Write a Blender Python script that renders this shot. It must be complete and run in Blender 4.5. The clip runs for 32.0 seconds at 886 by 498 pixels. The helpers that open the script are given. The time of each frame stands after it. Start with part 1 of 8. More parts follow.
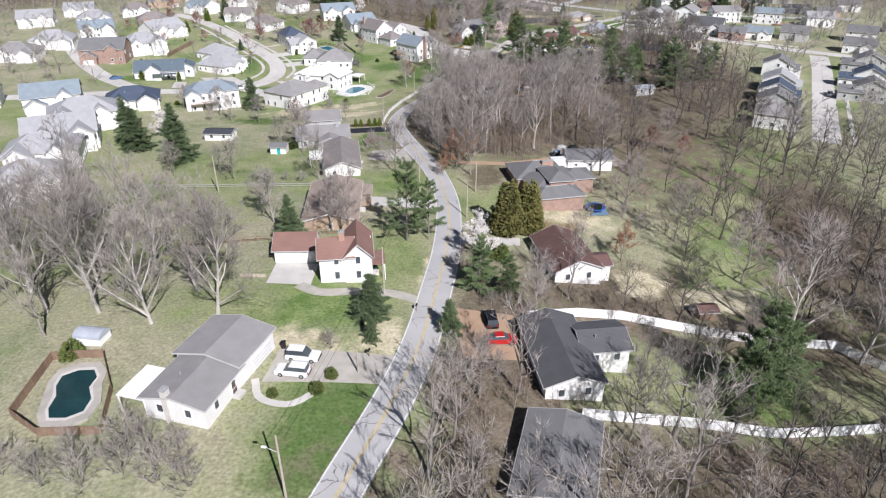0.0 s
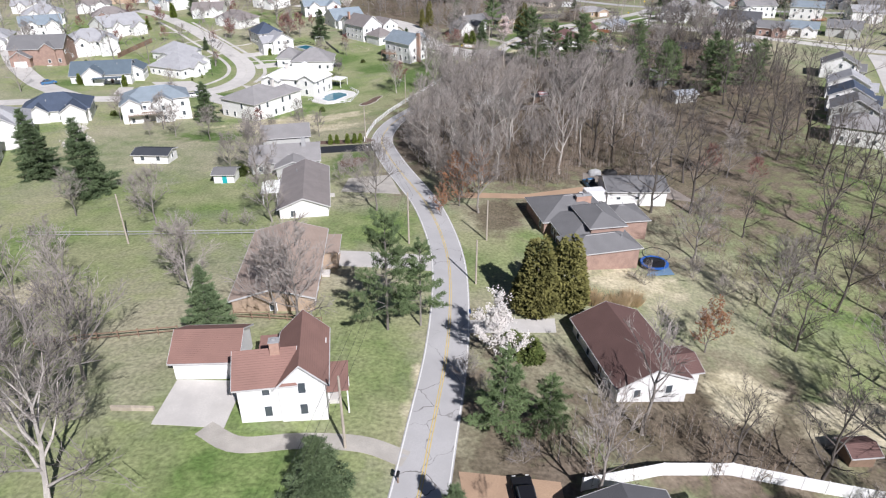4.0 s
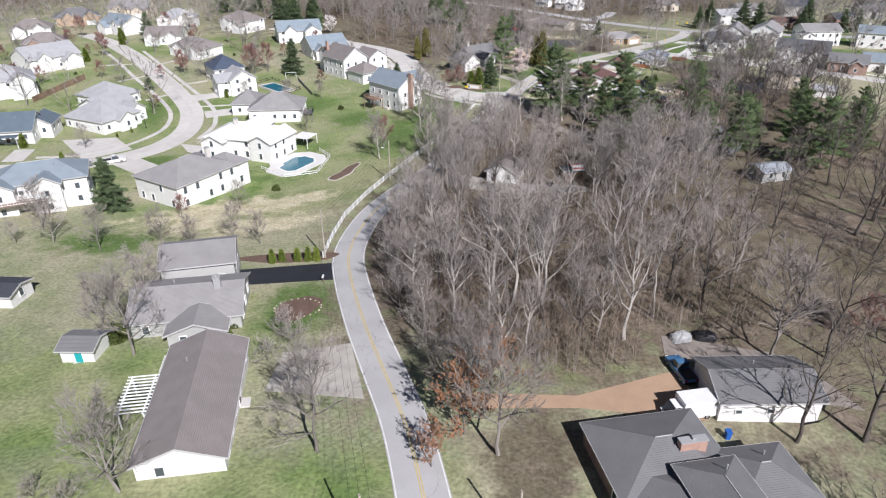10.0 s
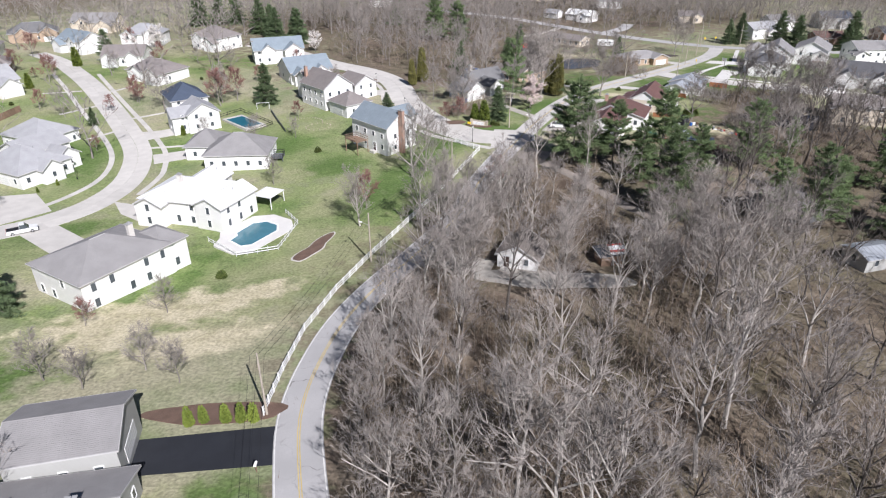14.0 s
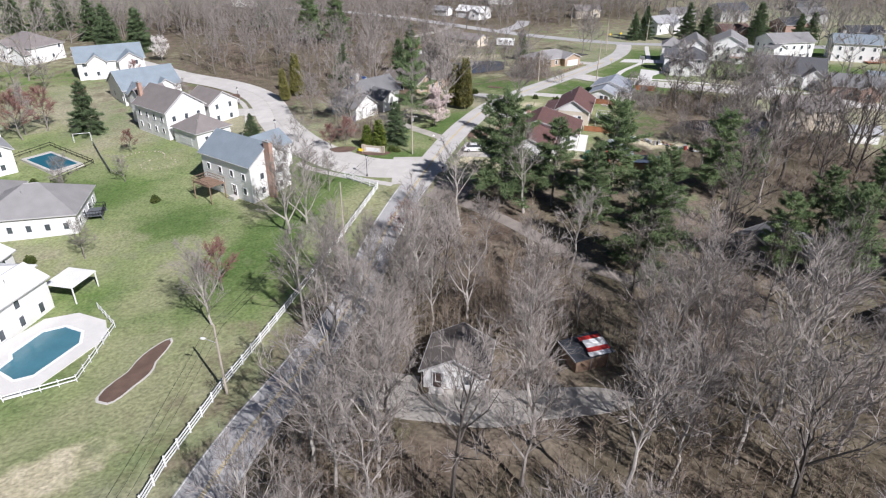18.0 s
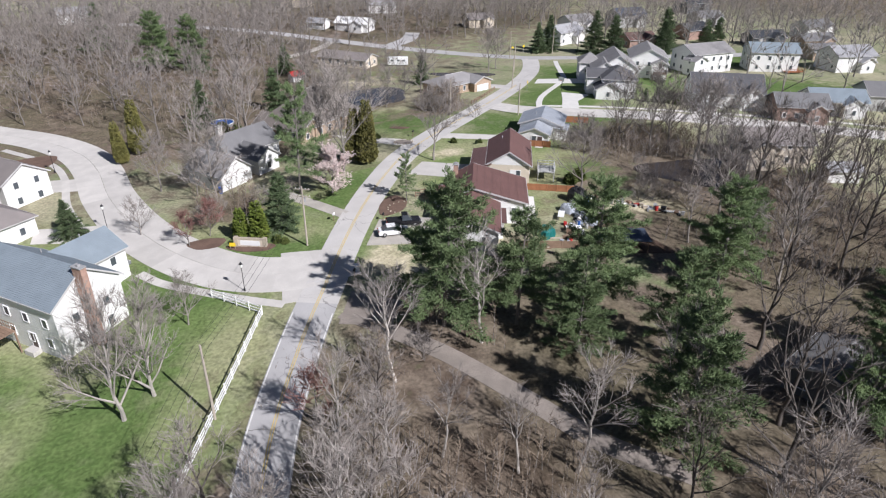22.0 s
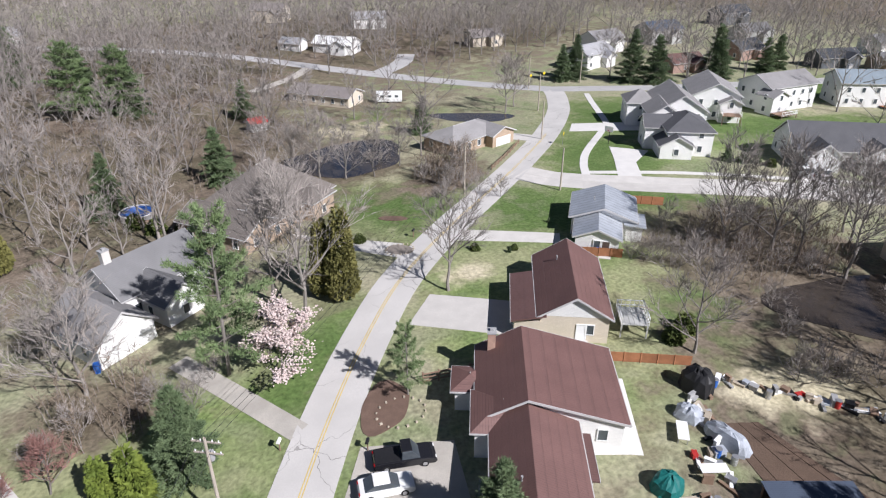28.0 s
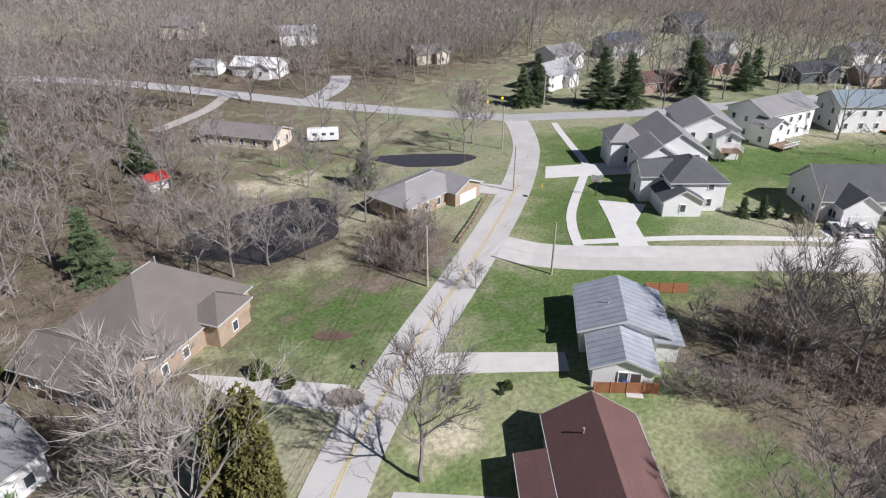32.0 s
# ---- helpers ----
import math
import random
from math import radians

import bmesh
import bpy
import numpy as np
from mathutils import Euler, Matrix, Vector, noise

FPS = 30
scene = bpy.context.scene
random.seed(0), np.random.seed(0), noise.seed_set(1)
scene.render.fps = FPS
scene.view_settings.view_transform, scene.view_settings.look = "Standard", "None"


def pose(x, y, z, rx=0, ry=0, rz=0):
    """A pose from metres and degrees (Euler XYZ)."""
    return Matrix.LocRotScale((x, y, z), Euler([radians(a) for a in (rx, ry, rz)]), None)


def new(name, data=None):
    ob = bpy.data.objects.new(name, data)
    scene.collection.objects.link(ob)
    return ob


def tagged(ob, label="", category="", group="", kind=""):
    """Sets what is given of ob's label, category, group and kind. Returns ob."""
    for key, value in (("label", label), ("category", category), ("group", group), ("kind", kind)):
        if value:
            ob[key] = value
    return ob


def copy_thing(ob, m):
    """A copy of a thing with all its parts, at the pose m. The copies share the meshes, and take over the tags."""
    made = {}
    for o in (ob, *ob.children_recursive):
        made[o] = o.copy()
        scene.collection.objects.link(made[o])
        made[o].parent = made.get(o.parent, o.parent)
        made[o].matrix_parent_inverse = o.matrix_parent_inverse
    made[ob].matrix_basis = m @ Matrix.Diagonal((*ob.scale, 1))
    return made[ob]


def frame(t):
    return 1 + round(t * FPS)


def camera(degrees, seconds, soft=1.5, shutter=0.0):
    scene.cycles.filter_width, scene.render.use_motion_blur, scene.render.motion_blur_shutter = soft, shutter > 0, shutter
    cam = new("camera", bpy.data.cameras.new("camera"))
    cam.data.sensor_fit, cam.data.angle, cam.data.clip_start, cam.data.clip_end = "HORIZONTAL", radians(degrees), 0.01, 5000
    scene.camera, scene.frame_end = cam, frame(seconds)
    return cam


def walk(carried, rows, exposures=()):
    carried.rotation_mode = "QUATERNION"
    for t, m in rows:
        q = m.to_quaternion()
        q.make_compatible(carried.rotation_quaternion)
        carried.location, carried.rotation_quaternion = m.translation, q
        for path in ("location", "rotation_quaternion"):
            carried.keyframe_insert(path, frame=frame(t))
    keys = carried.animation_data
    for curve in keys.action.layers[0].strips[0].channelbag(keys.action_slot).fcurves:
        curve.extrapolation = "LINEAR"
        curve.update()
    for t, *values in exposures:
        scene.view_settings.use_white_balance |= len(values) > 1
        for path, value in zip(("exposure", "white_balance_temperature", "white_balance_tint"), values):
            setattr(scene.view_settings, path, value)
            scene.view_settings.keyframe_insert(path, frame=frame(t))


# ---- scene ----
cam = camera(69.5, 32.0, 1.2)
METRES, EYE, TILT, LEAN, TURN = 300.0, 63.0, 0.0, 0.0, 0.0
ROWS = [
    (0.0, 0.0, 0.0, 0.0, 0.03, -29.01, -0.06),
    (0.5, -0.0006, 0.0169, -0.0044, -0.03, -29.01, -0.08),
    (1.0, -0.0009, 0.0345, -0.0089, -0.09, -28.98, -0.07),
    (1.5, -0.001, 0.0521, -0.0134, -0.14, -28.98, -0.08),
    (2.0, -0.001, 0.07, -0.018, -0.19, -28.96, -0.07),
    (2.5, -0.0011, 0.0879, -0.0225, -0.25, -28.91, -0.06),
    (3.0, -0.0009, 0.1057, -0.0271, -0.27, -28.83, -0.04),
    (3.5, -0.001, 0.1234, -0.0311, -0.29, -28.82, -0.03),
    (5.5, 0.0005, 0.1931, -0.0352, -0.33, -28.85, -0.03),
    (6.0, 0.0009, 0.2093, -0.0353, -0.34, -28.78, -0.05),
    (6.5, 0.0011, 0.2255, -0.0354, -0.32, -28.72, -0.06),
    (7.0, 0.0015, 0.2415, -0.0357, -0.29, -28.61, -0.02),
    (7.5, 0.002, 0.2576, -0.0361, -0.24, -28.52, -0.03),
    (8.0, 0.0023, 0.2738, -0.0364, -0.22, -28.47, -0.04),
    (8.5, 0.0027, 0.2897, -0.0364, -0.2, -28.41, -0.02),
    (9.0, 0.003, 0.3056, -0.0365, -0.18, -28.36, -0.04),
    (9.5, 0.0031, 0.3217, -0.0368, -0.16, -28.3, -0.04),
    (10.0, 0.0034, 0.3378, -0.0366, -0.13, -28.28, -0.03),
    (10.5, 0.0034, 0.3539, -0.0369, -0.11, -28.22, -0.03),
    (11.0, 0.0037, 0.37, -0.037, -0.09, -28.2, -0.01),
    (11.5, 0.0041, 0.3865, -0.0375, -0.06, -28.16, 0.03),
    (12.0, 0.0045, 0.4029, -0.0378, -0.06, -28.11, 0.06),
    (12.5, 0.0047, 0.4192, -0.038, -0.07, -28.07, 0.07),
    (13.0, 0.0051, 0.4351, -0.038, -0.08, -28.08, 0.08),
    (13.5, 0.0058, 0.4508, -0.0381, -0.06, -28.06, 0.1),
    (14.0, 0.0063, 0.4657, -0.0383, -0.06, -28.08, 0.11),
    (14.5, 0.0065, 0.4799, -0.041, -0.06, -28.06, 0.09),
    (16.5, 0.0079, 0.5424, -0.0572, -0.08, -28.07, 0.1),
    (17.0, 0.0085, 0.56, -0.0592, -0.1, -28.11, 0.1),
    (17.5, 0.0092, 0.5777, -0.0597, -0.3, -28.11, 0.08),
    (18.0, 0.01, 0.5956, -0.0596, -10.22, -28.03, -0.38),
    (18.5, 0.0101, 0.6131, -0.0591, -11.16, -28.07, -0.31),
    (19.0, 0.011, 0.6307, -0.0592, -11.28, -28.12, -0.36),
    (19.5, 0.0121, 0.6475, -0.0596, -11.4, -28.13, -0.34),
    (20.0, 0.0138, 0.6634, -0.0601, -11.47, -28.09, -0.26),
    (20.5, 0.0166, 0.6788, -0.0601, -18.56, -28.0, -0.49),
    (21.0, 0.0182, 0.6949, -0.0604, -20.96, -27.97, -0.58),
    (21.5, 0.0209, 0.7106, -0.0604, -21.09, -28.0, -0.56),
    (22.0, 0.0245, 0.7263, -0.0607, -21.2, -28.01, -0.58),
    (22.5, 0.0283, 0.7413, -0.061, -21.3, -28.01, -0.56),
    (23.0, 0.0322, 0.756, -0.0615, -21.39, -28.03, -0.55),
    (23.5, 0.0361, 0.77, -0.0626, -21.48, -28.07, -0.56),
    (24.0, 0.0398, 0.7835, -0.0638, -21.56, -28.11, -0.56),
    (24.5, 0.0437, 0.7969, -0.0646, -21.64, -28.17, -0.56),
    (25.0, 0.0481, 0.8104, -0.0646, -21.71, -28.17, -0.54),
    (25.5, 0.0527, 0.8242, -0.0646, -21.77, -28.19, -0.51),
    (27.5, 0.0701, 0.8715, -0.0648, -22.01, -27.98, -0.13),
    (28.0, 0.0748, 0.8843, -0.0649, -22.09, -27.94, -0.08),
    (28.5, 0.0795, 0.8971, -0.0651, -22.17, -27.89, -0.06),
    (29.0, 0.0844, 0.9099, -0.0653, -24.05, -27.83, -0.08),
    (29.5, 0.0893, 0.9224, -0.0653, -26.2, -27.83, -0.1),
    (30.0, 0.0932, 0.9347, -0.0654, -27.4, -27.83, -0.14),
    (30.5, 0.0974, 0.9464, -0.0655, -27.48, -27.8, -0.1),
    (31.0, 0.1011, 0.9569, -0.0656, -27.53, -27.8, -0.08),
    (31.5, 0.1049, 0.9677, -0.0658, -27.59, -27.78, -0.06),
    (32.0, 0.1086, 0.9782, -0.0659, -27.68, -27.76, -0.05),
]
walk(cam, [(t, pose(0, 0, EYE, TILT, LEAN, TURN) @ pose(METRES * x, METRES * y, METRES * z, 90 + pitch, roll, yaw)) for t, x, y, z, yaw, pitch, roll in ROWS],
     [(0.0, 0.36, 6300, 14), (6.0, 0.34, 6300, 14), (7.0, 0.22, 6300, 14), (8.0, 0.16, 6300, 14), (9.5, 0.28, 6300, 14), (13.0, 0.42, 6300, 14), (17.0, 0.32, 6300, 14), (20.0, 0.36, 6300, 14), (24.0, 0.22, 6300, 14), (26.0, 0.22, 6300, 14), (29.0, 0.48, 6300, 14), (31.0, 0.46, 6300, 14), (32.0, 0.26, 6300, 14)])

# ---- world and sun ----
SHADOW = 117.0        # the way the shadows fall, in degrees from +x
ELEVATION = 40.0
_a, _e = radians(SHADOW), radians(ELEVATION)
sun_way = Vector((math.cos(_a) * math.cos(_e), math.sin(_a) * math.cos(_e), -math.sin(_e)))
world = bpy.data.worlds.new("world")
scene.world = world
world.use_nodes = True
wn = world.node_tree.nodes
sky = wn.new("ShaderNodeTexSky")
sky.sky_type = "NISHITA"
sky.sun_disc = False
sky.air_density, sky.dust_density = 0.55, 0.3
sky.sun_elevation = _e
sky.sun_rotation = math.atan2(-sun_way.x, -sun_way.y)
world.node_tree.links.new(sky.outputs[0], wn["Background"].inputs[0])
wn["Background"].inputs[1].default_value = 0.05
lamp = bpy.data.lights.new("sun", "SUN")
lamp.energy, lamp.angle, lamp.color = 5.0, radians(0.55), (1.0, 0.985, 0.985)
sun = new("sun", lamp)
sun.matrix_world = Matrix.Translation((0, 0, 200)) @ sun_way.to_track_quat("-Z", "Y").to_matrix().to_4x4()


# ---- materials ----
def mix_nodes(nt, a, b, fac):
    n = nt.nodes.new("ShaderNodeMix")
    n.data_type = "RGBA"
    for sock, v in ((n.inputs[0], fac), (n.inputs[6], a), (n.inputs[7], b)):
        if hasattr(v, "is_linked"):
            nt.links.new(v, sock)
        else:
            sock.default_value = v if not isinstance(v, tuple) else (*v, 1)[:4]
    return n.outputs[2]


def noise_node(nt, vec, scale, detail=4.0, lo=0.35, hi=0.65):
    n = nt.nodes.new("ShaderNodeTexNoise")
    n.inputs["Scale"].default_value = scale
    n.inputs["Detail"].default_value = detail
    nt.links.new(vec, n.inputs["Vector"])
    r = nt.nodes.new("ShaderNodeMapRange")
    r.inputs[1].default_value, r.inputs[2].default_value = lo, hi
    nt.links.new(n.outputs["Fac"], r.inputs[0])
    return r.outputs[0]


def material(name, col, rough=0.8, var=0.25, coarse=0.35, fine=6.0, bump=0.02, metal=0.0, tint=None, spread=0.0, spec=0.3):
    """A surface with variation at two scales; spread: how far the objects differ from one another."""
    m = bpy.data.materials.new(name)
    m.use_nodes = True
    nt = m.node_tree
    b = nt.nodes["Principled BSDF"]
    vec = nt.nodes.new("ShaderNodeNewGeometry").outputs["Position"]
    dark = tuple(c * (1 - var) for c in col)
    light = tuple(min(1, c * (1 + var)) for c in col) if tint is None else tint
    c1 = mix_nodes(nt, dark, light, noise_node(nt, vec, coarse))
    c2 = mix_nodes(nt, c1, col, 0.45)
    f = noise_node(nt, vec, fine)
    c3 = mix_nodes(nt, c2, tuple(c * (1 - 0.8 * var) for c in col), f)
    out = mix_nodes(nt, c3, c2, 0.5)
    if spread:
        oi = nt.nodes.new("ShaderNodeObjectInfo")
        r = nt.nodes.new("ShaderNodeMapRange")
        r.inputs[3].default_value, r.inputs[4].default_value = 1 - spread, 1 + spread
        nt.links.new(oi.outputs["Random"], r.inputs[0])
        hs = nt.nodes.new("ShaderNodeHueSaturation")
        nt.links.new(r.outputs[0], hs.inputs["Value"])
        nt.links.new(out, hs.inputs["Color"])
        out = hs.outputs[0]
    nt.links.new(out, b.inputs["Base Color"])
    b.inputs["Roughness"].default_value = rough
    b.inputs["Metallic"].default_value = metal
    b.inputs["Specular IOR Level"].default_value = spec
    if bump:
        bp = nt.nodes.new("ShaderNodeBump")
        bp.inputs["Strength"].default_value = 0.5
        bp.inputs["Distance"].default_value = bump
        nt.links.new(f, bp.inputs["Height"])
        nt.links.new(bp.outputs[0], b.inputs["Normal"])
    return m


def rows_on(m, step, depth, dark, axis="Z"):
    """Courses (shingles, clapboards, ribs) a step apart along an axis of the object: a groove and a thin darker line."""
    nt = m.node_tree
    b = nt.nodes["Principled BSDF"]
    co = nt.nodes.new("ShaderNodeTexCoord").outputs["Object"]
    sp = nt.nodes.new("ShaderNodeSeparateXYZ")
    nt.links.new(co, sp.inputs[0])
    k = nt.nodes.new("ShaderNodeMath")
    k.operation = "DIVIDE"
    k.inputs[1].default_value = step
    nt.links.new(sp.outputs[axis], k.inputs[0])
    fr = nt.nodes.new("ShaderNodeMath")
    fr.operation = "FRACT"
    nt.links.new(k.outputs[0], fr.inputs[0])
    lt = nt.nodes.new("ShaderNodeMath")
    lt.operation = "LESS_THAN"
    lt.inputs[1].default_value = 0.18
    nt.links.new(fr.outputs[0], lt.inputs[0])
    src = b.inputs["Base Color"].links[0].from_socket
    ml = nt.nodes.new("ShaderNodeMath")
    ml.operation = "MULTIPLY"
    ml.inputs[1].default_value = dark
    nt.links.new(lt.outputs[0], ml.inputs[0])
    nt.links.new(mix_nodes(nt, src, (0.02, 0.02, 0.02), ml.outputs[0]), b.inputs["Base Color"])
    bp = nt.nodes.new("ShaderNodeBump")
    bp.inputs["Distance"].default_value = depth
    nt.links.new(fr.outputs[0], bp.inputs["Height"])
    if b.inputs["Normal"].links:
        nt.links.new(b.inputs["Normal"].links[0].from_socket, bp.inputs["Normal"])
    nt.links.new(bp.outputs[0], b.inputs["Normal"])
    return m


def shingle(name, col, rough=0.85, var=0.14):
    return rows_on(material(name, col, rough, var, 0.5, 7.0, 0.01, spread=0.06), 0.2, 0.02, 0.12, "Y")


def siding(name, col):
    return rows_on(material(name, col, 0.6, 0.06, 0.4, 5.0, 0.0), 0.16, 0.015, 0.12)


ROOF_GREY = shingle("roof_grey", (0.275, 0.265, 0.262))
ROOF_PALE = shingle("roof_pale", (0.36, 0.36, 0.37))
ROOF_SLATE = shingle("roof_slate", (0.18, 0.178, 0.18))
ROOF_CHARCOAL = shingle("roof_charcoal", (0.105, 0.105, 0.112))
ROOF_DARK = shingle("roof_dark", (0.055, 0.06, 0.07))
ROOF_BLUE = shingle("roof_blue", (0.235, 0.28, 0.315))
ROOF_TEAL = shingle("roof_teal", (0.115, 0.15, 0.18))
ROOF_NAVY = shingle("roof_navy", (0.07, 0.09, 0.13))
ROOF_BROWN = shingle("roof_brown", (0.235, 0.21, 0.20))
ROOF_TAUPE = shingle("roof_taupe", (0.165, 0.145, 0.13))
ROOF_TAN = shingle("roof_tan", (0.36, 0.28, 0.23))
ROOF_RED = shingle("roof_red", (0.25, 0.145, 0.12))
ROOF_MAROON = shingle("roof_maroon", (0.145, 0.085, 0.075))
ROOF_WHITE = shingle("roof_white", (0.78, 0.78, 0.77))
ROOF_TILE = rows_on(rows_on(material("roof_metal_tile", (0.165, 0.09, 0.08), 0.55, 0.16, 0.4, 5.0, 0.01, spec=0.4), 0.35, 0.02, 0.1), 0.24, 0.04, 0.3, "X")
TIN = rows_on(material("roof_tin", (0.50, 0.53, 0.57), 0.42, 0.2, 0.7, 3.0, 0.01, metal=0.35), 0.9, 0.03, 0.3, "X")
WHITE_SIDING = siding("siding_white", (0.80, 0.79, 0.77))
CREAM_SIDING = siding("siding_cream", (0.66, 0.58, 0.47))
GREY_SIDING = siding("siding_grey", (0.46, 0.46, 0.44))
BLUE_SIDING = siding("siding_blue", (0.50, 0.57, 0.66))
DARK_SIDING = siding("siding_dark", (0.13, 0.14, 0.15))
RED_SIDING = siding("siding_red", (0.32, 0.09, 0.06))
RED_BRICK = rows_on(material("brick_red", (0.36, 0.245, 0.20), 0.85, 0.25, 1.0, 12.0, 0.01), 0.075, 0.01, 0.2)
TAN_BRICK = rows_on(material("brick_tan", (0.45, 0.34, 0.25), 0.85, 0.22, 1.0, 12.0, 0.01), 0.075, 0.01, 0.2)
TRIM = material("trim_white", (0.80, 0.80, 0.79), 0.5, 0.05, 0.5, 8.0, 0.0)
GUTTER = material("gutter", (0.52, 0.51, 0.50), 0.5, 0.15, 0.5, 8.0, 0.0)
DOOR_WHITE = rows_on(material("garage_door_white", (0.76, 0.76, 0.75), 0.5, 0.05, 0.6, 6.0, 0.0), 0.53, 0.02, 0.3)
DOOR_DARK = material("door_dark", (0.10, 0.07, 0.06), 0.5, 0.2)
DOOR_TEAL = material("door_teal", (0.02, 0.36, 0.38), 0.5, 0.1)
CHIMNEY_BRICK = material("chimney_brick", (0.42, 0.27, 0.21), 0.85, 0.25, 2.0, 14.0, 0.01)
CHIMNEY_PALE = material("chimney_stucco", (0.60, 0.57, 0.53), 0.85, 0.12, 2.0, 14.0, 0.01)
PIPE = material("vent_grey", (0.35, 0.35, 0.35), 0.5, 0.15)
GLASS = material("window_glass", (0.075, 0.088, 0.10), 0.08, 0.3, 0.6, 3.0, 0.0, spec=0.6)
CONCRETE = material("concrete", (0.55, 0.525, 0.49), 0.85, 0.13, 0.5, 5.0, 0.006, spread=0.07)
KERB = material("kerb_concrete", (0.56, 0.54, 0.50), 0.85, 0.13, 0.6, 6.0, 0.006)
PALE_PAVING = material("pale_paving", (0.66, 0.64, 0.61), 0.8, 0.1, 0.5, 5.0, 0.004)
GRAVEL = material("gravel_pale", (0.44, 0.41, 0.365), 0.95, 0.25, 0.5, 10.0, 0.03)
DIRTY_GRAVEL = material("leafy_gravel", (0.27, 0.235, 0.205), 0.95, 0.3, 0.4, 7.0, 0.03)
DIRT = material("bare_earth", (0.125, 0.085, 0.062), 0.95, 0.3, 0.4, 6.0, 0.05)
CLAY = material("clay_drive", (0.40, 0.275, 0.185), 0.95, 0.15, 0.4, 6.0, 0.03)
MULCH = material("mulch", (0.16, 0.105, 0.08), 0.95, 0.3, 0.7, 9.0, 0.05)
BLACKTOP = material("fresh_blacktop", (0.028, 0.030, 0.036), 0.7, 0.2, 0.5, 9.0, 0.01)
WOOD = material("weathered_wood", (0.25, 0.17, 0.12), 0.85, 0.3, 1.2, 10.0, 0.01, spread=0.15)
REDWOOD = material("red_wood", (0.32, 0.14, 0.07), 0.85, 0.25, 1.2, 10.0, 0.01, spread=0.12)
POLE_WOOD = material("pole_wood", (0.42, 0.37, 0.31), 0.9, 0.2, 1.0, 12.0, 0.01)
VINYL = material("vinyl_white", (0.82, 0.82, 0.81), 0.45, 0.05, 0.6, 5.0, 0.0)
LINE_WHITE = material("line_white", (0.72, 0.71, 0.68), 0.7, 0.2, 1.2, 14.0, 0.0)
LINE_YELLOW = material("line_yellow", (0.60, 0.46, 0.17), 0.7, 0.25, 1.2, 14.0, 0.0)
BARK = material("bark_grey", (0.235, 0.212, 0.19), 0.95, 0.3, 0.6, 8.0, 0.03, spread=0.22)
# BARK_DARK, TWIG_DARK: darker copies that carry the eastern wood's shade in their colour
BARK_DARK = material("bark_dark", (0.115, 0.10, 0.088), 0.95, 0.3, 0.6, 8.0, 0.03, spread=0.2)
TWIG_DARK = material("twigs_shaded", (0.155, 0.134, 0.117), 0.95, 0.25, 0.25, 3.0, 0.0, spread=0.2)
BARK_PALE = material("bark_pale", (0.45, 0.415, 0.375), 0.95, 0.3, 0.5, 6.0, 0.03, spread=0.15)
TWIG = material("twigs_grey_brown", (0.30, 0.268, 0.243), 0.95, 0.25, 0.25, 3.0, 0.0, spread=0.2)
TWIG_RED = material("twigs_reddish", (0.26, 0.14, 0.12), 0.95, 0.25, 0.25, 3.0, 0.0, spread=0.15)
BRUSH = material("dry_brush", (0.24, 0.188, 0.14), 0.95, 0.35, 0.12, 2.0, 0.0)
PINE = material("pine_needles", (0.14, 0.20, 0.088), 0.7, 0.35, 0.5, 3.0, 0.0, tint=(0.22, 0.285, 0.125), spread=0.2)
SPRUCE = material("spruce_needles", (0.115, 0.165, 0.08), 0.7, 0.35, 0.5, 3.0, 0.0, tint=(0.18, 0.23, 0.11), spread=0.2)
CEDAR = material("cedar_foliage", (0.17, 0.165, 0.052), 0.75, 0.4, 0.5, 3.0, 0.0, tint=(0.27, 0.245, 0.08), spread=0.15)
ARBOR = material("arborvitae", (0.13, 0.18, 0.03), 0.75, 0.35, 0.8, 4.0, 0.0, tint=(0.24, 0.28, 0.05), spread=0.12)
SHRUB = material("shrub_leaves", (0.085, 0.12, 0.03), 0.75, 0.4, 0.8, 4.0, 0.0, tint=(0.16, 0.17, 0.05), spread=0.25)
BLOSSOM = material("blossom_white", (0.74, 0.70, 0.66), 0.8, 0.1, 0.8, 6.0, 0.0)
BLOSSOM_PINK = material("blossom_pink", (0.70, 0.58, 0.55), 0.8, 0.15, 0.8, 6.0, 0.0)
RUSSET = material("russet_leaves", (0.30, 0.15, 0.08), 0.9, 0.3, 0.8, 5.0, 0.0)
REED = material("tall_dry_grass", (0.60, 0.48, 0.31), 0.95, 0.25, 0.8, 6.0, 0.0)
POOL_BLUE = material("pool_water", (0.075, 0.20, 0.25), 0.1, 0.15, 0.3, 1.5, 0.01, spec=0.6)
POOL_GREEN = material("pool_cover_green", (0.012, 0.045, 0.05), 0.12, 0.3, 0.3, 1.5, 0.01, spec=0.6)
POOL_TEAL = material("pool_cover_teal", (0.015, 0.12, 0.17), 0.5, 0.2, 0.3, 1.5, 0.01)
POND = material("pond_water", (0.055, 0.045, 0.038), 0.12, 0.3, 0.08, 0.8, 0.015, spec=0.6)
TYRE = material("tyre_rubber", (0.02, 0.02, 0.02), 0.9, 0.2)
STEEL = material("steel", (0.45, 0.45, 0.46), 0.4, 0.15, metal=0.6)
BLACK = material("black_metal", (0.02, 0.02, 0.022), 0.5, 0.2)
LAMP_RED = material("tail_lamp_red", (0.35, 0.01, 0.01), 0.25, 0.1)
LAMP_CLEAR = material("head_lamp_clear", (0.75, 0.75, 0.72), 0.15, 0.05)
BLUE_PLASTIC = material("blue_plastic", (0.03, 0.12, 0.42), 0.45, 0.15)
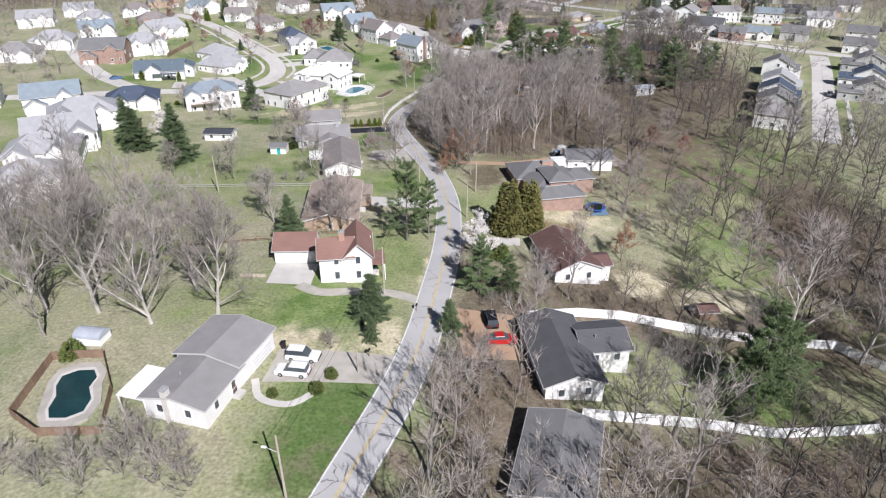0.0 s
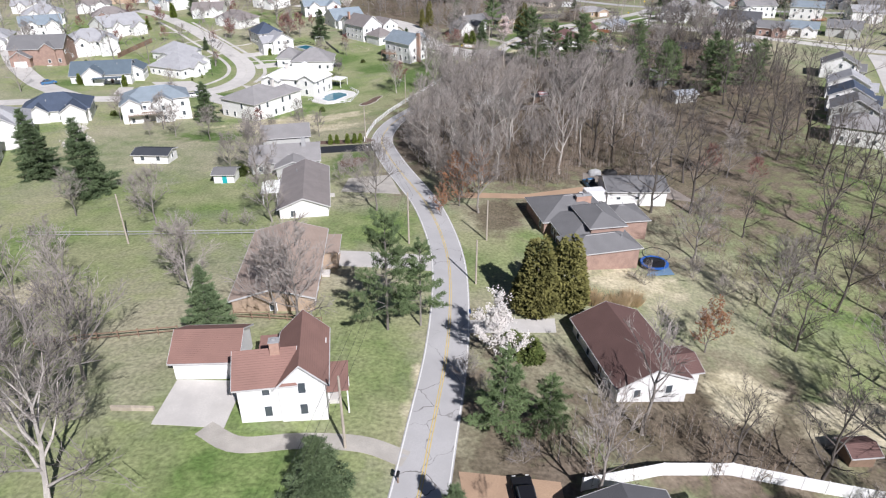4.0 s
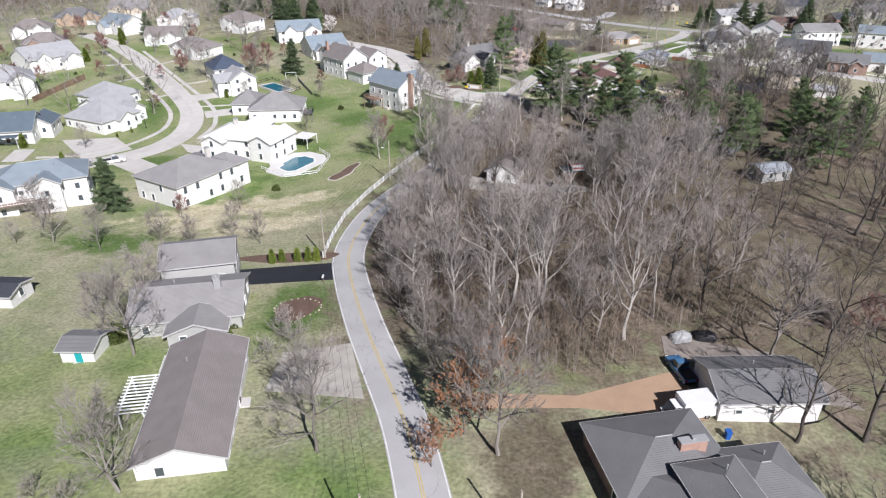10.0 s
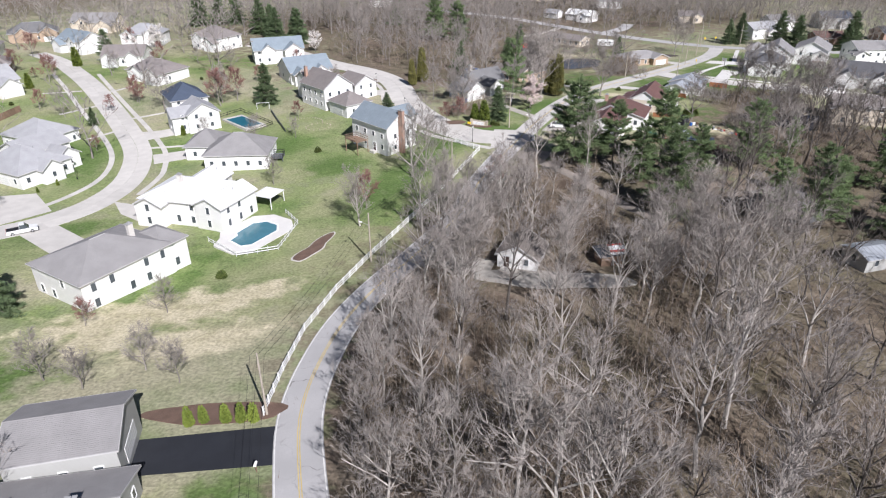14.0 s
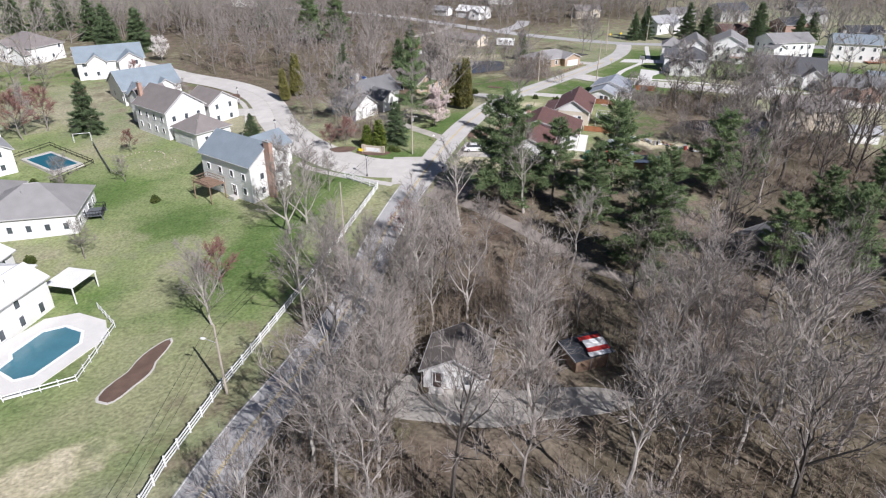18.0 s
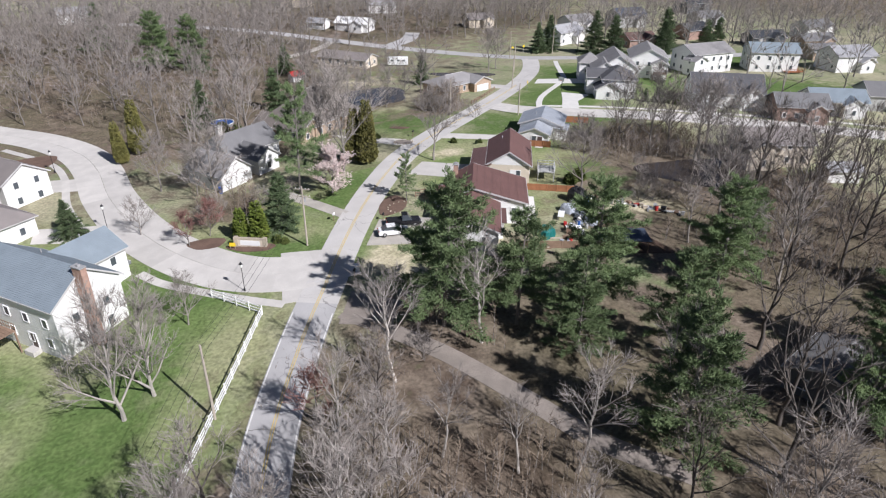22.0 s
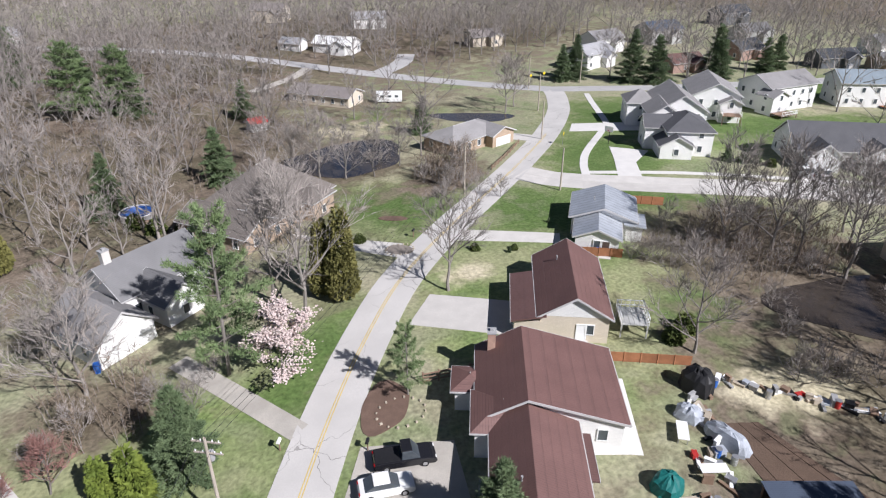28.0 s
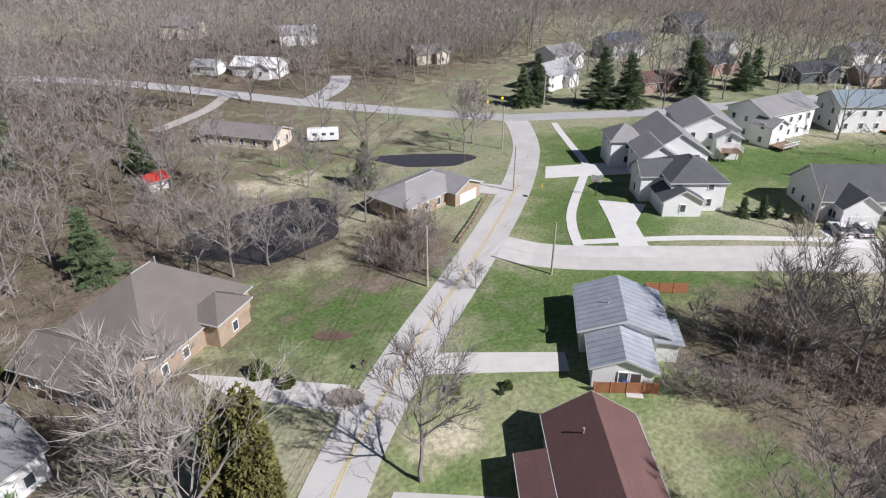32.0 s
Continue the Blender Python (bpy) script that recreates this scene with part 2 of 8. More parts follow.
TARP = material("teal_tarp", (0.01, 0.14, 0.13), 0.6, 0.25, 0.8, 4.0, 0.03)
SIGN_YELLOW = material("sign_yellow", (0.75, 0.55, 0.03), 0.5, 0.1)
RED_PAINT = material("red_paint", (0.45, 0.04, 0.035), 0.4, 0.15)
STONE = material("stone_tan", (0.44, 0.38, 0.30), 0.9, 0.25, 1.5, 9.0, 0.02, spread=0.2)
SILVER_TARP = material("silver_tarp", (0.40, 0.43, 0.48), 0.5, 0.2, 0.8, 5.0, 0.03)


def paint(name, col):
    return material(name, col, 0.25, 0.06, 0.6, 3.0, 0.0, spec=0.6)


def road_material(name, col, crack):
    """Worn paving: grain, wide stains, tar-filled cracks."""
    m = material(name, col, 0.85, 0.14, 0.22, 7.0, 0.006)
    nt = m.node_tree
    b = nt.nodes["Principled BSDF"]
    vec = nt.nodes.new("ShaderNodeNewGeometry").outputs["Position"]
    wob = nt.nodes.new("ShaderNodeTexNoise")
    wob.inputs["Scale"].default_value = 0.6
    nt.links.new(vec, wob.inputs["Vector"])
    add = nt.nodes.new("ShaderNodeVectorMath")
    add.operation = "MULTIPLY_ADD"
    add.inputs[1].default_value = (2.2, 2.2, 0)
    nt.links.new(wob.outputs["Color"], add.inputs[0])
    nt.links.new(vec, add.inputs[2])
    v = nt.nodes.new("ShaderNodeTexVoronoi")
    v.feature = "DISTANCE_TO_EDGE"
    v.inputs["Scale"].default_value = 0.17
    nt.links.new(add.outputs[0], v.inputs["Vector"])
    lt = nt.nodes.new("ShaderNodeMath")
    lt.operation = "LESS_THAN"
    lt.inputs[1].default_value = crack
    nt.links.new(v.outputs["Distance"], lt.inputs[0])
    fade = nt.nodes.new("ShaderNodeMath")
    fade.operation = "MULTIPLY"
    nt.links.new(lt.outputs[0], fade.inputs[0])
    nt.links.new(noise_node(nt, vec, 0.12, 2.0, 0.4, 0.7), fade.inputs[1])
    src = b.inputs["Base Color"].links[0].from_socket
    nt.links.new(mix_nodes(nt, src, (0.15, 0.14, 0.13), fade.outputs[0]), b.inputs["Base Color"])
    return m


ASPHALT = road_material("road_worn_asphalt", (0.43, 0.42, 0.415), 0.006)


PALE_ROAD = road_material("road_pale_concrete", (0.53, 0.51, 0.485), 0.005)


def ground_material():
    """Early-spring ground: dull and bright grass, straw, leaf litter, by the cover stored on the mesh, broken up by noise."""
    m = bpy.data.materials.new("ground_cover")
    m.use_nodes = True
    nt = m.node_tree
    b = nt.nodes["Principled BSDF"]
    b.inputs["Roughness"].default_value = 0.95
    b.inputs["Specular IOR Level"].default_value = 0.1
    vec = nt.nodes.new("ShaderNodeNewGeometry").outputs["Position"]
    at = nt.nodes.new("ShaderNodeAttribute")
    at.attribute_name = "cover"
    sp = nt.nodes.new("ShaderNodeSeparateColor")
    nt.links.new(at.outputs["Color"], sp.inputs[0])
    big, mid, small = noise_node(nt, vec, 0.055, 6.0, 0.38, 0.62), noise_node(nt, vec, 0.3, 6.0, 0.36, 0.64), noise_node(nt, vec, 2.2, 8.0, 0.28, 0.72)

    def ragged(sock, lo, hi):
        s = nt.nodes.new("ShaderNodeMath")
        s.operation = "MULTIPLY_ADD"
        s.inputs[1].default_value = 0.5
        nt.links.new(mid, s.inputs[0])
        nt.links.new(sock, s.inputs[2])
        r = nt.nodes.new("ShaderNodeMapRange")
        r.inputs[1].default_value, r.inputs[2].default_value = lo, hi
        nt.links.new(s.outputs[0], r.inputs[0])
        return r.outputs[0]
    dull = mix_nodes(nt, mix_nodes(nt, (0.20, 0.235, 0.12), (0.33, 0.31, 0.21), big), (0.40, 0.365, 0.265), mix_nodes(nt, (0, 0, 0), (0.5, 0.5, 0.5), mid))
    lawn = mix_nodes(nt, mix_nodes(nt, (0.115, 0.18, 0.054), (0.215, 0.27, 0.105), mid), (0.34, 0.325, 0.20), mix_nodes(nt, (0, 0, 0), (0.7, 0.7, 0.7), big))
    straw = mix_nodes(nt, (0.43, 0.385, 0.255), (0.54, 0.485, 0.345), mid)
    litter = mix_nodes(nt, mix_nodes(nt, (0.105, 0.079, 0.06), (0.218, 0.177, 0.137), mid), (0.138, 0.126, 0.077), mix_nodes(nt, (0, 0, 0), (0.6, 0.6, 0.6), big))
    c = mix_nodes(nt, dull, lawn, ragged(sp.outputs[1], 0.45, 0.95))
    lush = mix_nodes(nt, (0.082, 0.138, 0.04), (0.13, 0.185, 0.064), mid)
    c = mix_nodes(nt, c, lush, ragged(at.outputs["Alpha"], 0.6, 1.15))
    c = mix_nodes(nt, c, litter, ragged(sp.outputs[0], 0.5, 0.95))
    c = mix_nodes(nt, c, straw, ragged(sp.outputs[2], 0.55, 1.05))
    dk = nt.nodes.new("ShaderNodeHueSaturation")
    r = nt.nodes.new("ShaderNodeMapRange")
    r.inputs[3].default_value, r.inputs[4].default_value = 0.68, 1.3
    nt.links.new(small, r.inputs[0])
    nt.links.new(r.outputs[0], dk.inputs["Value"])
    nt.links.new(c, dk.inputs["Color"])
    nt.links.new(dk.outputs[0], b.inputs["Base Color"])
    bp = nt.nodes.new("ShaderNodeBump")
    bp.inputs["Distance"].default_value = 0.05
    nt.links.new(small, bp.inputs["Height"])
    nt.links.new(bp.outputs[0], b.inputs["Normal"])
    return m


GROUND = ground_material()


# ---- mesh tools ----
class Shape:
    """Verts and faces gathered into one mesh."""

    def __init__(self):
        self.v, self.f = [], []

    def add(self, verts, faces):
        n = len(self.v)
        self.v += [tuple(p) for p in verts]
        self.f += [tuple(i + n for i in q) for q in faces]
        return self

    def box(self, cx, cy, cz, sx, sy, sz, turn=0.0, taper=1.0):
        c, s = math.cos(radians(turn)), math.sin(radians(turn))
        vs = []
        for k, z in ((1.0, -0.5), (taper, 0.5)):
            for x, y in ((-0.5, -0.5), (0.5, -0.5), (0.5, 0.5), (-0.5, 0.5)):
                px, py = x * sx * k, y * sy * k
                vs.append((cx + c * px - s * py, cy + s * px + c * py, cz + z * sz))
        return self.add(vs, [(3, 2, 1, 0), (4, 5, 6, 7), (0, 1, 5, 4), (1, 2, 6, 5), (2, 3, 7, 6), (3, 0, 4, 7)])

    def sweep(self, section, x0, x1):
        """A section in (y, z) pulled along x."""
        n = len(section)
        vs = [(x0, y, z) for y, z in section] + [(x1, y, z) for y, z in section]
        fs = [(i, (i + 1) % n, n + (i + 1) % n, n + i) for i in range(n)]
        return self.add(vs, fs + [tuple(range(n - 1, -1, -1)), tuple(range(n, 2 * n))])

    def lathe(self, profile, sides=10, cx=0.0, cy=0.0, squash=1.0, loop=False):
        vs, fs, n = [], [], len(profile)
        for r, z in profile:
            vs += [(cx + r * math.cos(2 * math.pi * k / sides), cy + squash * r * math.sin(2 * math.pi * k / sides), z) for k in range(sides)]
        for i in range(n - 1):
            for k in range(sides):
                fs.append((i * sides + k, i * sides + (k + 1) % sides, (i + 1) * sides + (k + 1) % sides, (i + 1) * sides + k))
        if loop:
            fs += [((n - 1) * sides + k, (n - 1) * sides + (k + 1) % sides, (k + 1) % sides, k) for k in range(sides)]
        else:
            fs += [tuple(range(sides - 1, -1, -1)), tuple((n - 1) * sides + k for k in range(sides))]
        return self.add(vs, fs)

    def rod(self, a, b, r0, r1, sides=4):
        """A tapered bar from a to b; r1 = 0 ends it in a point."""
        a, b = Vector(a), Vector(b)
        d = (b - a).normalized()
        u = d.orthogonal().normalized()
        w = d.cross(u)
        ring = [(u * math.cos(2 * math.pi * k / sides) + w * math.sin(2 * math.pi * k / sides)) for k in range(sides)]
        if r1 == 0:
            return self.add([a + q * r0 for q in ring] + [b], [(k, (k + 1) % sides, sides) for k in range(sides)])
        return self.add([a + q * r0 for q in ring] + [b + q * r1 for q in ring], [(k, (k + 1) % sides, sides + (k + 1) % sides, sides + k) for k in range(sides)])

    def tube(self, pts, r, sides=3):
        """One bar of even thickness through all the points."""
        n0 = []
        for i, p in enumerate(pts):
            d = (pts[min(i + 1, len(pts) - 1)] - pts[max(i - 1, 0)]).normalized()
            u = d.cross(Vector((0, 0, 1))).normalized()
            w = u.cross(d)
            n0 += [p + r * (u * math.cos(2 * math.pi * k / sides) + w * math.sin(2 * math.pi * k / sides)) for k in range(sides)]
        fs = [(i * sides + k, i * sides + (k + 1) % sides, (i + 1) * sides + (k + 1) % sides, (i + 1) * sides + k) for i in range(len(pts) - 1) for k in range(sides)]
        return self.add(n0, fs)

    def mesh(self, name, mat, smooth=False):
        me = bpy.data.meshes.new(name)
        me.from_pydata(self.v, [], self.f)
        me.materials.append(mat)
        if smooth:
            me.shade_smooth()
        me.update()
        return me


def part(name, shape, mat, parent, label="", m=None):
    me = shape if isinstance(shape, bpy.types.Mesh) else shape.mesh(name, mat)
    ob = new(name, me)
    ob.parent = parent
    if m is not None:
        ob.matrix_basis = m
    if label:
        ob["label"] = label
    return ob


def thing(name, label, category, m, group="", kind=""):
    ob = new(name)
    ob.empty_display_size = 0.3
    ob.matrix_basis = m
    return tagged(ob, label, category, group, kind)


# ---- the lie of the land: a base level and some broad swells (x, y, reach, rise) ----
SWELLS = [(-25, 75, 45, 6.8), (60, 95, 35, -5.5), (-40, 245, 45, -4.4), (45, 318, 35, 1.9), (0, 185, 40, 1.4),
          (-90, 300, 50, -2.8), (100, 370, 40, 1.8), (80, 440, 50, -2.7), (40, 220, 40, -0.9)]


def land(x, y):
    return 0.1 + sum(k * np.exp(-((x - a) ** 2 + (y - b) ** 2) / (2 * s * s)) for a, b, s, k in SWELLS)


def gz(x, y):
    return float(land(x, y))


# ground cover: (x, y, reach across, reach along, turn)
LITTER = [(11, 150, 4, 8, -20), (98, 240, 16, 40, -20), (80, 262, 16, 20, 0), (20, 205, 28, 42, 10), (-4, 205, 9, 36, -4), (8, 250, 10, 22, -24), (92, 322, 14, 13, 20), (46, 50, 44, 12, 0), (64, 366, 9, 6, 40), (45, 375, 14, 5, 0), (9, 322, 6, 5, 0), (52, 215, 34, 60, 0), (84, 120, 14, 30, -10), (60, 88, 14, 10, 0), (32, 98, 16, 12, 0), (22, 250, 20, 34, -25), (38, 268, 20, 18, 0),
          (8, 62, 8, 40, 0), (88, 285, 26, 26, 0), (100, 300, 14, 10, -25), (0, 410, 50, 60, 0), (-10, 480, 90, 80, 0), (60, 520, 120, 60, 0), (14, 350, 10, 12, 0), (25, 400, 26, 26, 0)]
LAWN = [(76, 150, 20, 46, -8), (62, 96, 16, 22, 0), (20, 164.5, 6, 2, 10), (50, 252, 6, 6, 0), (14, 138, 6, 5, 0), (72, 172, 12, 24, -10), (64, 196, 8, 8, 0), (60, 74, 14, 6, 0), (-36, 236, 20, 9, 20), (20, 395, 14, 8, 20), (38, 362, 10, 6, 30), (-4, 372, 10, 6, 0), (68, 412, 14, 8, 0), (-78, 246, 20, 12, 35), (-36, 258, 14, 16, 40), (-14, 268, 10, 24, -27), (-92, 292, 16, 30, 30), (-125, 300, 26, 40, 30), (-62, 312, 14, 26, 10), (-30, 300, 18, 24, 0), (-120, 262, 22, 10, 15), (-150, 350, 30, 40, 20), (-100, 385, 40, 20, 20), (-125, 215, 30, 14, 25), (-110, 180, 16, 30, 10), (42, 75, 24, 12, -8), (62, 330, 16, 14, -40), (66, 312, 8, 12, 30), (88, 340, 20, 7, -30), (52, 312, 6, 14, 30), (18, 305, 14, 8, -20), (30, 318, 6, 14, -35), (-42, 222, 20, 10, 20), (-16, 300, 16, 14, 20), (112, 220, 8, 40, -27), (150, 245, 8, 40, -27), (-20, 100, 8, 10, 0), (-66, 130, 20, 30, 0), (-14, 60, 9, 18, -15), (-25, 84, 16, 6, 0), (-8, 98, 5, 10, 0), (-10, 112, 8, 6, 0), (-20, 142, 22, 7, 0), (-44, 160, 14, 10, 0), (4, 132, 7, 10, 0), (-30, 250, 22, 22, 40), (-6, 275, 14, 30, -25),
        (-45, 305, 12, 18, 0), (-22, 178, 6, 8, 0), (10, 312, 12, 9, 0), (48, 356, 14, 12, -45), (97, 366, 12, 14, -30), (118, 388, 14, 16, -30), (150, 360, 40, 14, -25), (72, 326, 16, 7, -40)]
STRAW = [(-45, 222, 15, 5, 22), (-34, 214, 10, 4, 20), (-30, 228, 8, 3, 30), (-22, 74, 6, 3, 0), (-9, 76, 3, 5, -15), (30, 128, 7, 4, 0), (37, 104, 5, 5, 0), (52, 101, 8, 4, 10), (-37, 223, 8, 3, 20), (-48, 214, 6, 4, 20), (-2.5, 96, 1, 8, -5), (74, 298, 6, 4, -25), (56, 405, 7, 5, 0), (-30, 76, 4, 2, 0), (-62, 118, 8, 4, 30), (30, 294, 4, 5, 0), (52, 330, 3, 2, 0)]


LUSH = [(97, 364, 11, 13, -30), (118, 388, 14, 16, -30), (150, 362, 42, 12, -25), (88, 356, 6, 5, 30), (170, 392, 40, 12, 0), (-8, 276, 6, 22, -27), (-24, 286, 8, 6, 0), (50, 355, 12, 10, -45), (-20, 180, 6, 8, 0), (-14, 58, 7, 14, -15), (14, 303, 12, 6, -25), (30, 320, 4, 10, -35),
        (-92, 290, 9, 14, 30), (-74, 252, 10, 4, 35), (-46, 300, 12, 8, 0), (70, 345, 8, 10, -40), (92, 341, 16, 5, -28), (112, 220, 4, 36, -27), (-118, 262, 14, 5, 15), (-60, 205, 10, 5, 0), (2, 300, 10, 6, -40), (75, 312, 8, 6, 30)]


def cover(x, y, zones):
    best = np.zeros_like(x)
    for cx, cy, rx, ry, turn in zones:
        c, s = math.cos(radians(turn)), math.sin(radians(turn))
        u, v = c * (x - cx) + s * (y - cy), -s * (x - cx) + c * (y - cy)
        best = np.maximum(best, np.clip(1.35 - 0.75 * np.sqrt((u / rx) ** 2 + (v / ry) ** 2), 0, 1))
    return best


def build_ground():
    def axis(lo, hi, step, far):
        inner = np.arange(lo, hi + step, step)
        out = np.array([10, 25, 50, 90, 160, 300, 600, 1200, far])
        return np.concatenate([(lo - out)[::-1], inner, hi + out])
    xs, ys = axis(-240, 290, 2.5, 2600), axis(-10, 600, 2.5, 2600)
    X, Y = np.meshgrid(xs, ys)
    Z = land(X, Y)
    nx, ny = len(xs), len(ys)
    me = bpy.data.meshes.new("ground")
    idx = np.arange(nx * ny).reshape(ny, nx)
    quads = np.stack([idx[:-1, :-1], idx[:-1, 1:], idx[1:, 1:], idx[1:, :-1]], -1).reshape(-1, 4)
    me.from_pydata(np.stack([X, Y, Z], -1).reshape(-1, 3).tolist(), [], quads.tolist())
    col = me.color_attributes.new("cover", "FLOAT_COLOR", "POINT")
    wild = np.clip((np.hypot(X - 20, (Y - 220) * 0.7) - 260) / 120, 0, 1)
    rgba = np.stack([np.maximum(cover(X, Y, LITTER), wild), cover(X, Y, LAWN), cover(X, Y, STRAW), cover(X, Y, LUSH)], -1)
    col.data.foreach_set("color", rgba.astype(np.float32).ravel())
    me.materials.append(GROUND)
    me.shade_smooth()
    tagged(new("ground", me), "early spring grass, straw and fallen leaves over gently rolling ground", "ground", kind="structure")


build_ground()


# ---- roads ----
def curve(points, step=2.0):
    """A smooth line through the points, in even steps."""
    p = [Vector(q) for q in points]
    p = [2 * p[0] - p[1]] + p + [2 * p[-1] - p[-2]]
    out = []
    for i in range(1, len(p) - 2):
        n = max(2, int((p[i + 1] - p[i]).length / 0.5))
        for k in range(n):
            t = k / n
            out.append(0.5 * (2 * p[i] + (p[i + 1] - p[i - 1]) * t + (2 * p[i - 1] - 5 * p[i] + 4 * p[i + 1] - p[i + 2]) * t * t
                              + (3 * p[i] - p[i - 1] - 3 * p[i + 1] + p[i + 2]) * t ** 3))
    out.append(p[-2])
    even, run = [out[0]], 0.0
    for a, b in zip(out, out[1:]):
        run += (b - a).length
        if run >= step:
            even.append(b)
            run = 0.0
    return even


def ribbon(line, left, right, lift, name, mat, parent=None, i0=0, i1=None, skirt=0.25, cols=4):
    """A strip along a line between two offsets (left is positive), laid over the land, with edges that go down into it."""
    i1 = len(line) if i1 is None else i1
    sh = Shape()
    rows = []
    for i in range(i0, i1):
        a, b = line[max(i - 1, 0)], line[min(i + 1, len(line) - 1)]
        d = (b - a).normalized()
        nrm = Vector((-d.y, d.x))
        row = []
        for k in range(cols + 1):
            o = right + (left - right) * k / cols
            q = line[i] + nrm * o
            row.append((q.x, q.y, gz(q.x, q.y) + lift))
        rows.append([(row[0][0], row[0][1], row[0][2] - skirt)] + row + [(row[-1][0], row[-1][1], row[-1][2] - skirt)])
    w = cols + 3
    verts = [v for r in rows for v in r]
    faces = [(i * w + k + 1, i * w + k, (i + 1) * w + k, (i + 1) * w + k + 1) for i in range(len(rows) - 1) for k in range(w - 1)]
    n = len(rows)
    faces += [tuple(range(w)), tuple((n - 1) * w + k for k in reversed(range(w)))]
    sh.add(verts, faces)
    return part(name, sh, mat, parent)


def patch(a, b, c, d, lift, name, mat, parent=None, n=8, skirt=0.2):
    """A four-cornered pavement draped over the land."""
    a, b, c, d = (Vector(q) for q in (a, b, c, d))
    vs, fs = [], []
    for i in range(n + 1):
        for j in range(n + 1):
            q = a.lerp(b, j / n).lerp(d.lerp(c, j / n), i / n)
            vs.append((q.x, q.y, gz(q.x, q.y) + lift))
    w = n + 1
    for i in range(n):
        for j in range(n):
            fs.append((i * w + j, i * w + j + 1, (i + 1) * w + j + 1, (i + 1) * w + j))
    rim = [j for j in range(w)] + [i * w + n for i in range(1, w)] + [n * w + j for j in range(n - 1, -1, -1)] + [i * w for i in range(n - 1, 0, -1)]
    base = len(vs)
    vs += [(vs[k][0], vs[k][1], vs[k][2] - skirt) for k in rim]
    m = len(rim)
    fs += [(rim[k], base + k, base + (k + 1) % m, rim[(k + 1) % m]) for k in range(m)]
    return part(name, Shape().add(vs, fs), mat, parent)


def disc(cx, cy, rx, ry, turn, lift, name, mat, parent=None, rings=4, sides=28, wobble=0.0, seed=1, skirt=0.2):
    """A rounded bed, pond or pavement draped over the land."""
    rnd = random.Random(seed)
    ph = [rnd.uniform(0, 6.3) for _ in range(3)]
    c, s = math.cos(radians(turn)), math.sin(radians(turn))
    vs, fs = [(cx, cy, gz(cx, cy) + lift)], []
    for r in range(1, rings + 2):
        k = min(r, rings) / rings
        for i in range(sides):
            t = 2 * math.pi * i / sides
            w = 1 + wobble * (0.5 * math.sin(2 * t + ph[0]) + 0.3 * math.sin(3 * t + ph[1]) + 0.2 * math.sin(5 * t + ph[2]))
            u, v = rx * k * w * math.cos(t), ry * k * w * math.sin(t)
            x, y = cx + c * u - s * v, cy + s * u + c * v
            vs.append((x, y, gz(x, y) + lift - (skirt if r == rings + 1 else 0)))
    fs += [(0, 1 + i, 1 + (i + 1) % sides) for i in range(sides)]
    for r in range(rings):
        for i in range(sides):
            p, q = 1 + r * sides, 1 + (r + 1) * sides
            fs.append((p + i, q + i, q + (i + 1) % sides, p + (i + 1) % sides))
    return part(name, Shape().add(vs, fs), mat, parent)


MAIN = curve([(-31, 0), (-19, 28), (-10.9, 50.3), (-6.2, 64), (-3.1, 77), (-0.9, 93), (0.5, 105), (1.2, 118), (1.1, 130), (-0.2, 141), (-2.8, 153.5), (-6, 163.5), (-9.6, 174.5),
              (-13, 187), (-14.9, 197), (-14.7, 207), (-12.6, 219), (-8, 231), (-2.5, 241), (5, 256), (9.5, 270), (15, 283), (20, 293), (24.2, 301.5), (30, 312), (36.3, 322), (44, 332.5),
              (55.5, 344.2), (68, 355.6), (80, 367), (93.5, 381), (107, 398), (116, 414), (118.5, 421)])
ROAD_HALF = 2.75
main_road = tagged(new("road"), "worn light-grey two-lane asphalt road with a double yellow line", "road", kind="structure")
split = next(i for i, q in enumerate(MAIN) if q.y > 287)
ribbon(MAIN, ROAD_HALF, -ROAD_HALF, 0.05, "carriageway", ASPHALT, main_road, i1=split + 1)
ribbon(MAIN, ROAD_HALF, -ROAD_HALF, 0.05, "carriageway", PALE_ROAD, main_road, i0=split)
for side, sgn in (("edge_line", 1), ("edge_line", -1)):
    ribbon(MAIN, sgn * (ROAD_HALF - 0.18) + 0.07, sgn * (ROAD_HALF - 0.18) - 0.07, 0.062, side, LINE_WHITE, main_road, i1=split, cols=1, skirt=0.008)
for o in (0.13, -0.13):
    ribbon(MAIN, o + 0.055, o - 0.055, 0.062, "centre_line", LINE_YELLOW, main_road, i1=195, cols=1, skirt=0.008)


def concrete_street(name, pts, half, label, slab=5, kerb=True):
    """A street of concrete slabs with kerbs as real steps."""
    st = tagged(new(name), label, "street", kind="structure")
    line = curve(pts, 1.0)
    for i in range(0, len(line) - 1, slab):
        for l, r in ((half, 0.02), (-0.02, -half)):
            ribbon(line, l, r, 0.05, "slab", CONCRETE, st, i, min(i + slab + 1, len(line)), cols=2)
    return st, line


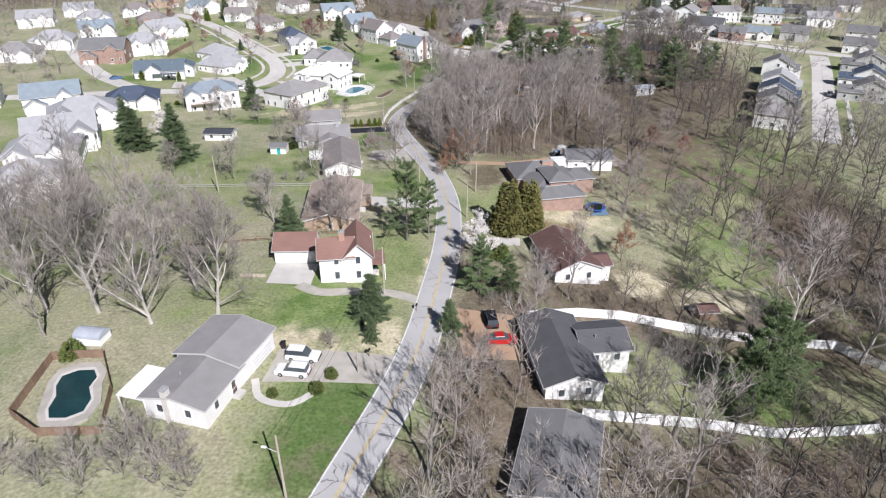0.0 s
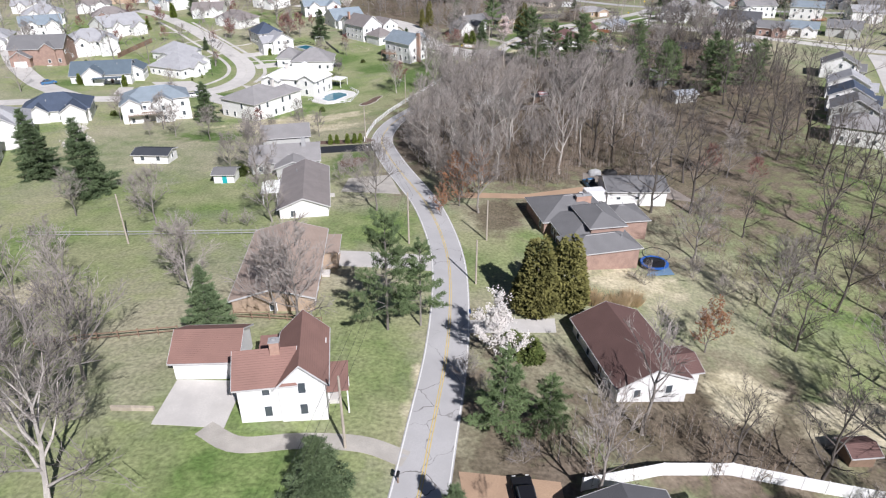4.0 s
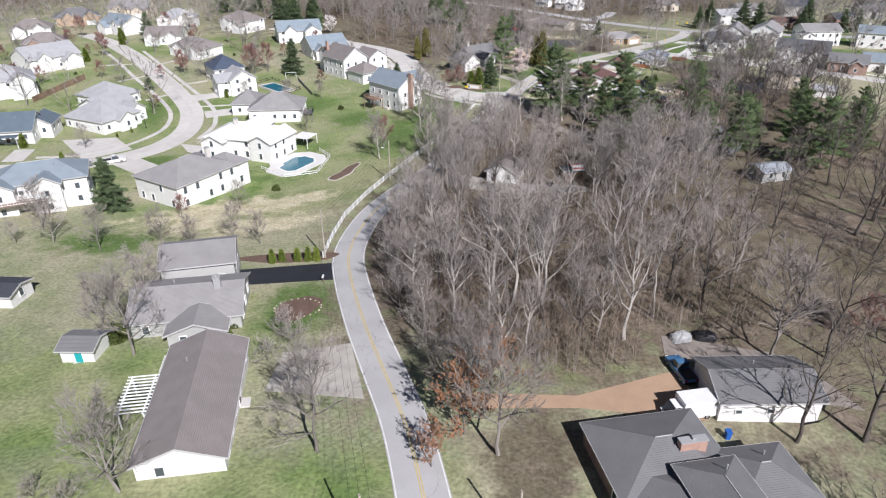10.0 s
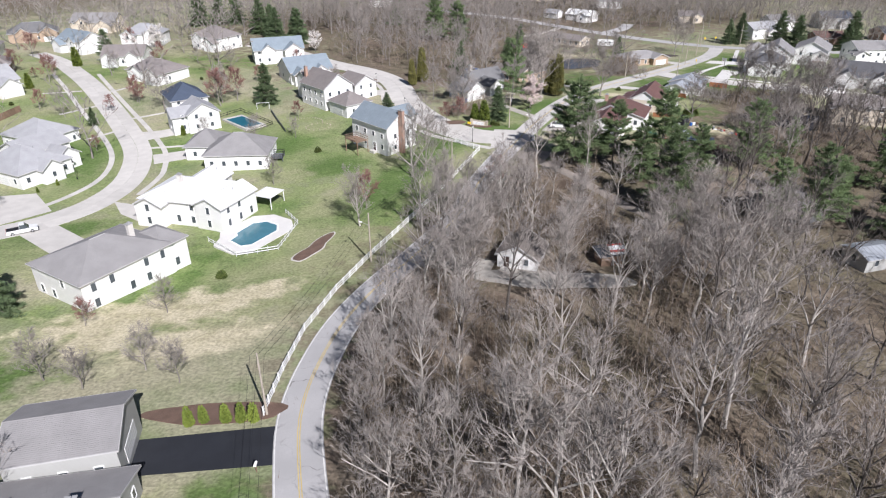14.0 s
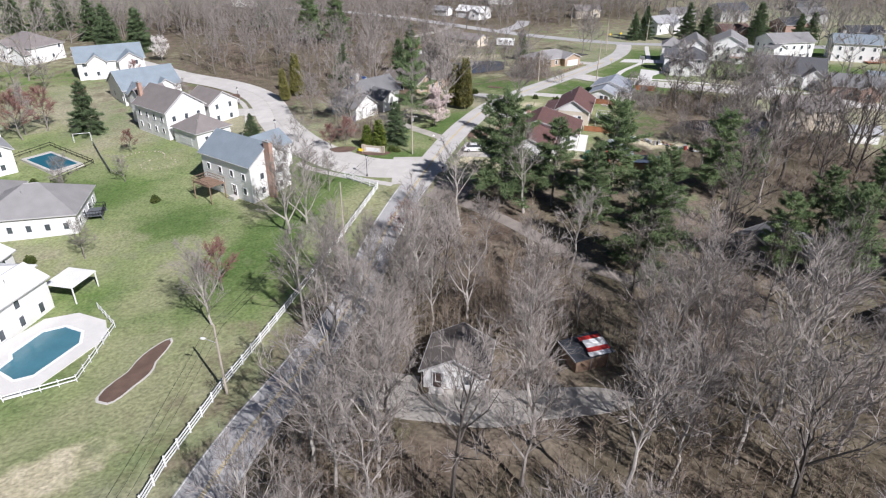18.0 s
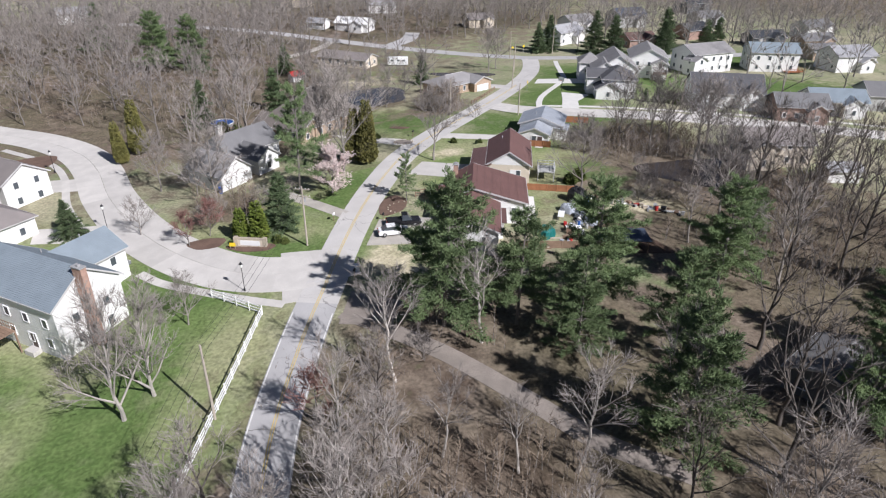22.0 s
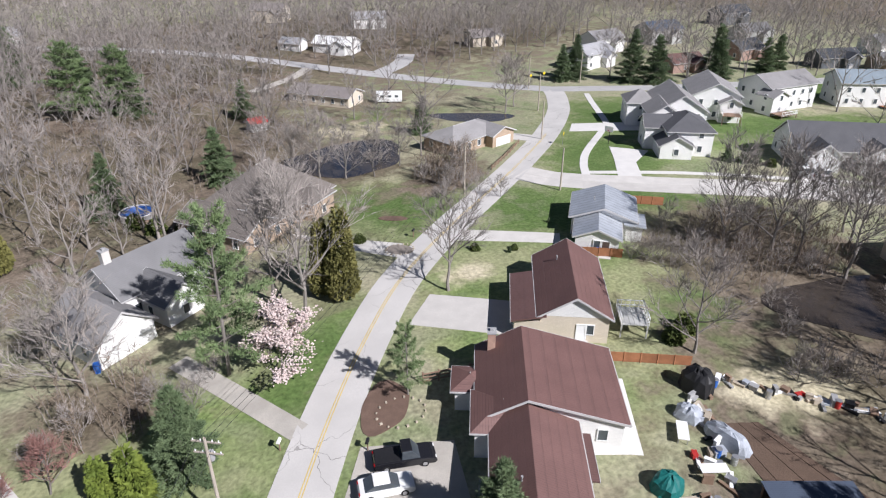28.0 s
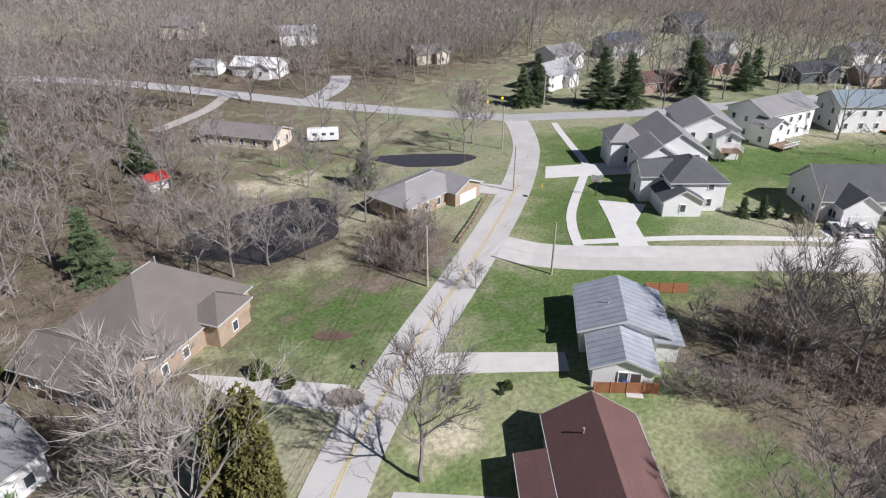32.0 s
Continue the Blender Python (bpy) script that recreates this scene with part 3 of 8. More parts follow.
# ---- streets, drives and walks ----
concrete_street("street", [(24.5, 297.5), (17, 297), (9.2, 300.3), (1.9, 308.3), (-4.5, 320), (-9.5, 335), (-12.5, 350), (-17, 362), (-26, 374), (-42, 388), (-62, 410), (-80, 424)], 4.3,
                "curving pale concrete street into the subdivision")
concrete_street("street", [(-170, 222), (-146, 228), (-128, 234), (-112, 240.5), (-97, 245), (-84, 252), (-76, 261.5), (-72.6, 271), (-72.2, 280.5), (-74.6, 291), (-78.6, 300.5), (-87, 314), (-101, 334.5), (-117.6, 357.3), (-132.4, 375.5), (-146, 391), (-162, 405)], 3.4,
                "wide pale concrete street between lawns and two-storey houses")
concrete_street("street", [(-112, 240.5), (-127, 251), (-139, 262), (-158, 285), (-178, 315), (-192, 345)], 3.4, "pale concrete side street of the subdivision")
concrete_street("street", [(76, 362), (82, 354.5), (97, 346), (117, 336), (140, 322), (160, 306), (190, 285)], 3.6, "straight pale concrete street with a pavement along it")
concrete_street("street", [(112, 178), (126, 206), (141, 236), (157, 268), (168, 292)], 3.8, "concrete street running between gabled houses")
far_road = tagged(new("road"), "distant pale asphalt road through bare woods", "road", kind="structure")
for pts in ([(118.5, 421), (108, 432), (97, 444), (86.7, 455), (76, 465.5), (60.5, 481), (37, 502), (10, 520), (-30, 540)], [(118.5, 421), (130, 415.5), (147, 408), (170, 402), (197, 396), (240, 388)],
            [(80, 462), (92, 474), (98, 486)]):
    ribbon(curve(pts), 3.1, -3.1, 0.055, "carriageway", ASPHALT, far_road)
tagged(patch((20.6, 289.4), (26.5, 300), (15.4, 303.0), (13.6, 290.4), 0.045, "junction_apron", CONCRETE), "pale concrete apron where the street meets the road", "pavement", kind="structure")


def pavement(name, label, mat, quads, lift=0.045):
    top = tagged(new(name), label, "pavement" if "walk" in name else "driveway", kind="structure")
    for q in quads:
        patch(*q, lift, "paving", mat, top)
    return top


def walk_strip(name, label, pts, half, mat=CONCRETE, lift=0.05):
    top = tagged(new(name), label, "footpath", kind="structure")
    line = curve(pts, 0.75)
    for i in range(0, len(line) - 1, 3):
        ribbon(line, half, -half, lift, "slab", mat, top, i, min(i + 4, len(line)), cols=1)
    return top


pavement("driveway", "gravel drive beside the ranch house", GRAVEL, [((-24, 65.5), (-7, 66), (-5.6, 72), (-23, 72.5))])
walk_strip("garden_path", "curved pale garden path by the ranch house", [(-25, 66), (-23.5, 62.5), (-19.5, 61.5), (-16.5, 64)], 0.5)
walk_strip("drive_track", "narrow gravel track to the white farmhouse", [(-3.6, 87), (-8, 88.6), (-14, 88.6), (-20, 87.8), (-24, 90)], 1.1, GRAVEL)
pavement("driveway", "concrete court before the red-roofed garage", CONCRETE, [((-29.5, 90.5), (-22, 90), (-22, 97.6), (-29.5, 97.8))])
pavement("driveway", "concrete drive to the brown-roofed house", CONCRETE, [((3.6, 110.2), (15.5, 112.6), (15.8, 116), (3.8, 113.4))])
pavement("driveway", "bare earth drive with parked cars", CLAY, [((3, 73), (11.5, 74), (11.5, 86), (1.5, 86))])
pavement("driveway", "concrete drive of the brick house", CONCRETE, [((-17, 127), (-1.4, 126.6), (-1.8, 131.8), (-17, 132.5))])
pavement("driveway", "worn concrete parking court by the long ranch house", GRAVEL, [((-20, 160), (-8, 158.5), (-11, 170), (-19.5, 168))])
pavement("driveway", "fresh black asphalt drive", BLACKTOP, [((-32, 187.2), (-15.8, 188.6), (-16.9, 194.9), (-32.6, 193))])
pavement("driveway", "clay earth drive between the hip-roofed house and the barn", CLAY, [((3, 157.0), (17, 157.6), (17, 159.7), (3, 159.8)), ((17, 157.6), (31.5, 156.2), (31, 165.2), (17, 159.7))])
pavement("driveway", "leafy gravel yard behind the white barn", DIRTY_GRAVEL, [((30, 167.5), (44, 164.5), (45, 169), (31, 172.5)), ((44, 169), (47.5, 167), (51, 158.5), (45.4, 160))])
pavement("driveway", "gravel drive to the house in the wood", GRAVEL, [((-4, 236.5), (9, 230), (11, 236), (-1, 242))])
walk_strip("drive_track", "leaf-strewn gravel track down into the wood", [(20.5, 285.5), (25.5, 279), (30, 272.5), (35, 263), (39, 255), (45, 248)], 1.25, DIRTY_GRAVEL)
walk_strip("drive_track", "pale gravel drive to the white house", [(26.8, 311), (22, 318.5), (16.5, 327)], 1.15, GRAVEL)
pavement("driveway", "wide concrete drive beside the tiled-roof house", CONCRETE, [((41.5, 322.5), (53, 315), (56.5, 321), (46, 327.5))])
pavement("driveway", "long concrete drive of the tin-roofed house", CONCRETE, [((54.5, 339.8), (68, 333.2), (69.5, 336), (57, 342.6))])
pavement("driveway", "concrete drive shaded by a bare tree", CONCRETE, [((33.5, 352), (36.5, 346.5), (46, 337.6), (47.5, 341.8))])
pavement("patio_walk", "white paved terrace along the tiled house", PALE_PAVING, [((58.4, 305.6), (54.2, 296.6), (52.6, 297.4), (56.8, 306.3)), ((52.8, 299.2), (53.2, 297.1), (47.8, 299.2), (48.6, 301))])
pavement("driveway", "gravel forecourt with a parked car", GRAVEL, [((27.5, 300), (38, 296.5), (39.5, 304.5), (31.5, 307))])
pavement("driveway", "white concrete drive of the corner house", PALE_PAVING, [((91.6, 352.4), (95.4, 350.5), (99.4, 357.6), (96.6, 360.6)), ((96.6, 360.6), (99.4, 357.6), (106, 362.4), (100.4, 367.6)), ((99.3, 380.8), (103.3, 386.1), (118.4, 380.6), (114.2, 374.8)), ((122.4, 343.4), (128.4, 340.4), (125.6, 334.2), (119.6, 337.0))])
pavement("driveway", "concrete drive of the grey house by the pond", CONCRETE, [((82, 384), (88.5, 377.5), (91.5, 381), (84.5, 388.5))])
pavement("driveway", "grey turnout below the pines", DIRTY_GRAVEL, [((19.4, 283.4), (25.5, 280.5), (28, 285), (22.6, 289.6))])
walk_strip("drive_track", "pale gravel drive to a house behind bare trees", [(61.5, 478), (54.8, 467), (47.4, 459), (40, 452)], 1.6, GRAVEL)
walk_strip("footpath", "concrete footpath along the subdivision lawn", [(13.8, 290.2), (9, 293.6), (4, 297.6), (-1, 302), (-4, 306)], 0.7)
walk_strip("footpath", "concrete footpath across the corner lawn", [(86.8, 355.4), (90, 361), (94.7, 367), (105.1, 377.3), (110.4, 382.9), (116.2, 395), (120.4, 404), (124.3, 412)], 0.75, PALE_PAVING, 0.06)
walk_strip("footpath", "concrete footpath beside the straight street", [(87.5, 356.4), (104, 349.5), (122.3, 339.8), (145, 327), (168, 310)], 0.7, PALE_PAVING, 0.055)
walk_strip("footpath", "curved footpath between lawn and street", [(-100, 252.5), (-90.7, 256), (-83.6, 264.5), (-79.3, 276.6), (-79.8, 286.8), (-84.1, 297.7), (-94.3, 312.8), (-108.8, 332), (-125, 354.5), (-137.7, 371.1)], 0.65)
walk_strip("footpath", "footpath along the far side of the street", [(-66.4, 272), (-65.6, 281), (-66.4, 287.3), (-70.3, 298.2), (-80.1, 313.4), (-95.5, 334.7), (-108.6, 353), (-121.8, 371.8)], 0.65)
for a, b in (((-128, 346.4), (-117, 350)), ((-112, 326), (-104, 336)), ((-94.5, 306), (-88, 315)), ((-109, 347), (-103, 356)), ((-93, 321), (-82, 329)), ((-77, 300.4), (-64, 302.8)), ((-83, 311.5), (-71, 315.4))):
    walk_strip("footpath", "short concrete path from the kerb across the verge", [a, ((a[0] + b[0]) / 2, (a[1] + b[1]) / 2), b], 0.55)
walk_strip("footpath", "footpath past driveways beside the curving street", [(-6, 306), (-11.5, 320), (-16, 334), (-18, 348), (-22, 358), (-32, 370)], 0.65)
walk_strip("footpath", "footpath with kerb strip beside the gabled houses", [(104, 182), (119, 212), (134, 242), (150, 272)], 0.6)
walk_strip("footpath", "footpath across the street from the gabled houses", [(119, 176), (134, 206), (149, 236), (164, 266)], 0.6)
for q in ([(-60, 258), (-66, 262), (-70, 268), (-62, 266)], [(-66, 240), (-62, 246), (-77, 256.6), (-81, 251)], [(-101, 266.6), (-88.6, 271), (-80.6, 262.4), (-88.6, 252.6)], [(-62, 294), (-70, 290), (-72.6, 296), (-63, 300)], [(-71.6, 310.6), (-78.4, 306.4), (-81.6, 311), (-74, 316)],
          [(-108, 257.4), (-103.6, 258.6), (-101.6, 249.6), (-106, 248.2)], [(-20, 322), (-9, 318), (-10, 324), (-20, 327)], [(-24, 343), (-13, 340), (-13.5, 346), (-25, 349)]):
    pavement("driveway", "short pale concrete drive up to a garage", CONCRETE, [q])
disc(46.4, 340.2, 2.0, 1.4, -40, 0.10, "planting_bed", DIRTY_GRAVEL).parent = None
disc(48.9, 350.9, 2.3, 0.9, -28, 0.07, "planting_bed", MULCH)
tagged(disc(-22.2, 245, 5.3, 2.0, 66, 0.06, "stone_edging", CONCRETE, wobble=0.45, seed=4), "pale stone edging round a mulched bed in the lawn", "edging", kind="structure")
disc(-22.2, 245, 5.0, 1.72, 66, 0.1, "planting_bed", MULCH, wobble=0.45, seed=4)
tagged(disc(19.5, 229, 11.5, 3.3, -7, 0.07, "gravel_yard", GRAVEL, sides=40, wobble=0.32, seed=7), "pale gravel yard before a house among bare trees", "yard", kind="structure")
disc(-20, 179.5, 2.6, 4.2, -20, 0.07, "planting_bed", MULCH, wobble=0.2)
disc(5.4, 310.6, 2.6, 1.8, -20, 0.07, "planting_bed", MULCH, wobble=0.2)
disc(11.6, 306.6, 3.4, 1.3, -26, 0.08, "planting_bed", MULCH, wobble=0.2)
disc(35, 311, 3.4, 2.4, 50, 0.07, "planting_bed", MULCH, wobble=0.2)
disc(-25, 197.5, 8.0, 2.2, 0, 0.07, "planting_bed", MULCH, wobble=0.2)
disc(-27, 358, 6.5, 4.5, 10, 0.07, "planting_bed", MULCH, wobble=0.2)
for ob in [o for o in scene.objects if o.name.startswith("planting_bed")]:
    tagged(ob, "mulched planting bed with a curved edge", "flower bed", kind="structure")
for cx, cy, rx, ry, turn, lab in ((50, 384, 11, 12, 0, "dark still pond ringed by bare trees"), (97, 306, 12, 8, -20, "dark pond at the edge of the scrub"), (86, 403, 9, 5, -40, "small dark pond beyond the grey house")):
    tagged(disc(cx, cy, rx, ry, turn, 0.06, "pond", POND, wobble=0.32, rings=6, sides=40), lab, "pond", kind="structure")
tilled = tagged(new("tilled_plot"), "strips of bare dug garden earth", "garden plot", kind="structure")
for k in range(6):
    a, b = 63.0 + 0.62 * k, 61.0 + 1.45 * k
    patch((a, 297.2 - 0.2 * k), (a + 0.6, 297.0 - 0.2 * k), (b + 1.4, 284.4 - 0.5 * k), (b, 285.0 - 0.5 * k), 0.05 + 0.04 * (k % 2), "tilled_strip", DIRT, tilled)

# ---- houses ----
WIN = {}


def window_meshes(w, h):
    if (w, h) not in WIN:
        fr = Shape()
        o = [(-w / 2, -h / 2), (w / 2, -h / 2), (w / 2, h / 2), (-w / 2, h / 2)]
        q = [(-w / 2 + 0.09, -h / 2 + 0.09), (w / 2 - 0.09, -h / 2 + 0.09), (w / 2 - 0.09, h / 2 - 0.09), (-w / 2 + 0.09, h / 2 - 0.09)]
        vs = [(x, y, z) for y in (-0.06, 0.06) for ring in (o, q) for x, z in ring]
        fs = []
        for k in range(4):
            j = (k + 1) % 4
            fs += [(k, j, 4 + j, 4 + k), (8 + j, 8 + k, 12 + k, 12 + j), (j, k, 8 + k, 8 + j), (4 + k, 4 + j, 12 + j, 12 + k)]
        fr.add(vs, fs)
        WIN[w, h] = fr.mesh("window", TRIM), Shape().box(0, 0.01, 0, w - 0.1, 0.03, h - 0.1).mesh("pane", GLASS)
    return WIN[w, h]


def garage_mesh(w):
    if ("g", w) not in WIN:
        s = Shape()
        for k in range(4):
            s.box(0, 0, 0.27 + 0.53 * k, w, 0.06, 0.51)
        WIN["g", w] = s.mesh("garage_door", DOOR_WHITE)
    return WIN["g", w]


def inside(x, y, wings, skip):
    for i, w in enumerate(wings):
        if i == skip:
            continue
        c, s = math.cos(radians(w[2])), math.sin(radians(w[2]))
        u, v = c * (x - w[0]) + s * (y - w[1]), -s * (x - w[0]) + c * (y - w[1])
        if abs(u) < w[3] / 2 + 0.1 and abs(v) < w[4] / 2 + 0.1:
            return True
    return False


def house(label, wall, roof, wings, garages=(), door=None, chimney=None, seed=1, windows=1.0, kind="house", base=None, trim=TRIM, group="", gable_wall=None, win_size=(1.0, 1.35)):
    """wings: (x, y, turn, length, depth, wall height, roof form, pitch); the ridge runs along the length. Sides: 0 and 2 the ends, 1 and 3 the eaves."""
    rnd = random.Random(seed)
    x0, y0, t0 = wings[0][:3]
    z0 = gz(x0, y0) if base is None else base
    top = thing(kind, label, kind.replace("_", " "), pose(x0, y0, z0, 0, 0, t0), group)
    back = pose(x0, y0, z0, 0, 0, t0).inverted()
    for i, (x, y, turn, L, W, h, form, pitch) in enumerate(wings):
        m = back @ pose(x, y, z0, 0, 0, turn)
        ov, rise = 0.4, pitch * W / 2
        if form == "canopy":
            sh = Shape()
            for px in (-L / 2 + 0.15, L / 2 - 0.15):
                for py in (-W / 2 + 0.15, W / 2 - 0.15):
                    part("post", Shape().box(px, py, h / 2 - 0.4, 0.14, 0.14, h + 0.8), trim, top, m=m)
            part("roof", Shape().box(0, 0, h + 0.1, L, W, 0.16), roof, top, m=m)
            continue
        form, _, shift = form.partition(":")
        gab, off_r = form == "gable", float(shift or 0)
        sec = [(-W / 2, -2.2), (W / 2, -2.2), (W / 2, h)] + ([(off_r, h + rise)] if gab else []) + [(-W / 2, h)]
        part("wall", Shape().sweep(sec, -L / 2, L / 2), wall, top, m=m)
        if gab and gable_wall:
            for e in (-L / 2 - 0.03, L / 2 - 0.02):
                part("gable", Shape().sweep([(-W / 2, h - 0.1), (W / 2, h - 0.1), (W / 2, h), (0, h + rise), (-W / 2, h)], e, e + 0.05), gable_wall, top, "white boarded gable", m=m)
        tr = Shape()
        ze, w, l = h - pitch * ov, W / 2 + ov, L / 2 + ov
        if gab:
            zm, zp = h - ov * rise / (W / 2 + off_r), h - ov * rise / (W / 2 - off_r)
            sec = [(-w, zm), (off_r, h + rise), (w, zp), (w, zp + 0.16), (off_r, h + rise + 0.17), (-w, zm + 0.16)]
            rf = part("roof", Shape().sweep(sec, -l, l), roof, top, m=m)
            for e in (-l - 0.03, l - 0.01):
                for sg in (1, -1):
                    zs = zp if sg > 0 else zm
                    q = [(sg * w, zs - 0.06), (off_r, h + rise - 0.06), (off_r, h + rise + 0.19), (sg * w, zs + 0.185)]
                    tr.sweep(q if sg > 0 else q[::-1], e, e + 0.04)
            for sg in (1, -1):
                tr.box(0, sg * (w + 0.045), (zp if sg > 0 else zm) + 0.05, 2 * l, 0.09, 0.14)
        elif form == "hip":
            r = max(L / 2 - W / 2, 0.05)
            vs = [(-l, -w, ze), (l, -w, ze), (l, w, ze), (-l, w, ze), (-l, -w, ze + 0.16), (l, -w, ze + 0.16), (l, w, ze + 0.16), (-l, w, ze + 0.16), (-r, 0, h + rise + 0.16), (r, 0, h + rise + 0.16)]
            rf = part("roof", Shape().add(vs, [(3, 2, 1, 0), (0, 1, 5, 4), (1, 2, 6, 5), (2, 3, 7, 6), (3, 0, 4, 7), (4, 5, 9, 8), (5, 6, 9), (6, 7, 8, 9), (7, 4, 8)]), roof, top, m=m)
            for sg in (1, -1):
                tr.box(0, sg * (w + 0.03), ze + 0.06, 2 * l + 0.12, 0.06, 0.16)
                tr.box(sg * (l + 0.03), 0, ze + 0.06, 0.06, 2 * w, 0.16)
            tr.rod((-r, 0, h + rise + 0.19), (r, 0, h + rise + 0.19), 0.05, 0.05, 4)
        else:
            sec = [(-w, h), (w, h + pitch * W), (w, h + pitch * W + 0.16), (-w, h + 0.16)]
            rf = part("roof", Shape().sweep(sec, -l, l), roof, top, m=m)
            tr.box(0, -w - 0.03, h + 0.08, 2 * l, 0.05, 0.2)
        part("roof_trim", tr, GUTTER if trim is TRIM else trim, rf)
        if form in ("gable", "hip") and L > 6 and h > 2.4:
            for k in range(rnd.choice((0, 1, 1))):
                u, v = rnd.uniform(-L / 3, L / 3), rnd.choice((-1, 1)) * W * rnd.uniform(0.12, 0.25)
                z = h + rise - rise * abs(v - off_r) / (W / 2 - off_r * (1 if v > off_r else -1))
                part("vent_pipe", Shape().lathe([(0.07, z - 0.3), (0.07, z + 0.55), (0.1, z + 0.55), (0.1, z + 0.7)], 6, u, v), PIPE, top, m=m)
        if windows and h > 2.2 and L > 2.5:
            ww, wh = win_size
            fm, pm = window_meshes(ww, wh)
            for side in range(4):
                run, off = (W, L / 2) if side in (0, 2) else (L, W / 2)
                n = int((run - 1.2) / 2.7)
                for st in range(2 if h > 4.4 else 1):
                    for k in range(n):
                        if rnd.random() > windows:
                            continue
                        u = (k - (n - 1) / 2) * run / (n + 0.2)
                        px, py, rz = ((off, u, 90), (-u, off, 180), (-off, -u, -90), (u, -off, 0))[side]
                        g = pose(x, y, z0, 0, 0, turn) @ Vector((px * 1.02 + (0.4 if side == 0 else -0.4 if side == 2 else 0), py * 1.02 + (0.4 if side == 1 else -0.4 if side == 3 else 0), 0))
                        if inside(g.x, g.y, wings, i) or any(gw == i and gs == side and abs(u - gu) < gl / 2 + 0.7 and st == 0 for gw, gs, gu, gl in garages):
                            continue
                        wz = 1.55 + 2.75 * st
                        wob = part("window", fm, None, top, m=m @ pose(px, py, wz, 0, 0, rz) @ pose(0, -0.05, 0))
                        part("pane", pm, None, wob)
    for gw, side, u, gl in garages:
        x, y, turn, L, W = wings[gw][:5]
        off = L / 2 if side in (0, 2) else W / 2
        px, py, rz = ((off, u, 90), (-u, off, 180), (-off, -u, -90), (u, -off, 0))[side]
        part("garage_door", garage_mesh(gl), None, top, m=back @ pose(x, y, z0, 0, 0, turn) @ pose(px, py, 0, 0, 0, rz) @ pose(0, -0.04, 0))
    if door:
        gw, side, u, mat = door
        x, y, turn, L, W = wings[gw][:5]
        off = L / 2 if side in (0, 2) else W / 2
        px, py, rz = ((off, u, 90), (-u, off, 180), (-off, -u, -90), (u, -off, 0))[side]
        md = back @ pose(x, y, z0, 0, 0, turn) @ pose(px, py, 0, 0, 0, rz)
        d = part("door", Shape().box(0, -0.04, 1.03, 0.95, 0.07, 2.06), mat, top, m=md)
        part("door_frame", Shape().box(-0.53, -0.05, 1.06, 0.1, 0.1, 2.12).box(0.53, -0.05, 1.06, 0.1, 0.1, 2.12).box(0, -0.05, 2.17, 1.16, 0.1, 0.1), trim, d)
        part("step", Shape().box(0, -0.6, -0.3, 1.6, 1.1, 0.9), CONCRETE, top, m=md)
    if chimney:
        cx, cy, ch, cm, cw = (*chimney, 0.95)[:5]
        v = back @ Vector((cx, cy, z0))
        ck = part("chimney", Shape().box(v.x, v.y, ch / 2 - 0.5, cw, 0.75, ch + 1.0), cm, top)
        part("chimney_cap", Shape().box(v.x, v.y, ch + 0.06, cw + 0.15, 0.9, 0.12).box(v.x, v.y, ch + 0.24, 0.35, 0.35, 0.25), PIPE, ck)
    return top


# first quarter of the way
house("long white ranch house with a low grey roof on the lawn", WHITE_SIDING, ROOF_GREY, [(-29.6, 70.0, 73, 8.4, 9.4, 3.3, "gable", 0.2), (-31.5, 62.3, 75, 8.4, 8.6, 2.8, "gable", 0.2)],
      garages=((0, 3, 1.0, 4.6),), door=(1, 3, 2.0, DOOR_DARK), chimney=(-33.4, 58.6, 4.6, CHIMNEY_PALE), seed=3)
house("white two-storey farmhouse with steep red gables and a porch", WHITE_SIDING, ROOF_RED, [(-18.0, 94.0, 8, 5.6, 5.6, 5.0, "gable", 0.75), (-14.7, 96.0, 98, 9.0, 4.6, 4.9, "gable", 1.0), (-11.3, 95.2, 98, 4.8, 2.6, 2.6, "canopy", 0.12), (-17.5, 99.5, 8, 5.0, 4.0, 2.8, "flat", 0.1)],
      door=(1, 3, -1.2, DOOR_DARK), chimney=(-16.9, 93.9, 8.3, CHIMNEY_BRICK), seed=5, win_size=(0.9, 1.5))
house("white double garage with a red shingle roof", WHITE_SIDING, ROOF_RED, [(-26.3, 101.2, 2, 7.0, 6.4, 2.8, "gable", 0.55)], garages=((0, 3, 0, 4.6),), windows=0, kind="garage")
house("flat white patio cover on posts beside the ranch house", WHITE_SIDING, ROOF_WHITE, [(-37.7, 62.6, 75, 6.0, 4.0, 2.5, "canopy", 0.05)], kind="patio_cover", windows=0)
house("white-gabled bungalow with a brown shingle roof", WHITE_SIDING, ROOF_MAROON, [(23.6, 107.3, -79, 14.0, 9.0, 2.9, "gable", 0.42), (29.0, 105.0, 11, 4.0, 4.6, 2.4, "gable", 0.35)], door=(0, 3, 2, DOOR_DARK), seed=7, gable_wall=WHITE_SIDING)
house("grey-roofed bungalow inside a white privacy fence", WHITE_SIDING, ROOF_CHARCOAL, [(17.0, 74.3, -83, 15.6, 8.2, 2.9, "gable", 0.36), (23.5, 77.5, 7, 7.0, 7.0, 2.8, "gable", 0.36)], door=(0, 3, 2, DOOR_DARK), seed=8)
house("house with a plain blue-grey roof among bare trees", GREY_SIDING, ROOF_SLATE, [(13.5, 53.2, 74, 13.2, 8.6, 2.8, "gable", 0.2)], seed=9)
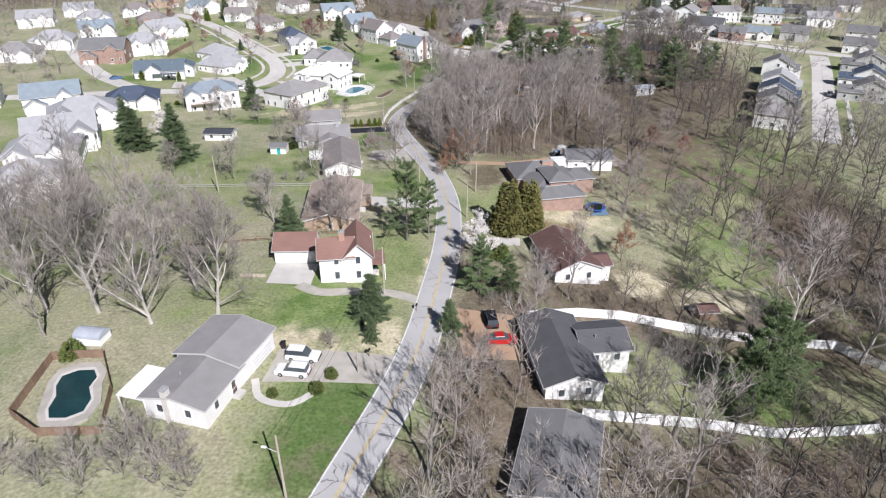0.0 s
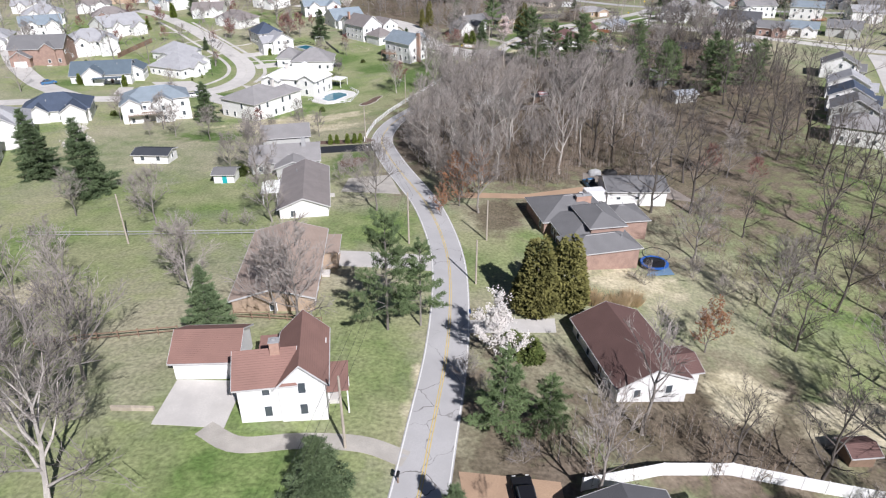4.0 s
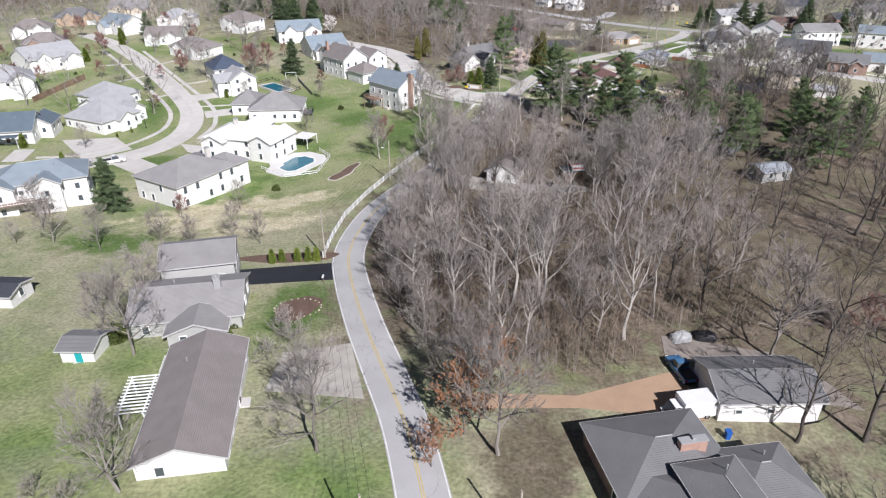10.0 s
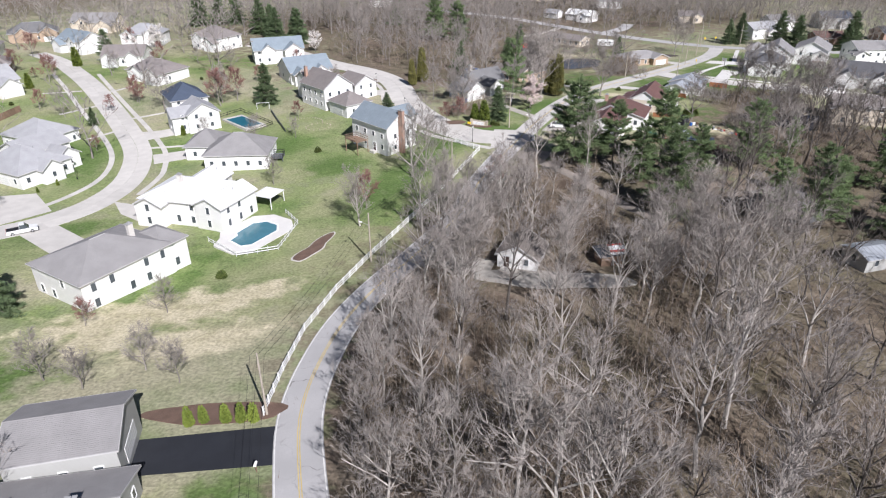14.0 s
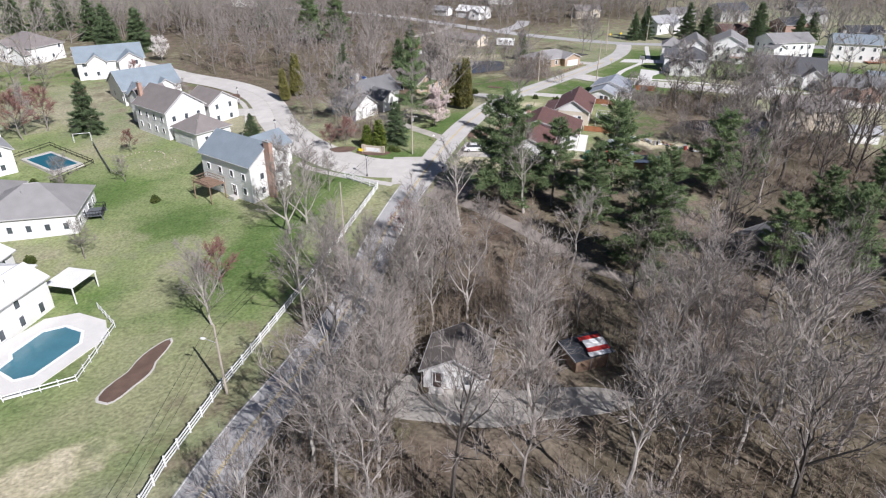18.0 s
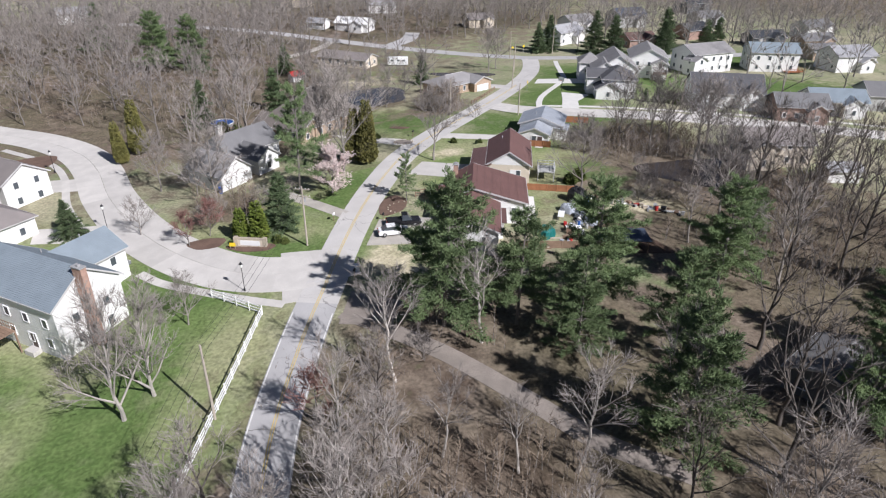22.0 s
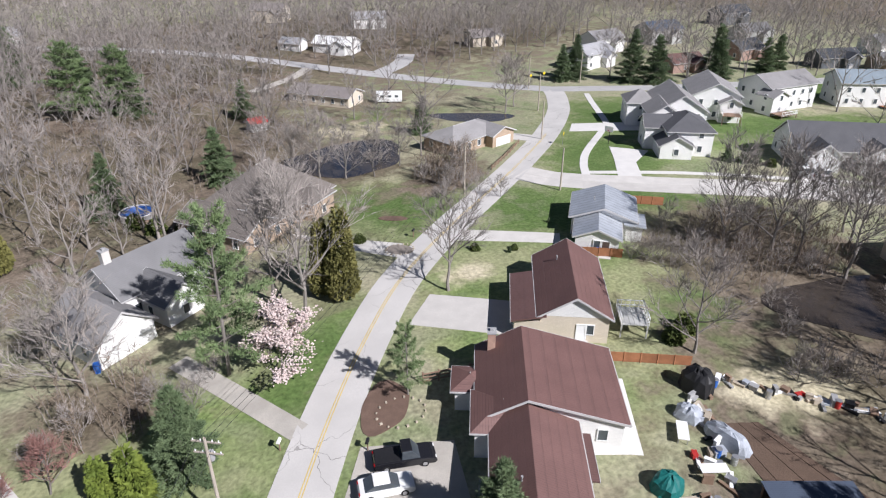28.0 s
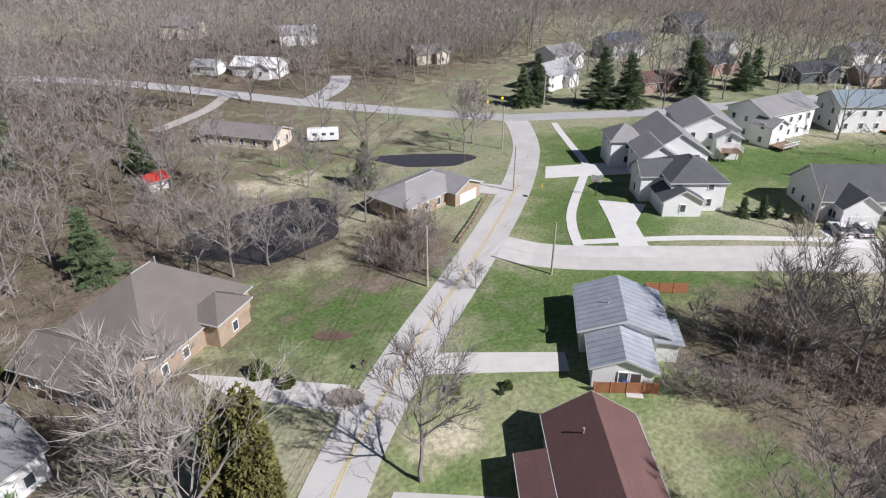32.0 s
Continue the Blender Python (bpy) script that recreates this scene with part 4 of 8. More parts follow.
house("long brick ranch house with a weathered tan roof", TAN_BRICK, ROOF_TAN, [(-23.0, 122.6, 94, 19.4, 10.6, 2.8, "gable", 0.28), (-17.4, 128.5, 94, 5, 3.0, 2.5, "flat", 0.04)], door=(0, 3, 1, DOOR_DARK), seed=10, windows=0.8)
house("long white ranch house with a brown-grey gable roof", WHITE_SIDING, ROOF_BROWN, [(-26.2, 156.0, 99, 19.2, 8.6, 2.7, "gable", 0.4)], door=(0, 3, 1, DOOR_DARK), seed=11, windows=0.7)
house("grey sided house with a garage wing and a white porch gable", GREY_SIDING, ROOF_GREY, [(-34.8, 178.6, 10, 14.6, 11.0, 2.8, "gable", 0.38), (-37.0, 189.6, 13, 10.6, 8.6, 4.2, "gable", 0.4), (-31.8, 172.6, 100, 4.6, 7.4, 2.6, "gable", 0.36)],
      garages=((1, 0, 0, 4.6),), door=(2, 2, 2.2, DOOR_DARK), chimney=(-30.6, 178.4, 6.3, PIPE), seed=12)
house("small white garden shed with teal doors and a dark roof", WHITE_SIDING, ROOF_SLATE, [(-45.4, 168.6, 0, 4.2, 4.0, 2.1, "gable", 0.3)], windows=0, door=(0, 3, 0.2, DOOR_TEAL), kind="shed", seed=13)
house("small white outbuilding with a dark flat-pitched roof", WHITE_SIDING, ROOF_DARK, [(-66.5, 183.6, -3, 8.0, 5.0, 2.3, "gable", 0.25)], kind="shed", seed=14, windows=0.5)
house("rambling brick house under slate-grey hipped roofs", RED_BRICK, ROOF_SLATE, [(23.0, 148.2, 10, 12.0, 10.2, 2.9, "hip", 0.42), (24.6, 141.0, 100, 12.0, 10.0, 3.0, "hip", 0.3), (32.2, 145.6, 8, 7.4, 6.4, 2.9, "hip", 0.42), (25.9, 134.6, 13, 11.4, 6.2, 2.9, "hip", 0.42), (26.9, 141.0, 100, 8.6, 5.8, 4.7, "hip", 0.42)],
      garages=((0, 1, 2.4, 4.6),), door=(1, 1, 0, DOOR_DARK), chimney=(25.6, 147.4, 5.5, CHIMNEY_BRICK, 2.8), seed=15, windows=0.45)
house("white metal barn with a dark grey roof beside the clay drive", WHITE_SIDING, ROOF_SLATE, [(38.2, 160.2, 1, 11.6, 7.8, 3.0, "gable", 0.36)], garages=((0, 2, 0, 3.0),), seed=16, windows=0.6, win_size=(0.9, 0.7), kind="barn")
house("small white gabled house hidden among bare trees", WHITE_SIDING, ROOF_TAUPE, [(15.4, 235.9, 69, 6.4, 6.8, 2.4, "gable", 0.55)], door=(0, 2, -1.8, DOOR_DARK), seed=17)
# the dark flat roof stands in for the shade inside the shed's opening
house("open shed roofed with a faded red and white tarpaulin, dark slab for its shaded opening", WOOD, ROOF_DARK, [(30.2, 234.6, -82, 3.4, 4.2, 1.8, "flat", 0.1)], windows=0, kind="shed", seed=18)
house("dark-roofed barn at the edge of the pines", DARK_SIDING, ROOF_SLATE, [(66.5, 253.0, 20, 8.6, 7.0, 2.8, "gable", 0.4), (70.0, 249.0, 20, 5.0, 4.0, 2.2, "flat", 0.1)], kind="barn", seed=19)
house("low silver-roofed shed in the scrub", GREY_SIDING, TIN, [(72.5, 232, 15, 7, 5, 2.4, "gable", 0.3)], kind="shed", seed=60)
# subdivision beyond the white rail fence
house("white two-storey house with a blue-grey roof, chimney and back deck", WHITE_SIDING, ROOF_BLUE, [(-13.2, 298.0, 134, 14.0, 9.2, 6.8, "gable", 0.68), (-10.4, 306.0, 44, 8.0, 7.0, 5.6, "gable", 0.6)], garages=((1, 3, 1, 4.6),), door=(0, 1, 2, DOOR_DARK),
      chimney=(-8.2, 291.8, 10.6, CHIMNEY_BRICK, 1.5), seed=20)
house("white two-storey house with steep brown gables", WHITE_SIDING, ROOF_BROWN, [(-33.6, 335.6, -48, 13.0, 10.0, 6.2, "gable", 0.72), (-25.4, 326.0, -48, 9.0, 8.6, 3.4, "hip", 0.6), (-25.0, 342.0, -48, 9.0, 8.0, 5.2, "gable", 0.6), (-39.6, 343.6, 42, 7.0, 6.0, 6.2, "gable", 0.7)], garages=((1, 3, 0, 4.6),), chimney=(-40, 338, 10.6, CHIMNEY_BRICK), seed=21)
house("large white house with a pale hipped roof above a pool terrace", WHITE_SIDING, ROOF_WHITE, [(-50.0, 263.0, -14, 17.0, 12.4, 5.2, "hip", 0.42), (-42.4, 259.4, 68, 11.0, 6.4, 5.2, "gable", 0.5), (-56.0, 260.4, 76, 9.0, 6.0, 4.8, "gable", 0.5), (-35.6, 266.4, 68, 5.0, 4.6, 3.0, "canopy", 0.08), (-49.0, 268.5, 76, 8.0, 7.0, 5.6, "gable", 0.5)], seed=22, windows=0.7, win_size=(1.0, 1.65), chimney=(-52, 262, 9.0, CHIMNEY_PALE))
house("white walk-out house with a broad grey-brown hipped roof", WHITE_SIDING, ROOF_GREY, [(-55.0, 233.4, 59, 16.4, 13.6, 5.6, "hip", 0.42), (-48.2, 240.0, 59, 5.0, 8.0, 5.4, "hip", 0.42)], chimney=(-51.0, 236.5, 9.4, CHIMNEY_PALE), seed=23, windows=0.72, win_size=(1.0, 1.65))
house("white house with a grey hipped roof and a dark deck", WHITE_SIDING, ROOF_GREY, [(-48.4, 292.0, 3, 15.0, 12.6, 3.7, "hip", 0.55), (-58.6, 298.0, 3, 8.6, 10.6, 3.4, "hip", 0.55)], garages=((1, 2, 0, 4.6),), seed=24)
house("tall white house with a raised rear deck and blue-grey roof", WHITE_SIDING, ROOF_BLUE, [(-82.6, 226.0, 25, 17.4, 10.4, 6.2, "hip", 0.5), (-79.0, 221.6, 115, 4.0, 5.0, 6.2, "gable", 0.6), (-86.6, 218.4, 115, 4.0, 5.0, 6.0, "gable", 0.6)], seed=25)
house("white gabled house with a slate-blue roof and front porch", WHITE_SIDING, ROOF_TEAL, [(-116.4, 266.4, 12, 19.0, 11.0, 3.2, "gable", 0.62), (-117.2, 260.6, 102, 5.0, 6.0, 3.8, "gable", 0.75), (-112.0, 258.4, 12, 9.0, 2.4, 2.6, "canopy", 0.1), (-108.2, 271.6, 102, 8.0, 7.0, 3.2, "gable", 0.55)], door=(0, 3, 3.4, DOOR_DARK), seed=26)
house("large white house with a pale hipped roof and wide garage", WHITE_SIDING, ROOF_PALE, [(-96.4, 281.6, -25, 15.0, 13.0, 3.4, "hip", 0.6), (-105.0, 304.0, -25, 14.0, 12.0, 3.6, "hip", 0.55), (-100.4, 293.0, 65, 12.0, 10.0, 3.4, "gable", 0.5), (-90.6, 287.4, -25, 5.0, 5.6, 3.2, "gable", 0.7), (-89.6, 279.0, -25, 4.0, 5.0, 3.2, "gable", 0.7)], garages=((0, 3, 1.0, 4.8),), seed=27)
house("white house with a steep navy hipped roof", WHITE_SIDING, ROOF_NAVY, [(-76.0, 331.5, -57, 13.0, 10.4, 5.0, "hip", 0.65)], seed=28)
# front wing of the navy-roofed house; sunlight on its roof is put in as pale colour
house("white gabled front wing with porch posts, its sunlit roof coloured pale grey", WHITE_SIDING, ROOF_PALE, [(-67.0, 317.4, -57, 9.6, 8.6, 5.0, "gable", 0.6), (-71.2, 314.0, 33, 5.6, 6.4, 4.6, "gable", 0.6)], door=(0, 3, 1, DOOR_DARK), seed=29)
SUB = [(-149, 289, 10, 16, 12, 6.0, RED_BRICK, ROOF_SLATE, "red brick two-storey house with a slate roof"), (-108.5, 221, 20, 15, 11, 3.4, WHITE_SIDING, ROOF_NAVY, "white house under a dark teal roof"), (-132, 214, 25, 15, 11, 5.6, WHITE_SIDING, ROOF_BLUE, "white two-storey house with a blue roof"),
       (-112, 195, 30, 17, 12, 5.6, WHITE_SIDING, ROOF_PALE, "white two-storey house with a pale roof"), (-109, 176, 25, 16, 12, 5.4, WHITE_SIDING, ROOF_PALE, "white two-storey house with a light roof"), (-105, 160, 20, 15, 11, 5.4, WHITE_SIDING, ROOF_PALE, "white house with a deck and light roof"), (-97, 140, 20, 12, 10, 5.4, WHITE_SIDING, ROOF_PALE, "tall white house at the edge of the trees"),
       (-46, 366, 30, 13, 12, 3.8, WHITE_SIDING, ROOF_BLUE, "white house with a greenish hipped roof"), (-62, 394, 20, 16, 11, 5.0, WHITE_SIDING, ROOF_BLUE, "white two-storey house with a blue-grey roof"), (-93, 418, -30, 14, 11, 5.2, WHITE_SIDING, ROOF_BROWN, "white two-storey house with a brown gable"), (-98, 367, -24, 15, 10, 3.6, WHITE_SIDING, ROOF_BROWN, "white house with a brown roof"),
       (-118, 389, 5, 13, 10, 3.6, WHITE_SIDING, ROOF_BROWN, "low white house with a pinkish brown roof"), (-126, 426, 5, 14, 11, 5.0, WHITE_SIDING, ROOF_PALE, "pale house with gables by a blossoming tree"), (-146, 411, -34, 15, 10, 5.0, WHITE_SIDING, ROOF_BLUE, "white house with a light blue roof"), (-163, 461, 0, 18, 11, 4.5, CREAM_SIDING, ROOF_GREY, "cream house with dormers"), (-180, 436, 30, 17, 11, 4.0, TAN_BRICK, ROOF_SLATE, "stone-fronted house with a dark roof"),
       (-183, 402, 20, 14, 10, 4.0, WHITE_SIDING, ROOF_BROWN, "white house with a brown roof"), (-145, 343, 55, 16, 12, 4.6, WHITE_SIDING, ROOF_PALE, "white house with arched windows"), (-160, 370, 25, 14, 10, 4.0, RED_BRICK, ROOF_BROWN, "reddish house with a brown roof"), (-140, 307, 35, 16, 12, 5.4, WHITE_SIDING, ROOF_PALE, "big white house with a light roof"),
       (-184, 312, 15, 16, 11, 4.4, WHITE_SIDING, ROOF_PALE, "white house with a porch"), (-176, 338, 30, 14, 10, 5.0, WHITE_SIDING, ROOF_BLUE, "white house with a blue-grey roof"), (-190, 366, 25, 15, 11, 5.0, WHITE_SIDING, ROOF_PALE, "white house with a front gable"), (-222, 366, 20, 15, 11, 5.0, WHITE_SIDING, ROOF_PALE, "far white house with a light roof"), (-186, 286, 10, 15, 11, 4.0, WHITE_SIDING, ROOF_GREY, "white house with a grey roof"), (-215, 400, 15, 14, 11, 4.0, WHITE_SIDING, ROOF_PALE, "distant pale house among bare trees"), (-230, 320, 15, 15, 11, 4.5, WHITE_SIDING, ROOF_PALE, "distant white house among bare trees"),
       (-215, 300, 15, 15, 11, 4.5, WHITE_SIDING, ROOF_SLATE, "distant white house with a slate roof"), (-160, 215, 25, 14, 11, 4.5, WHITE_SIDING, ROOF_PALE, "white house at the bend of the street")]
for k, (x, y, turn, L, W, h, wl, rf, lab) in enumerate(SUB):
    g = random.Random(k + 100)
    L, W = L * 1.15, W * 1.12
    ww = [(x, y, turn, L, W, h, g.choice(("gable", "hip", "hip")), 0.55)]
    sg = g.choice((1, -1))
    d = Vector((math.cos(radians(turn)), math.sin(radians(turn))))
    n = Vector((-d.y, d.x))
    q = Vector((x, y)) + d * sg * L * 0.28 - n * W * 0.45
    ww.append((q.x, q.y, turn + 90, 6.5, L * 0.36, min(h, 3.4 if g.random() < 0.5 else h), "gable", 0.65))
    q = Vector((x, y)) - d * sg * L * 0.22 - n * W * 0.36
    ww.append((q.x, q.y, turn + 90, 5.0, L * 0.27, h, "gable", 0.75))
    house(lab, wl, rf, ww, garages=((1, 2, 0, 4.2),), door=(0, 3, -sg * L * 0.2, DOOR_DARK), seed=k + 40, windows=0.42, group="subdivision houses")
# the street of gabled houses beyond the wood
ROW = [(101, 193, WHITE_SIDING, ROOF_GREY), (108, 207.5, GREY_SIDING, ROOF_SLATE), (114, 220, WHITE_SIDING, ROOF_NAVY), (121, 233.5, WHITE_SIDING, ROOF_PALE), (132, 258, WHITE_SIDING, ROOF_SLATE), (148, 222, GREY_SIDING, ROOF_SLATE), (158, 240, WHITE_SIDING, ROOF_NAVY), (172, 264, GREY_SIDING, ROOF_SLATE)]
for k, (x, y, wl, rf) in enumerate(ROW):
    house("gabled house with a porch close beside its neighbours", wl, rf, [(x + 2, y + 1, 63, 9.0, 11.0, 4.6, "gable" if k else "hip", 0.5), (x + (4.5 if k < 5 else -4.5), y - (1.5 if k < 5 else -1.5), -27, 8.0, 6.0, 3.2, "gable", 0.55)], seed=70 + k, windows=0.5, group="houses of the gabled row")
# last quarter of the way
house("small house with bright tin roofs and a white gable end", WHITE_SIDING, TIN, [(77.0, 336.4, 55, 8.6, 8.8, 2.9, "gable", 0.36), (72.3, 330.9, 55, 5.4, 5.8, 2.6, "gable", 0.4), (79.0, 331.6, 55, 4, 2.2, 2.3, "flat", 0.1)], door=(1, 2, 1.2, DOOR_DARK), seed=80, windows=0.7)
house("cream house with a ribbed red-brown tile roof and white gable", CREAM_SIDING, ROOF_TILE, [(60.0, 318.6, 63, 13.2, 7.4, 3.2, "gable", 0.62), (54.7, 319.1, 243, 9.4, 3.0, 2.35, "flat", 0.26)], door=(0, 2, 0.8, TRIM), seed=81, windows=0.8, gable_wall=WHITE_SIDING)
house("rambling house with ribbed red-brown tile roofs and white walls", WHITE_SIDING, ROOF_TILE, [(49.1, 305.1, 65, 10.2, 12.6, 3.0, "gable:2.2", 0.36), (43.4, 296.6, 65, 11.0, 7.0, 3.0, "gable:0.6", 0.5), (43.7, 303.1, 155, 5.2, 4.8, 2.9, "hip", 0.5), (42.9, 308.7, 65, 3.0, 2.8, 2.5, "hip", 0.4), (47.0, 296.6, 65, 4.4, 2.2, 2.3, "flat", 0.05)],
      door=(1, 1, 0, DOOR_DARK), chimney=(46.2, 311.0, 5.6, CHIMNEY_BRICK), seed=82)
house("brown-grey hipped house screened by bare trees and a cedar", TAN_BRICK, ROOF_TAUPE, [(31.6, 361.4, 43, 16.5, 13.6, 3.2, "hip", 0.8), (23.6, 357.2, 133, 8.0, 7.0, 2.9, "gable", 0.5), (27.0, 353.0, 133, 7.0, 7.4, 2.9, "gable", 0.5), (38.2, 358.4, 133, 4.0, 5.6, 3.6, "hip", 0.6)], door=(0, 3, 2, DOOR_DARK), seed=83)
house("white two-door garage with a steep gable", WHITE_SIDING, ROOF_GREY, [(9.4, 334.2, 126, 9.0, 6.8, 2.9, "gable", 0.75)], garages=((0, 2, 0, 4.8),), seed=84, windows=0.6)
house("white house with dark roofs beside its garage", WHITE_SIDING, ROOF_SLATE, [(14.2, 343.0, 36, 12.0, 8.0, 3.6, "gable", 0.7), (16.5, 337.5, 126, 6.0, 5.0, 3.2, "gable", 0.7)], chimney=(10.5, 340.5, 8.0, CHIMNEY_PALE), seed=85)
house("low grey house beside the pond", TAN_BRICK, ROOF_GREY, [(74.6, 382.0, 22, 15.0, 8.4, 2.8, "hip", 0.42), (80.5, 381.6, 112, 7.0, 6.5, 2.8, "gable", 0.4)], garages=((1, 2, 0, 4.4),), seed=86)
house("long low house with a parked camper behind bare trees", CREAM_SIDING, ROOF_BROWN, [(57.6, 435.0, -44, 18.0, 8.0, 2.8, "gable", 0.38)], seed=87)
house("new house with stepped dark gables and a white garage wing", WHITE_SIDING, ROOF_CHARCOAL, [(113.4, 361.6, 63, 10.4, 8.6, 5.0, "hip", 0.55), (108.9, 359.2, 63, 6.6, 6.0, 2.8, "gable", 0.55), (109.4, 365.4, -27, 5.0, 5.6, 4.6, "gable", 0.6)], garages=((1, 1, 0, 4.6),), seed=88)
house("new grey-roofed house with a high stepped gable", WHITE_SIDING, ROOF_GREY, [(122.0, 375.0, 63, 14.0, 10.4, 5.4, "gable", 0.62), (116.6, 372.6, 63, 8.0, 6.4, 5.0, "gable", 0.62), (117.4, 381.4, -27, 6.0, 7.0, 5.2, "hip", 0.6), (113.8, 369.2, -27, 4.0, 5.0, 3.4, "gable", 0.5)], garages=((2, 2, 0, 4.6),), seed=89)
house("new two-storey house with a covered rear deck", WHITE_SIDING, ROOF_GREY, [(138.6, 382.0, 58, 14.0, 10.6, 5.8, "gable", 0.5), (137.4, 374.4, 58, 4.0, 4.6, 4.6, "gable", 0.5)], seed=90)
house("white two-storey house with rows of rear windows", WHITE_SIDING, ROOF_GREY, [(159.4, 381.6, 2, 15.6, 10.0, 6.0, "gable", 0.45), (152.4, 376.0, 92, 4.6, 5.0, 4.6, "gable", 0.5)], seed=91)
house("white two-storey house with a blue roof and red awning", WHITE_SIDING, ROOF_BLUE, [(181.6, 375.6, -26, 14.6, 9.2, 6.0, "gable", 0.5)], chimney=(178.6, 378.0, 9.2, CHIMNEY_PALE), seed=92)
house("dark-roofed house with twin white front gables", WHITE_SIDING, ROOF_CHARCOAL, [(136.0, 346.4, -29, 17.5, 10.6, 3.6, "gable", 0.7), (130.2, 344.4, 61, 7.0, 5.6, 3.4, "gable", 0.7), (138.6, 339.8, 61, 7.0, 5.6, 3.4, "gable", 0.7)], garages=((1, 2, 0, 3.2),), seed=93)
house("tan house on a slope with a covered balcony", CREAM_SIDING, ROOF_BROWN, [(113.0, 308.5, -18, 13.0, 9.0, 4.6, "gable", 0.45), (107.5, 305.5, 72, 4.0, 6.0, 4.4, "gable", 0.45)], seed=94)
BACK = [(144, 330, -28, 12, 9, 3.6, RED_BRICK, ROOF_SLATE), (157, 331, -28, 13, 9, 3.6, WHITE_SIDING, ROOF_BLUE), (206, 368, -10, 14, 10, 5, WHITE_SIDING, ROOF_PALE), (175, 330, -28, 13, 10, 4, GREY_SIDING, ROOF_SLATE), (118, 296, -20, 6, 4, 2.4, WHITE_SIDING, ROOF_PALE), (145.5, 443, 20, 14, 9, 4.6, WHITE_SIDING, ROOF_PALE), (163, 462, 10, 13, 9, 4.6, WHITE_SIDING, ROOF_GREY),
        (191, 466, 5, 15, 10, 5, GREY_SIDING, ROOF_NAVY), (248, 490, 0, 15, 10, 5, DARK_SIDING, ROOF_DARK), (167, 425, 0, 12, 8, 3, RED_BRICK, ROOF_MAROON), (198, 432, 10, 12, 9, 3.6, RED_BRICK, ROOF_DARK), (215, 411, -10, 14, 8, 3.2, DARK_SIDING, ROOF_DARK), (228, 400, -10, 13, 8, 3.2, TAN_BRICK, ROOF_SLATE), (213, 384, -10, 10, 8, 3.0, TAN_BRICK, ROOF_SLATE), (76, 498, -40, 15, 8, 3.2, WHITE_SIDING, ROOF_WHITE), (62, 506, -40, 8, 6, 2.6, WHITE_SIDING, ROOF_PALE),
        (64, 572, -30, 15, 10, 5, CREAM_SIDING, ROOF_BROWN), (225, 455, 0, 13, 9, 4, GREY_SIDING, ROOF_SLATE), (100, 540, -10, 14, 9, 4, WHITE_SIDING, ROOF_PALE), (250, 420, 0, 14, 9, 4, WHITE_SIDING, ROOF_SLATE), (240, 350, -20, 14, 10, 5, WHITE_SIDING, ROOF_PALE), (-35, 545, 10, 14, 9, 4, WHITE_SIDING, ROOF_PALE), (130, 490, 0, 12, 8, 3.4, CREAM_SIDING, ROOF_BROWN), (190, 300, -30, 13, 10, 4, WHITE_SIDING, ROOF_SLATE), (205, 325, -30, 13, 10, 5, WHITE_SIDING, ROOF_SLATE)]
for k, (x, y, turn, L, W, h, wl, rf) in enumerate(BACK):
    d = Vector((math.cos(radians(turn)), math.sin(radians(turn))))
    q = Vector((x, y)) + d * L * 0.2 - Vector((-d.y, d.x)) * W * 0.45
    ww = [(x, y, turn, L, W, h, "gable", 0.5)] + ([(q.x, q.y, turn + 90, 5.0, L * 0.34, min(h, 3.4), "gable", 0.6)] if L > 9 else [])
    house("distant house showing between bare trees", wl, rf, ww, seed=120 + k, windows=0.3, group="distant houses")
# ---- trees ----
def way(az, el):
    return Vector((math.cos(az) * math.cos(el), math.sin(az) * math.cos(el), math.sin(el)))


def blade(sh, a, d, length, half, rnd):
    """One twig: a thin sliver that ends in a point."""
    sd = d.cross(way(rnd.uniform(0, 6.3), rnd.uniform(-1, 1))).normalized() * half
    sh.add([a - sd, a + sd, a + d * length], [(0, 1, 2)])


